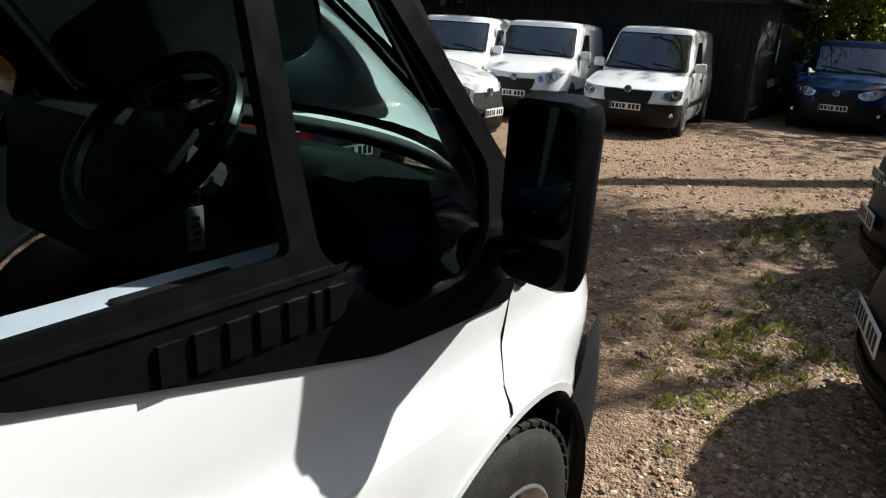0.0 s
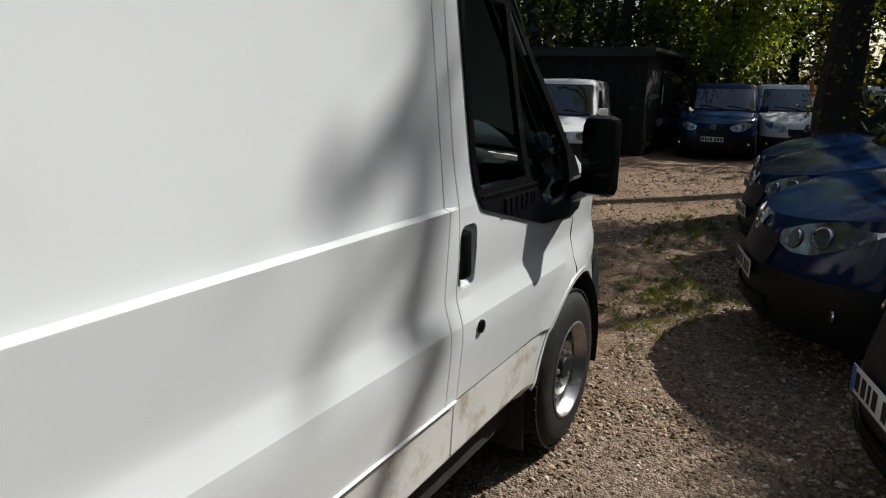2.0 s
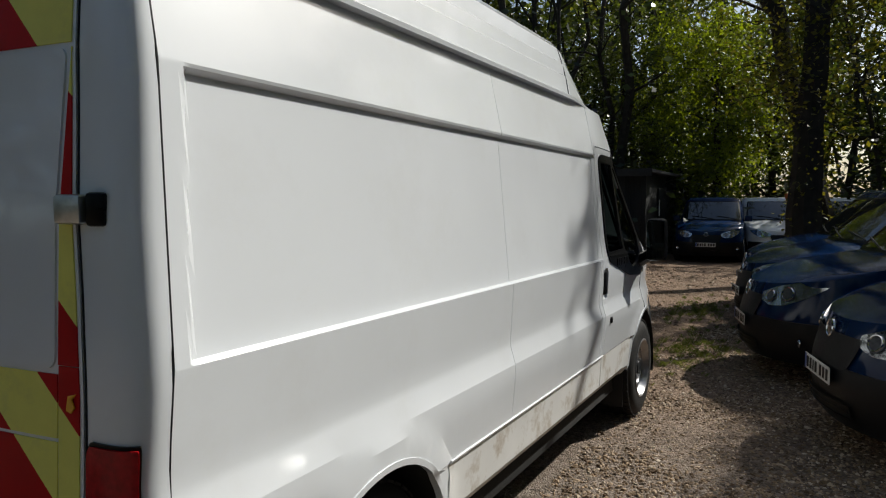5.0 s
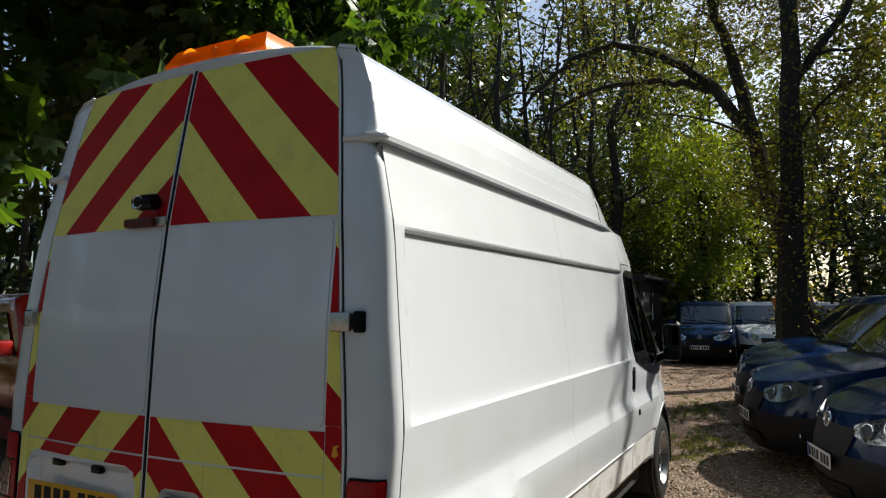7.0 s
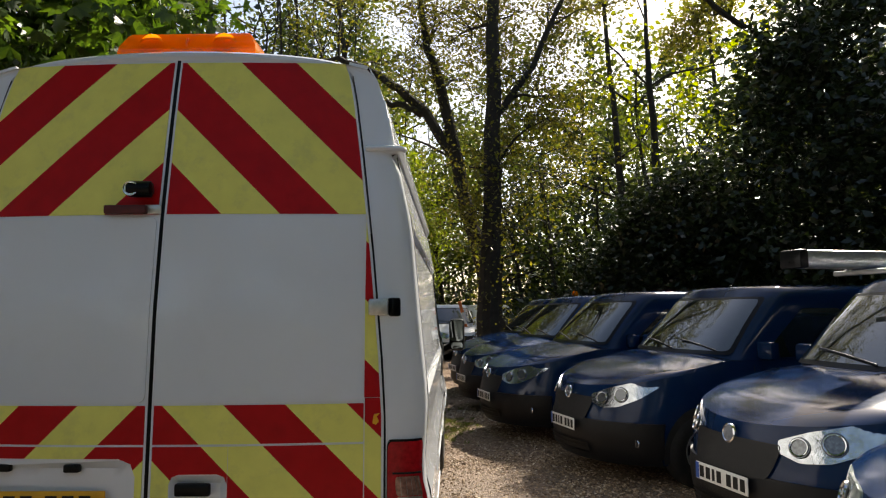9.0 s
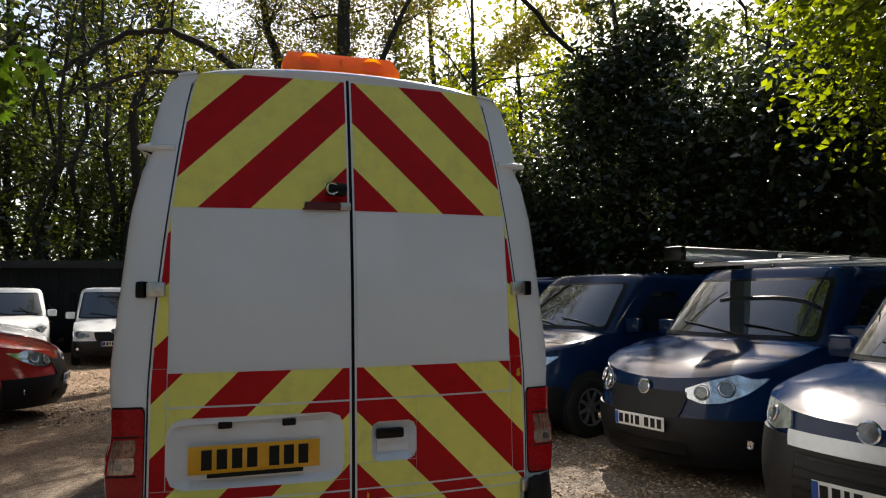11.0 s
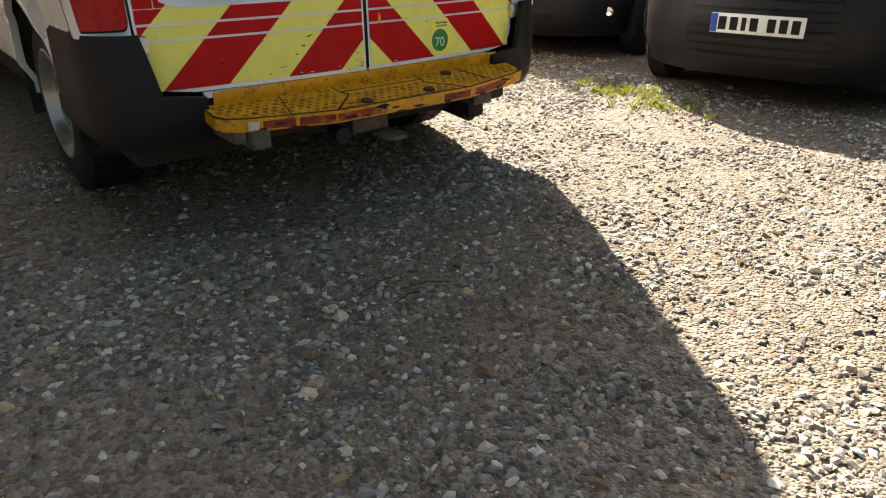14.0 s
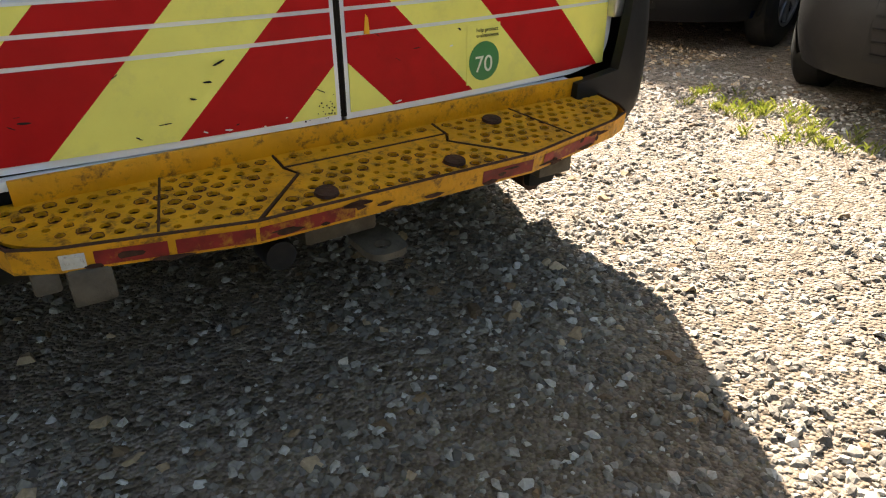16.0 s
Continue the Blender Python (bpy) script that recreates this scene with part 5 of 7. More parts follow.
def car_body(s, n=26):
    rings = []

    def outline(w, u0, nose, power, uend, tail):
        pts = []
        for i in range(n + 1):
            p = math.pi / 2 * i / n
            pts.append((w * max(0, math.sin(p)) ** (2 / power), u0 + nose * (1 - max(0, math.cos(p)) ** (2 / power))))
        m = 16
        ustart = u0 + nose
        for i in range(1, m + 1):
            pts.append((w, ustart + (uend - tail - ustart) * i / m))
        for i in range(1, 9):
            p = math.pi / 2 * i / 8
            pts.append((w * max(0, math.cos(p)) ** (2 / 4.5) if i < 8 else 0.0, uend - tail + tail * max(0, math.sin(p)) ** (2 / 4.5)))
        return pts
    zs = [0.20, 0.26, 0.34, 0.44, 0.50, 0.57, 0.64, 0.74]
    for z in zs:
        rings.append([(x, u, z) for x, u in outline(s.low_w(z), s.low_u0(z), s.nose, s.n, s.L - 0.02, 0.16)])
    # shoulder: follows the bonnet's edge at the nose, the belt along the side
    low = outline(s.low_w(0.8), s.low_u0(0.78), s.nose, s.n, s.L, 0.16)
    for f in (0.5, 0.92, 1.0):
        ring = []
        for x, u in low:
            top = min(s.belt, s.bonnet_z(u, x) - 0.012 * (1 - f))
            zz = 0.74 + (top - 0.74) * f
            inset = 0.010 if f == 1.0 else 0
            k = s.low_w(zz) / s.low_w(0.8)
            ring.append((x * k * (1 - inset), u + inset * 2 * (1 if u < 1 else 0) + (s.low_u0(zz) - s.low_u0(0.78)) * (1 - smoothstep(0, 0.7, u)), zz))
        rings.append(ring)
    top_low = rings[-1]
    up = outline(s.up_w(s.belt + 0.02), s.up_u0(s.cowl), 0.34, 2.6, s.L, 0.14)
    for f in (0.15, 0.3, 0.45, 0.6, 0.75, 0.9, 1.0):
        ring = []
        for (x0, u0, z0), (x1, u1) in zip(top_low, up):
            x, u = x0 + (x1 - x0) * f, u0 + (u1 - u0) * f
            zb = s.bonnet_z(u, x) if u0 < s.cowl + 0.4 else s.belt + 0.02
            zt = max(z0, min(s.cowl, zb)) if u0 < s.cowl + 0.4 else z0 + (s.belt + 0.02 - z0) * f
            ring.append((x, u, zt))
        rings.append(ring)
    for k in (0.12, 0.25, 0.4, 0.55, 0.7, 0.82, 0.9, 0.95, 0.98, 1.0):
        z = s.cowl + (s.H - s.cowl) * k
        zz = min(z, s.H)
        shrink = 0.0 if k < 0.9 else 0.035 * ((k - 0.9) / 0.1) ** 2
        ol = outline(s.up_w(zz) - shrink, s.up_u0(min(zz, s.H - 0.05)) + shrink * 1.6, 0.34, 2.6, s.L - 0.05 * k - shrink, 0.14)
        rings.append([(x, u, zz - (0.012 if k == 1.0 else 0) * (1 if u > s.L - 0.6 else 0)) for x, u in ol])
    last = rings[-1]
    for f in (0.85, 0.6, 0.3, 0.0):
        rings.append([(x * f, (u - s.L * 0.6) * (0.9 + 0.1 * f) * f + s.L * 0.6 if f else s.L * 0.6, z + 0.035 * (1 - f * f)) for x, u, z in last])
    vs, fs = [], []
    m = len(rings[0])
    for ring in rings:
        vs += ring
    for a in range(len(rings) - 1):
        for i in range(m - 1):
            q = (a * m + i, a * m + i + 1, (a + 1) * m + i + 1, (a + 1) * m + i)
            fs.append(q)
    both_v = vs + [(-x, u, z) for x, u, z in vs]
    o = len(vs)
    both_f = [tuple(reversed(f)) for f in fs] + [tuple(i + o for i in f) for f in fs]
    bm = bmesh.new()
    bverts = [bm.verts.new(v) for v in both_v]
    for f in both_f:
        try:
            bm.faces.new([bverts[i] for i in f])
        except ValueError:
            pass
    bmesh.ops.remove_doubles(bm, verts=bm.verts, dist=0.0006)
    bmesh.ops.recalc_face_normals(bm, faces=bm.faces)
    bm.verts.index_update()
    return bm


def out(fn, d):
    """fn raised by d away from the body's middle."""
    def g(a, b):
        h = 0.01
        p = Vector(fn(a, b))
        n = (Vector(fn(a + h, b)) - Vector(fn(a - h, b))).cross(Vector(fn(a, b + h)) - Vector(fn(a, b - h)))
        if n.length < 1e-12:
            return tuple(p)
        n.normalize()
        c = p - Vector((0, 2.2, 0.8))
        if n.dot(c) < 0:
            n = -n
        return tuple(p + n * d)
    return g


def facing(geo):
    """Faces turned away from the body's middle."""
    vs, fs = geo
    res = []
    for f in fs:
        a, b, c = (Vector(vs[i]) for i in f[:3])
        n = (b - a).cross(c - a)
        res.append(tuple(f) if n.dot((a + b + c) / 3 - Vector((0, 2.2, 0.8))) >= 0 else tuple(reversed(f)))
    return vs, res


def nose_shell(s, top):
    """The wrap of the lower nose, as far back as the front wheel arches, a little proud of the body."""
    src = car_body(s)
    src.normal_update()
    keep = [f for f in src.faces if f.calc_center_median().z < top and f.calc_center_median().y < s.fa - s.r - 0.05]
    bm = bmesh.new()
    made = {}
    for f in keep:
        loop = []
        for v in f.verts:
            if v.index not in made:
                made[v.index] = bm.verts.new(v.co + v.normal * 0.014)
            loop.append(made[v.index])
        bm.faces.new(loop)
    bm.normal_update()
    rim = [e for e in bm.edges if e.is_boundary]
    new_geo = bmesh.ops.extrude_edge_only(bm, edges=rim)["geom"]
    for v in new_geo:
        if isinstance(v, bmesh.types.BMVert):
            v.co += (Vector((0, 1.6, 0.5)) - v.co).normalized() * 0.02
    src.free()
    return bm


CAR_WHEELS = {}


def car_wheel(r):
    key = round(r, 3)
    if key in CAR_WHEELS:
        return CAR_WHEELS[key]
    k = r / 0.345
    tyre = mesh_of("tyre", *lathe([(a * 0.86, b * k) for a, b in tyre_prof], 40, close=True))
    tyre.materials.append(RUBBER)
    geos = [lathe([(0.090, 0.222 * k), (0.094, 0.214 * k), (0.086, 0.20 * k), (0.055, 0.195 * k), (0.050, 0)], 32)]
    rim = mesh_of("rim", *geos[0])
    rim.materials.append(UNDER)
    trim = mesh_of("wheel_hub", *lathe([(0.055, 0.058 * k), (0.094, 0.05 * k), (0.096, 0)], 20))
    ring = mesh_of("trim_ring", *lathe([(0.075, 0.222 * k), (0.096, 0.216 * k), (0.09, 0.198 * k), (0.07, 0.196 * k)], 32, close=True))
    spoke = mesh_of("spoke", *box(0.058, 0.088, -0.020 * k, 0.020 * k, 0.03 * k, 0.205 * k, 0.008))
    for me in (trim, ring, spoke):
        me.materials.append(STEEL)
    CAR_WHEELS[key] = (tyre, rim, trim, ring, spoke)
    return CAR_WHEELS[key]


def build_car(name, label, s, paint, bumper_mat, category="van", group="", lamps="swept", silver_bar=False, grille=True):
    car = thing(name, label, category, group)
    body = part("body", car_body(s), paint, car, angle=28)
    # bumper: lower nose wrapped in plastic
    bz = 0.58 if bumper_mat is not paint else 0.30
    bumper = part("front_bumper", nose_shell(s, 0.70 if silver_bar else bz), bumper_mat, car, "plain plastic front bumper", angle=35)
    gz0, gz1, gp, go, rows = (0.30, 0.665, 27, 0.0155, 7) if silver_bar else (0.27, 0.37, 25, 0.030, 3)
    part("lower_grille", facing(sheet(rounded([(-gp, gz0), (gp, gz0), (gp - 2, gz1), (2 - gp, gz1)], 0.02), out(s.nose_point, go), 3, vs=[gz0 + (gz1 - gz0) * k / 5 for k in range(1, 5)])), INK, car)
    for k in range(rows):
        z = gz0 + (gz1 - gz0) * (k + 0.5) / rows
        part("grille_slat", facing(sheet([(2 - gp, z - 0.004), (gp - 2, z - 0.004), (gp - 2, z + 0.004), (2 - gp, z + 0.004)], out(s.nose_point, go + 0.006), 4, rim=0.004)), BLACK_PLASTIC, car)
    if grille:
        part("grille", facing(sheet(rounded([(-20, 0.560), (20, 0.560), (24, 0.765), (-24, 0.765)], 3), out(s.nose_point, 0.0165), 3, vs=(0.60, 0.64, 0.68, 0.72), rim=0.002)), CAR_PLASTIC, car, "black front grille")
    if silver_bar:
        part("silver_bar", facing(sheet(rounded([(-28, 0.690), (28, 0.690), (29, 0.772), (-29, 0.772)], 2), out(s.nose_point, 0.034), 3, vs=(0.71, 0.74), rim=0.02)), SILVER, car, "silver bar across the nose")
    for sg in (1, -1):
        if lamps == "swept":
            poly = [(21, 0.790), (23, 0.722), (31, 0.684), (42, 0.700), (54, 0.775), (64, 0.880), (67, 0.945), (57, 0.945), (45, 0.908), (32, 0.858)]
        elif lamps == "block":
            poly = [(29, 0.778), (40, 0.752), (52, 0.770), (62, 0.83), (66, 0.905), (50, 0.908), (38, 0.893), (31, 0.872)]
        else:
            poly = [(30, 0.66), (52, 0.62), (74, 0.66), (78, 0.78), (60, 0.80), (34, 0.745)]
        poly = rounded([(p * sg, q) for p, q in poly], 2.0)
        lamp = part("headlamp", facing(sheet(poly, out(s.nose_point, 0.016), 3.0, vs=(0.68, 0.72, 0.76, 0.80, 0.84, 0.88, 0.92), rim=0.016)), HAZY_LENS if lamps == "block" else CLEAR_LENS, car, "clear headlamp")
        for ph, zz, rr in ((30, 0.768, 0.056), (42, 0.805, 0.064)) if lamps == "swept" else ((43, 0.705, 0.056), (57, 0.735, 0.060)) if lamps != "block" else ((44, 0.828, 0.050),):
            c = Vector(out(s.nose_point, 0.020)(ph * sg, zz))
            nrm = (Vector(out(s.nose_point, 0.03)(ph * sg, zz)) - c).normalized()
            m = nrm.to_track_quat("X", "Z").to_matrix().to_4x4()
            m.translation = c
            part("bulb_well", moved(lathe([(-0.002, rr * 1.10), (0.002, rr * 1.06), (0.002, 0)], 18), m), LAMP_WELL, lamp)
            part("bulb_ring", moved(lathe([(0.002, rr), (0.010, rr * 0.93), (0.009, rr * 0.84), (0.003, rr * 0.78)], 18), m), CHROME, lamp)
        if lamps == "block":
            continue
        c = Vector(out(s.nose_point, 0.026)(56 * sg, 0.40))
        part("fog_lamp", moved(lathe([(-0.006, 0.038), (0.004, 0.034), (0.0, 0)], 16, "y"), Matrix.Translation(c) @ pose(0, 0, 0, 0, 0, 180)), CLEAR_LENS, car)
    c = Vector(out(s.nose_point, 0.020)(0, 0.775 if not silver_bar else 0.83))
    bd = part("badge", moved(lathe([(-0.006, 0.064), (0.006, 0.062), (0.012, 0.053), (0.006, 0.049)], 24, "y"), Matrix.Translation(c) @ pose(0, 0, 0, 8, 0, 180)), CHROME, car, "round chrome badge")
    part("badge_face", moved(lathe([(-0.002, 0.052), (0.006, 0.050), (0.009, 0)], 20, "y"), Matrix.Translation(c) @ pose(0, 0, 0, 8, 0, 180)), BADGE_FACE, bd)
    pz = 0.505 if bumper_mat is not paint else 0.45
    py = s.low_u0(pz) - 0.026
    pl = part("number_plate", box(-0.26, 0.26, py - 0.006, py, pz - 0.0555, pz + 0.0555, 0.002), PLATE_WHITE, car, "white number plate with dark bars")
    bar_parts("character", lambda u, v: (u, py - 0.0075, v), -0.215, 0.235, pz - 0.037, pz + 0.037, [1, 1, 0.6, 1, -0.25, 1, 1, 1], 0.001, INK, pl)
    part("plate_band", box(-0.258, -0.222, py - 0.0072, py - 0.0062, pz - 0.052, pz + 0.052), PLATE_BLUE, pl)
    # glass
    z0, z1 = s.cowl + 0.03, s.H - 0.13
    part("windscreen", facing(sheet(rounded([(-0.90, z0), (0.90, z0), (0.86, z1), (-0.86, z1)], 0.05), out(s.screen, 0.006), 0.09, rim=0.006)), PANE, car)
    part("screen_edge", facing(sheet(rounded([(-0.94, z0 - 0.03), (0.94, z0 - 0.03), (0.90, z1 + 0.025), (-0.90, z1 + 0.025)], 0.05), out(s.screen, 0.003), 0.09, holes=[rounded([(-0.89, z0 + 0.01), (0.89, z0 + 0.01), (0.85, z1 - 0.01), (-0.85, z1 - 0.01)], 0.05)])), BLACK_PLASTIC, car)
    for a, b in (((0.10, 0.02), (-0.62, 0.10)), ((0.78, 0.02), (0.18, 0.10))):
        p0, p1 = out(s.screen, 0.016)(a[0], z0 + a[1] - 0.02), out(s.screen, 0.022)(b[0], z0 + b[1] - 0.02)
        part("wiper", tube([p0, Vector(p0).lerp(Vector(p1), 0.5) + Vector((0, -0.008, 0.008)), p1], 0.008, 6), BLACK_PLASTIC, car)
    for sg in (1, -1):
        def fl(u, z, sg=sg):
            x, uu, zz = s.flank(u, z)
            return (x * sg, uu, zz)
        b0 = s.belt + 0.045
        d0, d1 = s.cowl + 0.62, s.cowl + 1.45
        win = [(d0 - 0.18, b0), (d1, b0), (d1 - 0.02, s.H - 0.22), (d0 + 0.36, s.H - 0.22)]
        part("side_window", facing(sheet(rounded(win, 0.04), out(fl, 0.012), 0.12, rim=0.006)), PANE, car)
        for uu in (d0 - 0.28, d1 + 0.05):
            part("door_gap", facing(sheet([(uu, 0.30), (uu + 0.009, 0.30), (uu + 0.009, s.belt - 0.02), (uu, s.belt - 0.02)], out(fl, 0.0025), 0.15)), INK, car)
        part("door_handle", facing(sheet(rounded([(d1 - 0.26, s.belt - 0.14), (d1 - 0.06, s.belt - 0.14), (d1 - 0.06, s.belt - 0.10), (d1 - 0.26, s.belt - 0.10)], 0.015), out(fl, 0.025), 0.1, rim=0.02)), BLACK_PLASTIC, car)
        part("side_moulding", facing(sheet([(s.fa + 0.40, 0.47), (s.ra - 0.40, 0.47), (s.ra - 0.40, 0.56), (s.fa + 0.40, 0.56)], out(fl, 0.010), 0.2, rim=0.01)), bumper_mat if bumper_mat is not paint else BLACK_PLASTIC, car)
        mx = Vector(out(fl, 0.13)(s.cowl + 0.42, s.belt + 0.10))
        mir = part("door_mirror", moved(box(-0.10, 0.10, -0.05, 0.05, -0.085, 0.085, 0.035), Matrix.Translation(mx)), paint, car)
        part("mirror_foot", tube([mx, mx + Vector((-0.14 * sg, 0.03, -0.07))], 0.025, 8), BLACK_PLASTIC, mir)
        part("mirror_glass", moved(box(-0.085, 0.085, 0.050, 0.053, -0.07, 0.07, 0.0), Matrix.Translation(mx)), CHROME, mir)
        for ax in (s.fa, s.ra):
            # dark sheet on the uncut flank for the shade in the arch, then the wheel
            arch = [(ax + (s.r + 0.07) * math.cos(radians(a)), max(0.205, s.r + (s.r + 0.07) * math.sin(radians(a)))) for a in range(-15, 196, 10)]
            part("arch_shade_sheet", facing(sheet(arch, out(fl, 0.003), 0.12)), UNDER, car)
            ty, rm, tr, rg, sp = car_wheel(s.r)
            w = part("wheel", tr, None, car)
            w.matrix_basis = pose(sg * (s.W - 0.075), ax, s.r, 0, 0, 0 if sg > 0 else 180) @ pose(0, 0, 0, 25 * sg + ax * 40)
            part("tyre", ty, None, w)
            part("rim", rm, None, w)
            part("trim_ring", rg, None, w)
            for i in range(8):
                part("spoke", sp, None, w).matrix_basis = pose(0, 0, 0, 45 * i)
    part("underside", box(-s.W * 0.82, s.W * 0.82, 0.55, s.L - 0.15, 0.17, 0.24), UNDER, car)
    return car


def park(car, x, y, heading):
    """Puts the nose at (x, y), looking along heading (degrees from +x); the car's own front looks along -y."""
    return pose(x, y, 0, 0, 0, heading + 90)


DOBLO = Shape(4.39, 1.83, 1.80, belt=1.08, cowl=1.15, screen_top=1.74, bonnet=((0.0, 0.84), (0.12, 0.895), (0.3, 0.965), (0.6, 1.055), (1.15, 1.16)), nose=0.80, power=2.2, wheelbase=2.755, front_axle=0.92, r=0.325)
CUBO = Shape(3.96, 1.72, 1.68, belt=1.04, cowl=1.10, screen_top=1.62, bonnet=((0.0, 0.84), (0.2, 0.92), (0.5, 1.02), (1.10, 1.12)), nose=0.62, power=2.3, wheelbase=2.51, front_axle=0.83, r=0.30)
COMBO = Shape(4.33, 1.69, 1.80, belt=1.02, cowl=1.06, screen_top=1.66, bonnet=((0.0, 0.76), (0.3, 0.88), (0.7, 0.97), (1.06, 1.05)), nose=0.50, wheelbase=2.72, front_axle=0.86, r=0.30)
ROW = "row of parked vans"
c4 = build_car("small_van", "navy blue small panel van with black plastic bumper", DOBLO, NAVY, CAR_PLASTIC, group=ROW)
c4.matrix_basis = park(c4, 2.79, 2.10, 195)
c3 = copy_thing(c4, park(c4, 2.15, 4.43, 196))
c2 = copy_thing(c4, park(c4, 1.47, 6.52, 195))
c1 = copy_thing(c4, park(c4, 1.20, 8.82, 195))
c0 = copy_thing(c4, park(c4, 1.06, 10.83, 195))
c5 = build_car("small_van", "navy blue stubby van with black bumper and silver bar", CUBO, NAVY, CAR_PLASTIC, group=ROW, lamps="block", silver_bar=True, grille=False)
c5.matrix_basis = park(c5, 2.56, -0.21, 193)
far = copy_thing(c4, park(c4, -0.60, 19.0, 272))
tagged(far, "navy blue small van parked before the trees", group="far parked vehicles")
w1 = build_car("small_van", "white small panel van with black bumper, parked by the shed", COMBO, BODY_WHITE, CAR_PLASTIC, group="white vans by the shed", lamps="plain")
w1.matrix_basis = park(w1, -3.02, 14.4, 280)
w2 = build_car("small_van", "white small panel van with dark lower bumper", DOBLO, BODY_WHITE, CAR_PLASTIC, group="white vans by the shed")
w2.matrix_basis = park(w2, -5.2, 14.3, 285)
copy_thing(w2, park(w2, -6.6, 13.4, 288))
w4 = copy_thing(w2, park(w2, -3.45, 9.35, 3))
tagged(w4, "white small panel van with rails on its roof", group="vans opposite the row")
red1 = build_car("small_van", "bright red small van with black bumper", DOBLO, REDPAINT, CAR_PLASTIC, "van", "vans opposite the row")
red1.matrix_basis = park(red1, -2.62, 7.55, 3)
copy_thing(red1, park(red1, -3.8, 3.2, 345))
for yy in (-0.62, 0.62):
    rail = thing("roof_rail", "black roof rail on a white van", "roof rail", "roof rails")
    part("bar", tube([(yy, 1.9, 0), (yy, 2.0, 0.05), (yy, 3.8, 0.05), (yy, 3.9, 0)], 0.016, 8), BLACK_PLASTIC, rail)
    rail.matrix_basis = w4.matrix_basis @ Matrix.Translation((0, 0, 1.80))
w5 = copy_thing(w2, park(w2, -3.62, 11.3, 6))
tagged(w5, "white small panel van with black grille facing the lane", group="vans opposite the row")
fw = copy_thing(w2, park(w2, 1.35, 19.9, 285))
tagged(fw, "white van parked beside the far blue van", group="far parked vehicles")
fw2 = copy_thing(w1, park(w1, 3.0, 21.4, 285))
tagged(fw2, "white van at the back under the trees", group="far parked vehicles")

# load on the roof of one van: a long aluminium pipe carrier on two bars
rack = thing("pipe_carrier", "long grey aluminium pipe carrier on roof bars", "roof rack")
part("tube", join(box(-0.10, 0.10, 0.0, 3.0, 0.0, 0.13, 0.02)), ALU, rack)
part("end_cap", box(-0.105, 0.105, -0.02, 0.06, -0.004, 0.134, 0.015), BLACK_PLASTIC, rack)
for yy in (0.55, 1.4, 2.3):
    part("roof_bar", box(-0.20, 1.35, yy, yy + 0.05, -0.05, -0.01, 0.01), ALU, rack)
part("side_rail", tube([(0.95, 0.2, 0.0), (0.95, 2.2, 0.0)], 0.02, 8), ALU, rack)
rack.matrix_basis = park(rack, 3.57, 2.66, 195) @ Matrix.Translation((0.0, 0.0, 1.875))
for car, k in ((c4, 0), (c3, 1), (c2, 0), (c1, 1), (c0, 0), (c5, 1)):
    aer = thing("roof_aerial", "thin black whip aerial on a van roof", "aerial", "roof aerials")
    part("whip", tube([(0, 0, 0), (0, 0.10, 0.16), (0, 0.17, 0.30)], [0.005, 0.004, 0.002], 6), BLACK_PLASTIC, aer)
    part("foot", lathe([(-0.01, 0.02), (0.012, 0.014), (0.02, 0.0)], 12, "z"), BLACK_PLASTIC, aer)
    aer.matrix_basis = car.matrix_basis @ Matrix.Translation((0.0, 1.98 if car is not c5 else 1.85, 1.815 if car is not c5 else 1.695))
for car in (c0,):
    bc = thing("amber_beacon", "small amber beacon on a van roof", "beacon", "amber beacons")
    part("dome", lathe([(0, 0.06), (0.07, 0.055), (0.10, 0.03), (0.105, 0)], 20, "z"), AMBER, bc)
    part("base", lathe([(-0.03, 0.065), (0.0, 0.065)], 20, "z"), BLACK_PLASTIC, bc)
    bc.matrix_basis = car.matrix_basis @ Matrix.Translation((0.35, 2.4, 1.86))

post = thing("leaning_post", "leaning orange and white timber post behind far vans", "post")
for k in range(5):
    part("band", tube([(0.16 * k, 0, 0.36 * k), (0.16 * (k + 1), 0, 0.36 * (k + 1))], 0.055, 10), (POST_ORANGE, PAPER)[k % 2], post)
post.matrix_basis = pose(1.75, 20.6, 0.0, 0, -38, 0)
wall = thing("yard_fence", "low dark panel fence behind the far end of the row", "fence")
for k in range(9):
    part("panel", box(k * 1.22, k * 1.22 + 1.2, 0, 0.03, 0.05, 1.35, 0.004), FENCE_PANEL, wall)
    part("post", box(k * 1.22 - 0.05, k * 1.22 + 0.05, 0.03, 0.12, 0, 1.42, 0.006), BLACK_TIMBER, wall)
wall.matrix_basis = pose(2.6, 18.6, 0, 0, 0, -18)


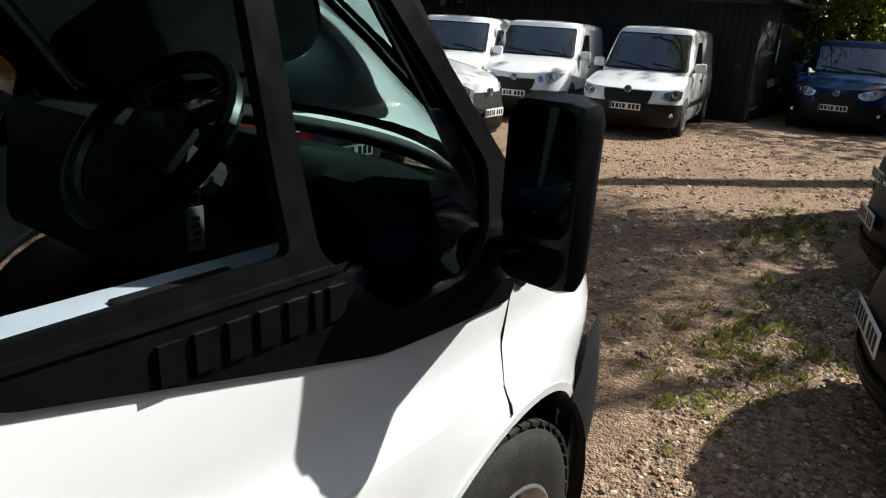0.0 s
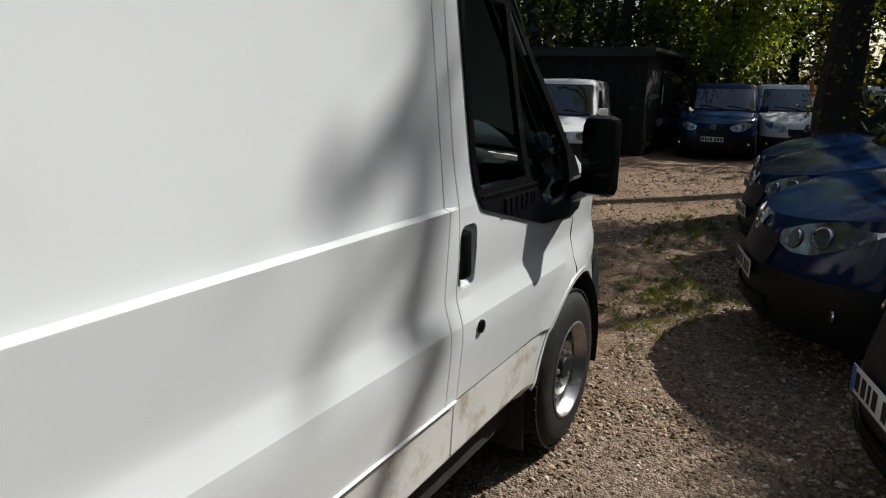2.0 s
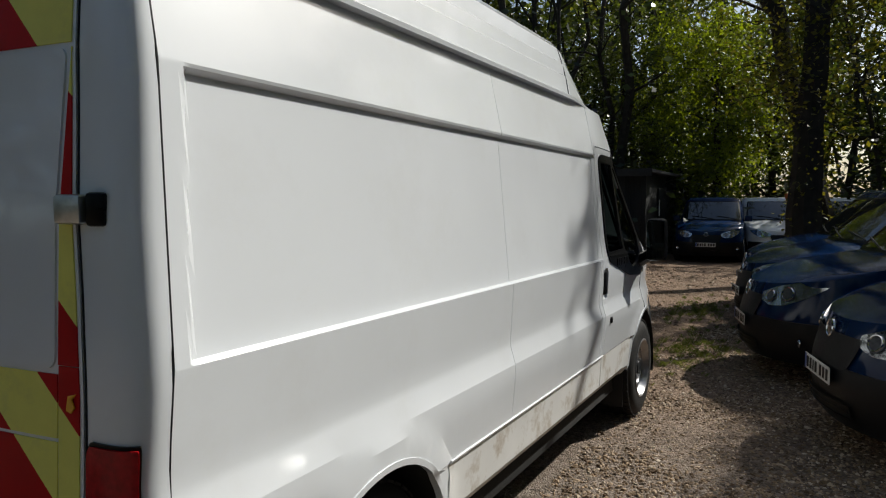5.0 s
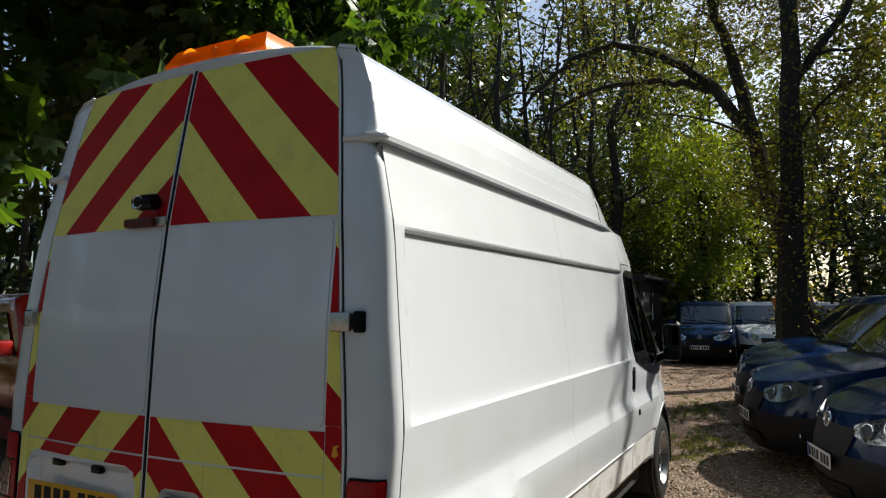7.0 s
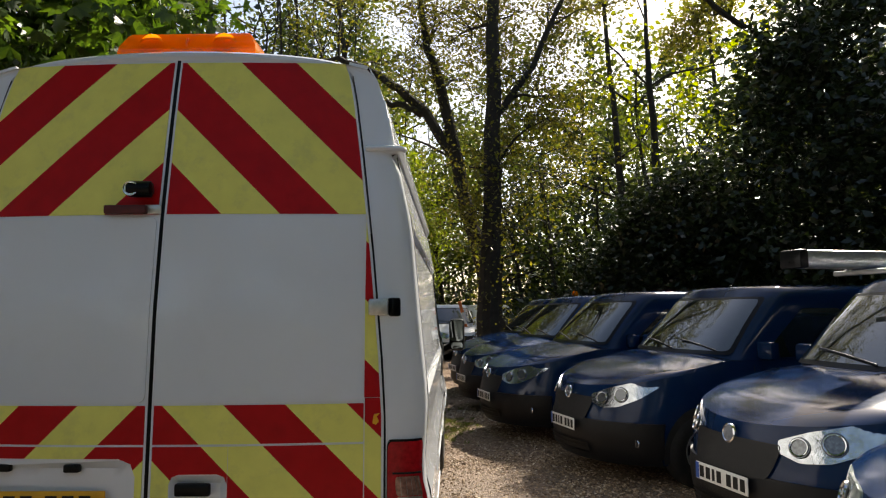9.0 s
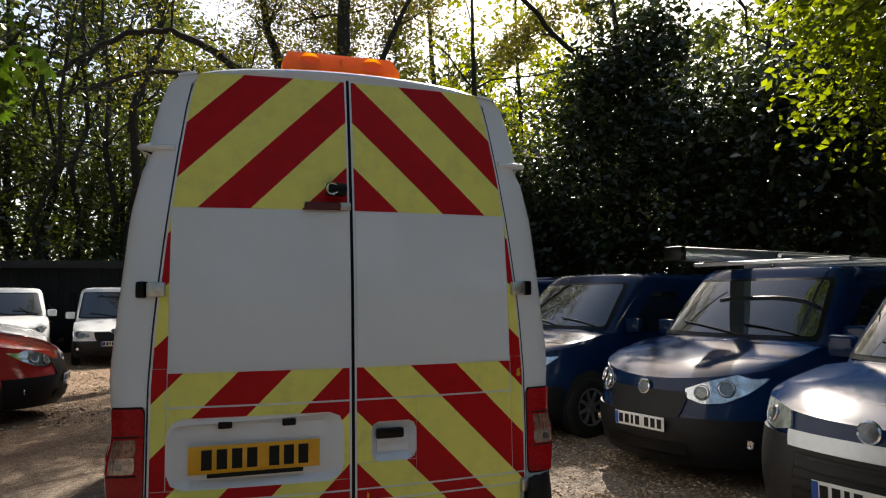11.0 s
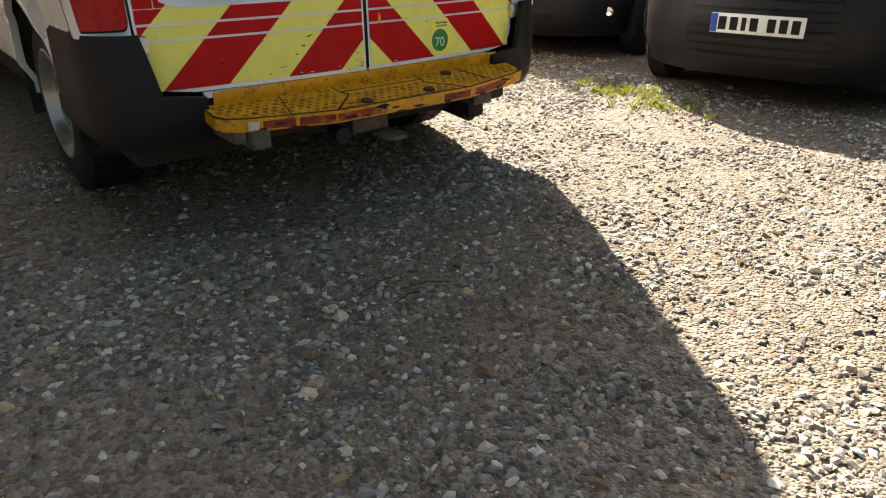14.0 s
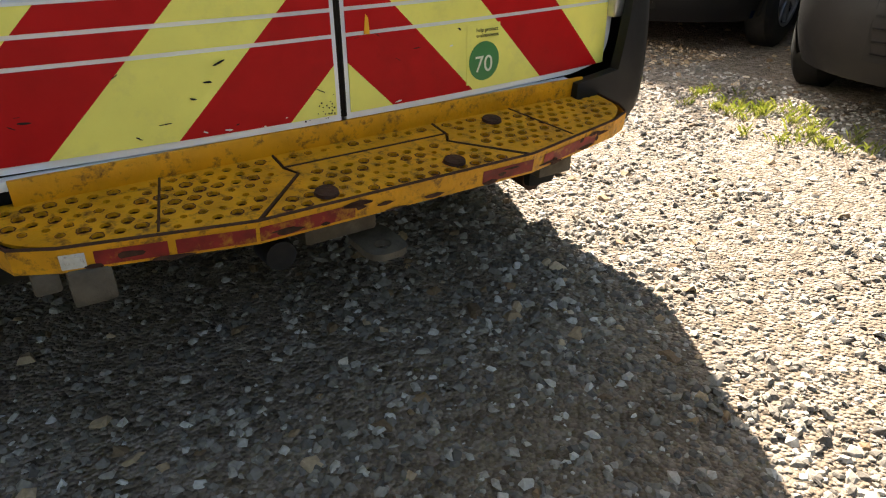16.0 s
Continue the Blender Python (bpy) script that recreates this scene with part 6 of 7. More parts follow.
# ---- black timber shed behind the white vans ----
def shed():
    s = thing("timber_shed", "long low black-stained timber shed with flat roof", "shed")
    x0, x1, y0, y1, h = -14.0, -2.25, 19.0, 23.7, 2.50
    part("wall", box(x0, x1 - 0.03, y0 + 0.03, y1, 0, h), BLACK_TIMBER, s)
    boards = mesh_of("board", *box(-0.07, 0.07, -0.012, 0.012, 0, h - 0.05, 0.004))
    boards.materials.append(BLACK_TIMBER)
    i, x = 0, x0 + 0.08
    while x < x1:
        b = part("board", boards, None, s)
        b.matrix_basis = pose(x, y0 + 0.012, 0.02)
        x += 0.155
    y = y0 + 0.08
    while y < y1:
        if not (20.6 < y < 22.9):
            b = part("board", boards, None, s)
            b.matrix_basis = pose(x1, y, 0.02, 0, 0, 90)
        y += 0.155
    part("roof", box(x0 - 0.2, x1 + 0.25, y0 - 0.35, y1 + 0.2, h, h + 0.10, 0.02), FELT, s)
    part("fascia", box(x0 - 0.2, x1 + 0.26, y0 - 0.38, y0 - 0.35, h - 0.10, h + 0.11, 0.004), BLACK_TIMBER, s)
    d = part("door", box(x1 + 0.005, x1 + 0.05, 20.65, 22.8, 0.03, 2.1, 0.01), BLACK_TIMBER, s, "dark timber shed door")
    part("notice", box(x1 + 0.05, x1 + 0.056, 20.68, 20.80, 1.25, 1.75), PAPER, d)
    return s


shed()


# ---- trees, hedge and woods ----
def quads(name, pos, size, mat, seed, parent=None, label="", droop=0.0, aspect=0.55, star=1, normal_up=0.0):
    """Many small bent leaves at given places, joined into one crown. star: leaflets fanned from each place."""
    rng = np.random.default_rng(seed)
    pos = np.asarray(pos, dtype=np.float32)
    n0 = len(pos)
    d = rng.normal(size=(n0, 3))
    d[:, 2] = d[:, 2] * 0.6 - droop
    d /= np.linalg.norm(d, axis=1)[:, None] + 1e-9
    a = rng.normal(size=(n0, 3)) + np.array([0, 0, normal_up])
    s = np.cross(d, a)
    s /= np.linalg.norm(s, axis=1)[:, None] + 1e-9
    L = (size * rng.uniform(0.55, 1.3, n0))[:, None]
    if star > 1:
        ds, ss = [], []
        for k in range(star):
            t = (k - (star - 1) / 2) * 0.62
            ds.append(d * math.cos(t) + s * math.sin(t))
            ss.append(s * math.cos(t) - d * math.sin(t))
        d, s, pos, L = np.concatenate(ds), np.concatenate(ss), np.concatenate([pos] * star), np.concatenate([L] * star)
    n = len(pos)
    nn = np.cross(d, s)
    v = np.empty((n, 4, 3), np.float32)
    v[:, 0] = pos
    v[:, 1] = pos + d * L * 0.55 + s * L * aspect * 0.5 + nn * L * 0.08
    v[:, 2] = pos + d * L - nn * L * 0.05
    v[:, 3] = pos + d * L * 0.55 - s * L * aspect * 0.5 + nn * L * 0.08
    me = bpy.data.meshes.new(name)
    me.vertices.add(4 * n)
    me.vertices.foreach_set("co", v.reshape(-1))
    me.loops.add(4 * n)
    me.loops.foreach_set("vertex_index", np.arange(4 * n, dtype=np.int32))
    me.polygons.add(n)
    me.polygons.foreach_set("loop_start", np.arange(0, 4 * n, 4, dtype=np.int32))
    me.polygons.foreach_set("loop_total", np.full(n, 4, np.int32))
    me.update(calc_edges=True)
    me.materials.append(mat)
    return part(name, me, None, parent, label)


def bent(rng, a, b, r0, r1, n=6, sag=0.12, sides=6):
    a, b = Vector(a), Vector(b)
    L = (b - a).length
    off = Vector((rng.normal(), rng.normal(), abs(rng.normal()))) * L * sag
    pts = []
    for i in range(n + 1):
        t = i / n
        pts.append(a.lerp(b, t) + off * 4 * t * (1 - t) * 0.5 + Vector((rng.normal(), rng.normal(), rng.normal())) * L * 0.018 * (0 < i < n))
    return pts, tube(pts, [r0 + (r1 - r0) * i / n for i in range(n + 1)], sides, caps=False)


def tree(label, x, y, trunk, r, blobs, leaf, seed, per=120, size=0.10, twig=0.7, star=1, droop=0.2, ivy=0, spray=0.20, arcs=(), aspect=0.55):
    """trunk: points of its line over the foot. blobs: (cx, cy, cz, rx, ry, rz, clusters) of the crown. Each cluster hangs on a limb."""
    rng = np.random.default_rng(seed)
    t = thing("tree", label, "tree")
    tp = [Vector(p) for p in trunk]
    n = len(tp)
    rad = [r * (1.3 if i == 0 else 1.0) * (1 - 0.75 * i / (n - 1)) for i in range(n)]
    fine, fr = [], []
    for i in range(n - 1):
        for k in range(4):
            f = k / 4
            fine.append(tp[i].lerp(tp[i + 1], f) + Vector((rng.normal(), rng.normal(), 0)) * r * 0.12 * (i + k > 0))
            fr.append(rad[i] + (rad[i + 1] - rad[i]) * f)
    fine.append(tp[-1]), fr.append(rad[-1])
    geos = [tube(fine, fr, 10, caps=False)]
    leaves = []
    for line, r0, r1 in arcs:
        pts = []
        for i in range(len(line) - 1):
            for k in range(4):
                pts.append(Vector(line[i]).lerp(Vector(line[i + 1]), k / 4) + Vector((rng.normal(), rng.normal(), rng.normal())) * 0.03)
        pts.append(Vector(line[-1]))
        m_ = len(pts)
        radii = [r0 + (r1 - r0) * i / (m_ - 1) for i in range(m_)]
        geos.append(tube(pts, radii, 7, caps=False))
        fine += pts[3:]
        fr += radii[3:]
    for cx, cy, cz, rx, ry, rz, m in blobs:
        nodes = []
        for k in range(m):
            v = rng.normal(size=3)
            v /= np.linalg.norm(v)
            q = rng.uniform(0.35, 1.0) ** 0.6
            c = Vector((cx + v[0] * rx * q, cy + v[1] * ry * q, cz + v[2] * rz * q))
            # the limb leaves the stem, or an earlier limb, somewhat below the cluster
            best, br = None, None
            for p_, r_ in list(zip(fine, fr))[::2] + nodes:
                dz = c.z - p_.z
                cost = (c - p_).length + max(0, 0.4 - dz) * 2.0
                if best is None or cost < best:
                    best, br, bp = cost, r_, p_
            L = (c - bp).length
            r0 = min(br * 0.45, 0.018 + 0.012 * L)
            pts, g = bent(rng, bp, c, r0, max(0.006, r0 * 0.3), 5, 0.10, 5)
            geos.append(g)
            nodes += [(p_, r0 * 0.7) for p_ in pts[2:4]]
            ends = [pts[-1], pts[-2]]
            for j in range(4):
                d = Vector((rng.normal(), rng.normal(), rng.normal() * 0.7 - droop * 0.4)).normalized() * twig * rng.uniform(0.5, 1.1)
                e = ends[j % 2] + d
                geos.append(tube([ends[j % 2], ends[j % 2].lerp(e, 0.5) + Vector((0, 0, 0.06)), e], [0.008, 0.006, 0.003], 4, caps=False))
                f = rng.uniform(0.1, 1.05, per // 4)[:, None]
                leaves.append(np.array(ends[j % 2]) + np.array(d) * f + rng.normal(size=(per // 4, 3)) * spray)
    part("trunk", join(*geos), BARK, t)
    quads("crown", np.concatenate(leaves), size, leaf, seed + 1, t, droop=droop, star=star, aspect=aspect)
    if ivy:
        top = tp[-1].z * 0.75
        hh = rng.uniform(0.0, 1.0, ivy) * top
        ang = rng.uniform(0, 2 * math.pi, ivy)
        bx = np.interp(hh, [p.z for p in tp], [p.x for p in tp])
        by = np.interp(hh, [p.z for p in tp], [p.y for p in tp])
        rr = r * 0.85 + np.abs(rng.normal(size=ivy)) * 0.17
        quads("ivy", np.c_[bx + rr * np.cos(ang), by + rr * np.sin(ang), hh], 0.085, LEAF_OLIVE, seed + 2, t, droop=0.5)
    t.matrix_basis = pose(x, y, 0)
    return t


def hedge(label, x0, y0, x1, y1, depth, height, count, leaf, size, seed, clumps=700, ragged=0.16, end=1.0):
    """A dense evergreen screen with an uneven top."""
    rng = np.random.default_rng(seed)
    t = thing("evergreen_hedge", label, "hedge")
    a, b = Vector((x0, y0, 0)), Vector((x1, y1, 0))
    along = b - a
    side = Vector((-along.y, along.x, 0)).normalized()
    L = along.length
    cf, cz, cs = rng.uniform(0, 1, clumps), rng.uniform(0, 1, clumps), rng.uniform(-1, 1, clumps)
    zt = height * (1 + (end - 1) * cf) * (0.84 + ragged * np.sin(cf * L * 1.1) * np.sin(cf * L * 0.37 + 1) + 0.06 * np.sin(cf * L * 3.1))
    pick = rng.integers(0, clumps, count)
    f = np.clip(cf[pick] + rng.normal(size=count) * 0.38 / L, 0, 1)
    z = np.clip(cz[pick] * zt[pick] + rng.normal(size=count) * 0.24, 0.02, None)
    s = cs[pick] * depth * 0.5 * (1.1 - 0.5 * cz[pick]) + rng.normal(size=count) * 0.3
    pos = np.c_[a.x + along.x * f + side.x * s, a.y + along.y * f + side.y * s, z]
    geos = []
    for k in range(int(L / 1.1)):
        q = a + along * ((k + 0.5) * 1.1 / L)
        geos.append(tube([q + Vector((rng.normal() * 0.15, rng.normal() * 0.15, z_)) for z_ in (-0.1, 1.0, 2.4, height * 0.72 * (1 + (end - 1) * (k + 0.5) * 1.1 / L))], [0.09, 0.08, 0.06, 0.02], 6, caps=False))
    part("stems", join(*geos), BARK, t)
    quads("foliage", pos, size, leaf, seed + 5, t)
    return t


# the big pair of trunks beyond the row of vans
tree("tall old tree with dark ivy-clad trunk and thin spring leaves", 1.86, 12.8, [(0, 0, -0.1), (0.02, 0, 3), (0.16, 0.1, 6.5), (0.22, 0.2, 10), (0.4, 0.3, 15)], 0.28,
     [(0.2, 2.4, 10.8, 2.8, 2.6, 3.4, 84), (0.8, 1.2, 5.9, 2.2, 1.6, 1.8, 14), (-0.1, -0.3, 3.9, 0.8, 0.7, 1.2, 12), (1.4, 1.7, 9.2, 1.7, 2.0, 1.0, 22), (1.4, 0.9, 5.8, 1.2, 1.1, 2.3, 30)], LEAF_OLIVE, 11, per=110, size=0.11, twig=0.9, ivy=1500, spray=0.26,
     arcs=[([(0.08, 0.1, 5.8), (0.55, 0.15, 6.5), (1.1, 0.25, 7.3), (2.0, 0.5, 9.2), (2.5, 0.8, 11.5)], 0.11, 0.035)])
tree("leaning dark trunk with long arching limbs", 1.78, 15.6, [(0.52, 0, -0.1), (0.12, 0, 2.6), (-0.60, 0, 5.6), (-1.0, 0.1, 7.7), (-1.35, 0.2, 8.7), (-2.0, 0.3, 13)], 0.26,
     [(-3.2, 0, 8.4, 3.4, 2.0, 2.2, 40), (-2.0, 0.5, 12.5, 3.2, 2.5, 2.6, 36), (-0.5, 1.9, 9.7, 2.2, 2.2, 1.2, 24)], LEAF_OLIVE, 12, per=84, size=0.10, twig=1.0, ivy=800, spray=0.26,
     arcs=[([(-0.60, 0, 5.6), (-1.42, 0, 6.85), (-2.1, 0.05, 7.6), (-2.85, 0.1, 8.1), (-3.8, 0.1, 8.45), (-4.77, 0, 8.26), (-5.6, -0.1, 7.7), (-6.4, -0.1, 7.0)], 0.15, 0.045), ([(-1.42, 0, 6.8), (-2.0, -0.1, 7.1), (-2.6, -0.1, 7.24), (-4.0, -0.2, 7.3), (-5.2, -0.3, 6.9), (-5.97, -0.3, 6.5)], 0.10, 0.035)])
tree("small bright green tree in fresh leaf", -1.15, 24.6, [(0, 0, -0.1), (0.1, 0, 2.9), (0, 0.1, 5.8), (0.1, 0, 9)], 0.17,
     [(-0.5, 0, 5.0, 2.5, 2.4, 3.9, 150)], LEAF_MID, 13, per=190, size=0.12, twig=0.8, droop=0.7, spray=0.22)
tree("thin-leaved olive tree beside the bright one", -4.3, 24.4, [(0, 0, -0.1), (0.1, 0, 3), (0, 0.1, 6), (0.2, 0, 9)], 0.15,
     [(0.1, -0.6, 5.0, 2.2, 1.6, 3.6, 105)], LEAF_WOOD, 29, per=110, size=0.12, twig=0.8, droop=0.4, spray=0.24)
# horse chestnut over the far side of the yard
tree("horse chestnut with large fanned leaves hanging over the yard", -6.4, 10.9, [(0, 0, -0.1), (0.2, -0.1, 2.5), (0.4, -0.4, 5), (0.6, -0.8, 9), (0.7, -1.0, 12)], 0.36,
     [(1.1, -3.6, 7.0, 2.5, 4.0, 2.6, 86), (-1.8, -3.0, 7.5, 3.5, 4.0, 3.4, 56)], LEAF_CHESTNUT, 14, per=64, size=0.21, twig=0.8, star=5, droop=0.8, spray=0.22, aspect=0.38)
# unseen tree: wide crowns added to cut sky light left of the van
tree("unseen chestnut added to block sky light over the yard's left", -8.6, 1.5, [(0, 0, -0.1), (0.1, 0.1, 3), (0.2, 0.2, 6), (0.4, -0.4, 12.5)], 0.34,
     [(0.6, 0.5, 6.5, 4.2, 4.8, 3.6, 90), (3.6, -0.6, 7.4, 3.0, 4.4, 1.8, 120), (2.2, -2.5, 10.8, 4.6, 5.6, 2.4, 110), (3.4, -5.5, 9.5, 4.2, 4.0, 2.2, 80), (1.0, 4.5, 9.8, 3.5, 3.5, 2.2, 50)], LEAF_CHESTNUT, 15, per=44, size=0.30, twig=0.9, star=5, droop=0.7, spray=0.25, aspect=0.38)
# young maple-like tops over the hedge
tree("slender tree with bright translucent leaves above the hedge", 11.2, 23.2, [(0, 0, -0.1), (0.1, 0, 5), (0, 0.1, 10), (-0.2, 0, 15)], 0.16,
     [(-0.2, 0, 10.0, 3.4, 3.2, 4.4, 36)], LEAF_BRIGHT, 16, per=64, size=0.24, twig=1.0, spray=0.3)
tree("slender tree with bright leaves among dark evergreens", 7.9, 4.1, [(0, 0, -0.1), (-0.1, -0.1, 3), (-0.5, -0.5, 6), (-0.7, -0.7, 8)], 0.15,
     [(-1.4, -1.5, 4.7, 0.8, 1.3, 1.9, 56), (-1.3, -3.4, 5.0, 1.7, 1.8, 2.6, 130), (-0.6, -5.6, 4.6, 1.6, 2.0, 2.8, 90), (-4.6, -2.4, 10.6, 2.0, 1.6, 1.0, 44), (-4.2, -5.2, 10.8, 1.6, 1.6, 0.9, 32)], LEAF_MID, 17, per=130, size=0.13, twig=0.8, spray=0.24)
tree("broad tree in fresh leaf beyond the end of the row", 8.2, -4.2, [(0, 0, -0.1), (0, 0, 4), (0.2, 0.1, 8), (0.2, 0, 12)], 0.22,
     [(-0.5, 0.6, 6.4, 3.0, 3.6, 3.2, 110)], LEAF_MID, 18, per=130, size=0.15, twig=0.8, spray=0.24)
tree("airy tree whose thin leaves dapple the yard", 6.8, 16.8, [(0, 0, -0.1), (0.1, -0.1, 4), (0.0, 0.1, 8), (-0.1, 0, 11)], 0.17,
     [(0.2, -0.4, 8.6, 3.2, 3.2, 2.4, 9)], LEAF_BRIGHT, 19, per=44, size=0.19, twig=0.9, spray=0.28)
# added tree: limb and clusters set along the sun's rays to cast shade
tree("airy tree added to throw leaf shade on the van and lane", 8.6, 11.2, [(0, 0, -0.1), (0, -0.1, 4), (-0.4, -0.4, 7), (-0.8, -0.6, 10)], 0.15,
     [(-0.8, 0.2, 8.8, 1.0, 1.6, 1.0, 12), (-1.9, 1.6, 8.2, 0.55, 2.4, 0.5, 60), (-3.05, 0.24, 9.72, 0.06, 0.08, 0.14, 2)], LEAF_OLIVE, 20, per=40, size=0.11, twig=0.28, spray=0.13,
     arcs=[([(-0.3, -0.1, 6.6), (-1.8, -0.30, 7.3), (-3.25, -0.40, 8.5), (-3.1, -0.03, 9.3), (-2.95, 0.37, 10.2)], 0.07, 0.035)])
# added tree: high crown placed so its shadow falls on the left yard
tree("tall slender tree added to shade the left of the yard", 6.7, 20.4, [(0, 0, -0.1), (0.1, 0, 5), (-0.2, 0.1, 10), (-0.4, 0, 14)], 0.17,
     [(-0.5, 0, 13.2, 1.9, 2.6, 1.9, 40)], LEAF_OLIVE, 24, per=84, size=0.15, twig=0.9, spray=0.28)
hedge("tall dark evergreen screen behind the parked vans", 9.4, -8.0, 8.3, 9.0, 2.4, 8.0, 115000, LEAF_DARK, 0.165, 21, 1500, end=0.80)
hedge("dark evergreen shrubs under the big trees", 8.2, 9.0, 5.4, 17.5, 2.6, 8.4, 66000, LEAF_DARK, 0.17, 22, 800, 0.14, end=0.46)

# the woods all round: slim trunks and high crowns, joined as one stretch of wood
def woods(label, arcs, seed, leaf, per_tree=900, size=0.22, floor=0.0, tall=(12, 18)):
    rng = np.random.default_rng(seed)
    t = thing("woodland", label, "woods", kind="stuff")
    geos, leaves = [], []
    for a0, a1, r0, r1, count in arcs:
        for k in range(count):
            a = radians(2 + a0 + (a1 - a0) * (k + rng.uniform(0.1, 0.9)) / count)
            rr = rng.uniform(r0, r1)
            x, y = 1 + rr * math.sin(a), 4 + rr * math.cos(a)
            h = rng.uniform(*tall) if rr > 32 or not -8 < math.degrees(a) < 52 else rng.uniform(6, 9.5)
            r = rng.uniform(0.09, 0.22)
            top = Vector((x + rng.normal() * 0.8, y + rng.normal() * 0.8, h))
            pts, g = bent(rng, (x, y, -0.1), top, r, 0.03, 7, 0.02, 7)
            geos.append(g)
            for j in range(9):
                p = pts[int(rng.integers(2, 8))]
                e = p + Vector((rng.normal() * 1.6, rng.normal() * 1.6, rng.uniform(0.3, 2.2)))
                geos.append(bent(rng, p, e, r * 0.3, 0.01, 4, 0.1, 4)[1])
                q = rng.uniform(0.3, 1.1, per_tree // 9)[:, None]
                leaves.append(np.array(p) + (np.array(e) - np.array(p)) * q + rng.normal(size=(per_tree // 9, 3)) * 0.44)
            if floor:
                m = int(per_tree * floor)
                leaves.append(np.array([x, y, 0]) + np.c_[rng.normal(size=m) * 1.3, rng.normal(size=m) * 1.3, np.abs(rng.normal(size=m)) * 1.5])
    part("trunks", join(*geos), BARK, t)
    quads("leaves", np.concatenate(leaves), size, leaf, seed + 9, t, droop=0.2)
    return t


woods("dim woodland of slim trunks with thin spring leaves", [(-60, 62, 20, 27, 36), (-60, 62, 27, 32, 18)], 31, LEAF_WOOD, 1350, 0.25, 0.7)
woods("tall thin woods rising far behind the yard", [(-60, -8, 33, 45, 40), (24, 70, 33, 45, 36), (-8, 24, 36, 46, 22), (-40, -8, 29, 38, 10)], 34, LEAF_WOOD, 930, 0.42, 0.0, (13, 19))
# mostly unseen ring, its height set to dim sky light and darken reflections
woods("woodland added mostly out of view to close the yard and dim skylight", [(62, 300, 20, 27, 60), (62, 300, 27, 36, 50)], 32, LEAF_WOOD, 340, 0.58, 0.9, (9, 14))
woods("shrubby woodland edge in shade", [(-75, -13, 18.5, 21, 19), (6, 75, 18.5, 21, 21), (-75, -13, 24, 30, 25), (6, 75, 24, 30, 28)], 33, LEAF_DARK, 170, 0.28, 6.0)


# ---- loose stones, grass and twigs on the gravel ----
def pebble_bed(name, label, count, region, lo, hi, seed, stone=STONE):
    """Angular flint pebbles, joined; region gives (x, y) for a pair of random numbers."""
    rng = np.random.default_rng(seed)
    base = np.array([(-1, -0.6, 0), (0.2, -1, 0), (1, -0.3, 0), (0.7, 0.8, 0), (-0.5, 1, 0), (-0.6, -0.35, 0.8), (0.35, -0.45, 1.0), (0.55, 0.3, 0.75), (-0.25, 0.5, 0.9)], np.float32)
    tri = np.array([(0, 1, 6), (0, 6, 5), (1, 2, 6), (2, 7, 6), (2, 3, 7), (3, 8, 7), (3, 4, 8), (4, 0, 5), (4, 5, 8), (5, 6, 8), (6, 7, 8)], np.int32)
    xy = np.array([region(a, b) for a, b in rng.uniform(0, 1, (count, 2))], np.float32)
    # thinner where the earth shows through
    bare = np.array([noise.noise((x * 1.1, y * 1.1, 7.0)) + 0.5 * noise.noise((x * 3.0, y * 3.0, 2.0)) for x, y in xy.tolist()])
    xy = xy[(bare < 0.12) | (rng.uniform(0, 1, count) < 0.35)]
    count = len(xy)
    s = (lo + (hi - lo) * rng.uniform(0, 1, count) ** 2.0).astype(np.float32)
    sc = np.c_[s * rng.uniform(0.7, 1.3, count), s * rng.uniform(0.55, 1.0, count), s * rng.uniform(0.35, 0.75, count)]
    v = base[None] * sc[:, None, :] * rng.uniform(0.75, 1.2, (count, 9, 1))
    tx, ty = rng.normal(size=count) * 0.25, rng.normal(size=count) * 0.25
    v[:, :, 2] += v[:, :, 0] * tx[:, None] + v[:, :, 1] * ty[:, None]
    t = rng.uniform(0, 2 * math.pi, count)
    c, sn = np.cos(t)[:, None], np.sin(t)[:, None]
    X, Y = v[:, :, 0] * c - v[:, :, 1] * sn, v[:, :, 0] * sn + v[:, :, 1] * c
    gz = np.array([ground_z(float(a), float(b)) for a, b in xy])
    co = np.stack([X + xy[:, 0:1], Y + xy[:, 1:2], v[:, :, 2] + gz[:, None] - sc[:, 2:3] * 0.12], 2)
    f = (tri[None] + (np.arange(count) * 9)[:, None, None]).reshape(-1, 3)
    me = bpy.data.meshes.new(name)
    me.vertices.add(9 * count)
    me.vertices.foreach_set("co", co.astype(np.float32).reshape(-1))
    m = len(f)
    me.loops.add(3 * m)
    me.loops.foreach_set("vertex_index", f.astype(np.int32).reshape(-1))
    me.polygons.add(m)
    me.polygons.foreach_set("loop_start", np.arange(0, 3 * m, 3, dtype=np.int32))
    me.polygons.foreach_set("loop_total", np.full(m, 3, np.int32))
    me.update(calc_edges=True)
    me.shade_flat()
    me.materials.append(stone)
    return tagged(part(name, me, None), label, "gravel", kind="stuff")


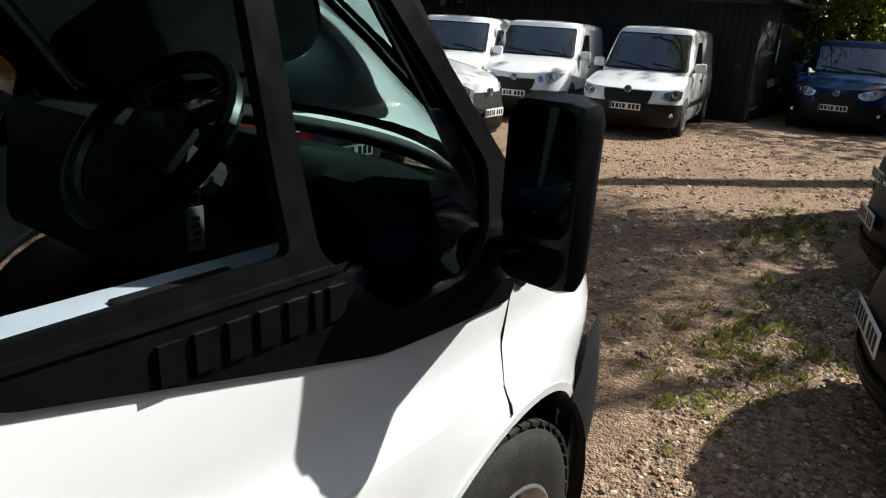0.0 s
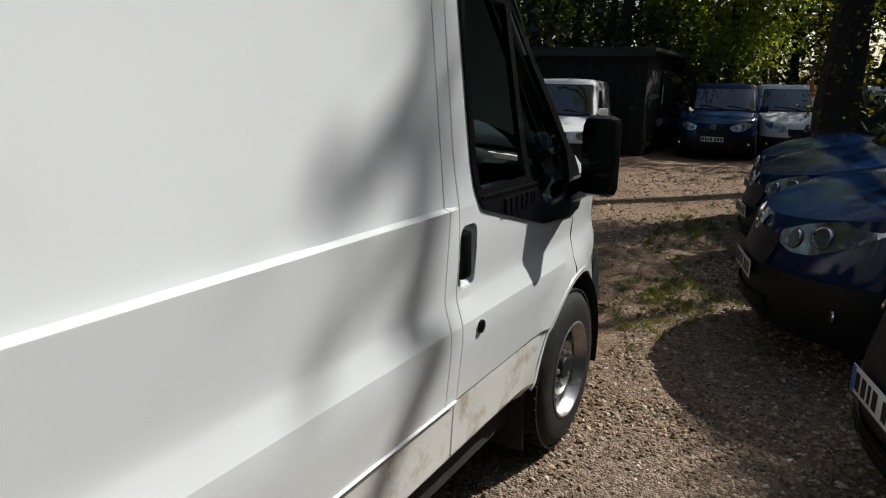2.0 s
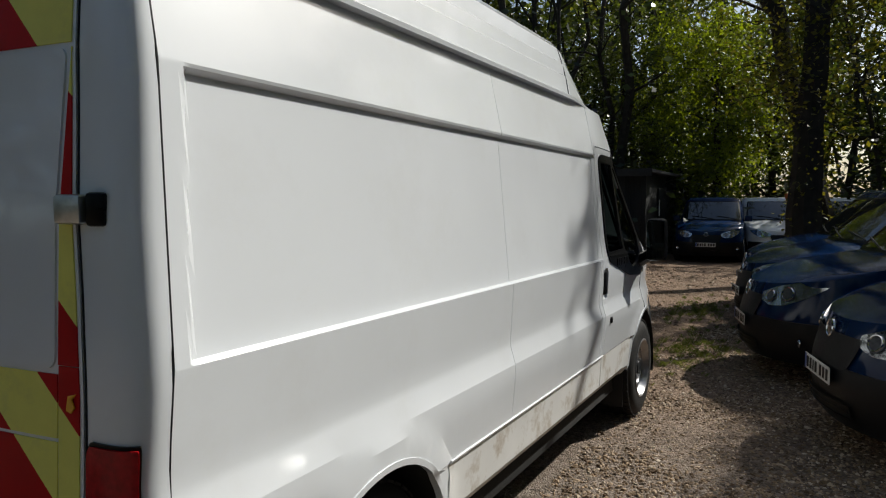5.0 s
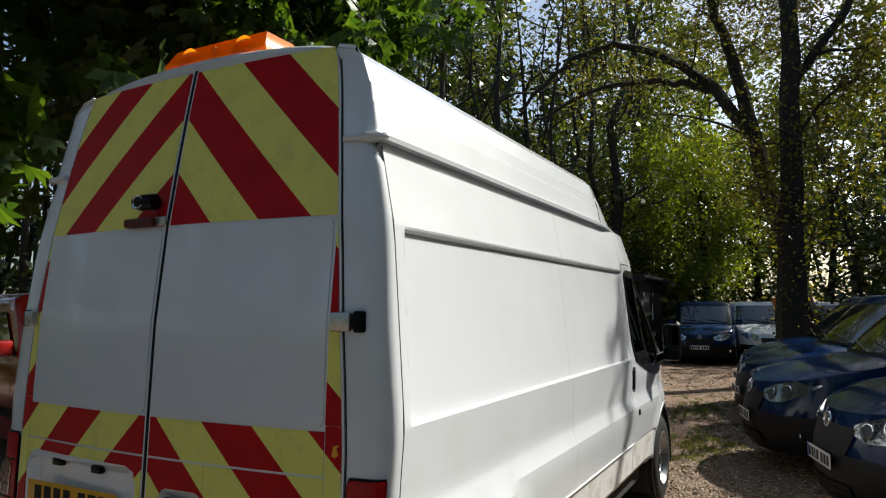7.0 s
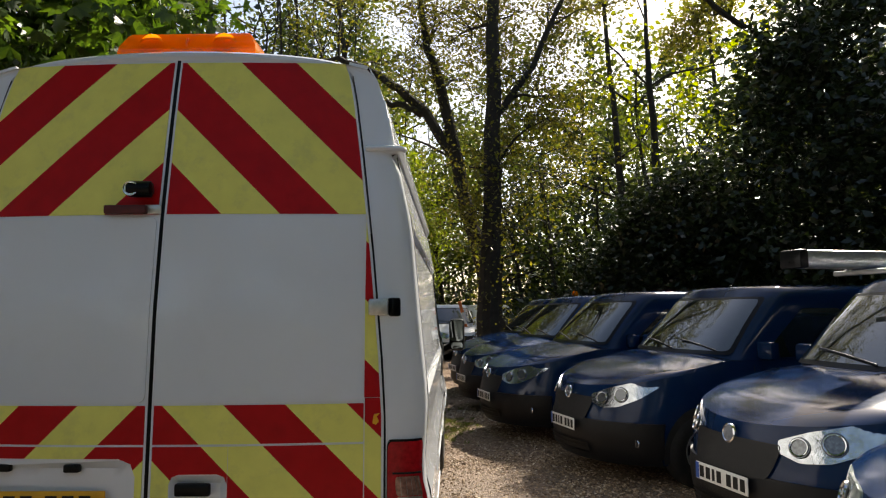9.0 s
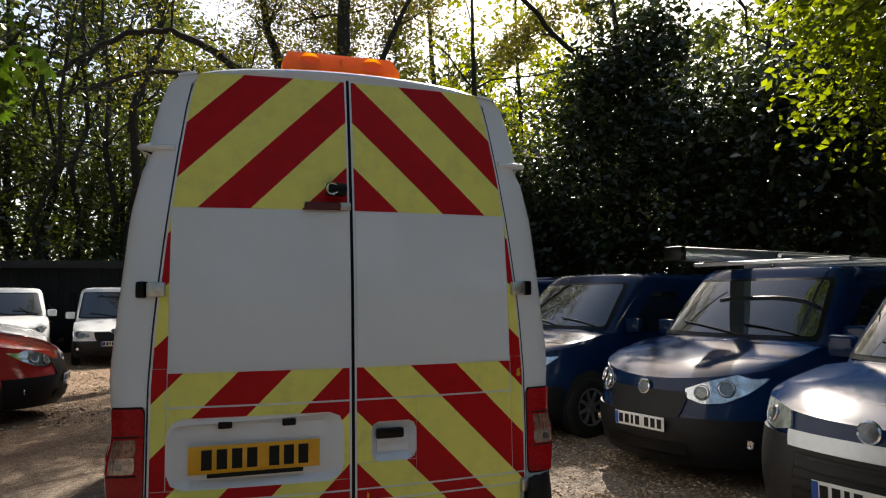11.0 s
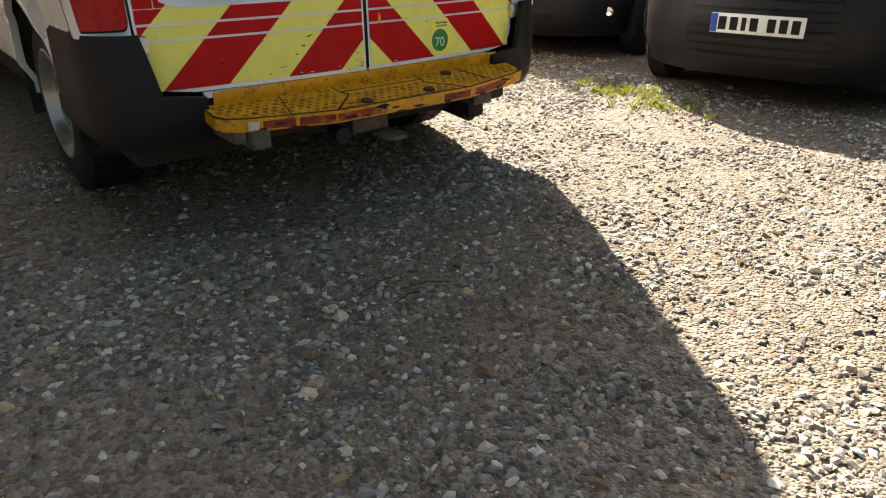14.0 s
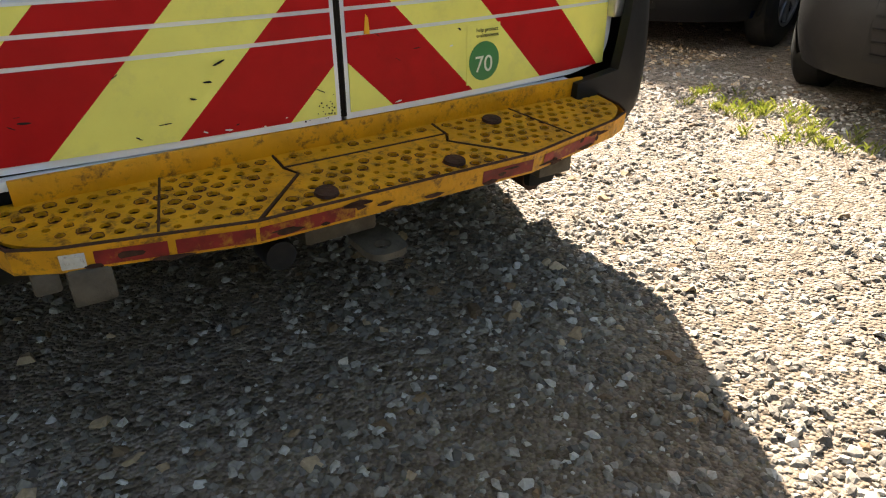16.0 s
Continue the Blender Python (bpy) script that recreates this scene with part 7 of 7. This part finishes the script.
pebble_bed("loose_gravel", "loose pale flint gravel behind the van", 54000, lambda a, b: (-2.0 + 5.0 * a, -2.5 + 3.9 * b), 0.0045, 0.0185, 41, STONE_GREY)
pebble_bed("loose_gravel", "loose gravel along the side of the van", 36000, lambda a, b: (0.8 + 2.6 * a * (1 - 0.25 * b), 1.4 + 7.2 * b), 0.006, 0.020, 42)
pebble_bed("loose_gravel", "scattered gravel over the yard", 11000, lambda a, b: (-5.0 + 7.0 * a, 6.5 + 11.0 * b ** 1.3), 0.012, 0.035, 43)
pebble_bed("loose_gravel", "scattered gravel round the yard", 6000, lambda a, b: (-7.0 + 13.0 * a, -6.5 + 9.0 * b), 0.010, 0.03, 44)


def tuft_patch(label, cx, cy, rx, ry, tufts, seed):
    rng = np.random.default_rng(seed)
    vs, fs = [], []
    for _ in range(tufts):
        ox, oy = cx + rng.normal() * rx * 0.5, cy + rng.normal() * ry * 0.5
        for k in range(16):
            a, L = rng.uniform(0, 2 * math.pi), rng.uniform(0.015, 0.055)
            bx, by = ox + rng.normal() * 0.018, oy + rng.normal() * 0.018
            dx, dy = math.cos(a), math.sin(a)
            w = 0.0018
            z = ground_z(bx, by)
            o = len(vs)
            vs += [(bx - dy * w, by + dx * w, z), (bx + dy * w, by - dx * w, z), (bx + dx * L * 0.35, by + dy * L * 0.35, z + L * 0.75), (bx + dx * L * 0.8, by + dy * L * 0.8, z + L)]
            fs += [(o, o + 1, o + 2), (o + 1, o + 3, o + 2)]
    return tagged(part("grass_patch", (vs, fs), GRASS, smooth=False), label, "grass", kind="stuff")


tuft_patch("thin short grass growing through the gravel", 0.90, 7.2, 0.45, 1.3, 120, 51)
tuft_patch("thin yellow-green grass before the stubby van", 2.35, 0.45, 0.25, 0.6, 46, 52)
tuft_patch("short grass along the wheel track", 0.5, 10.0, 0.4, 1.2, 120, 53)
for (x0, y0), (x1, y1) in (((-0.52, -0.69), (-0.33, -0.66)), ((-0.40, -0.74), (-0.25, -0.80)), ((-0.46, -0.80), (-0.36, -0.79)), ((2.2, 0.15), (2.45, 0.25)), ((2.0, -0.1), (2.12, -0.02))):
    tw = thing("twig", "short dry brown twig lying on gravel", "twig", "fallen twigs")
    part("stick", tube([(x0, y0, 0.012), ((x0 + x1) / 2 + 0.01, (y0 + y1) / 2 + 0.008, 0.018), (x1, y1, 0.012)], [0.0026, 0.003, 0.002], 6), TWIG, tw)
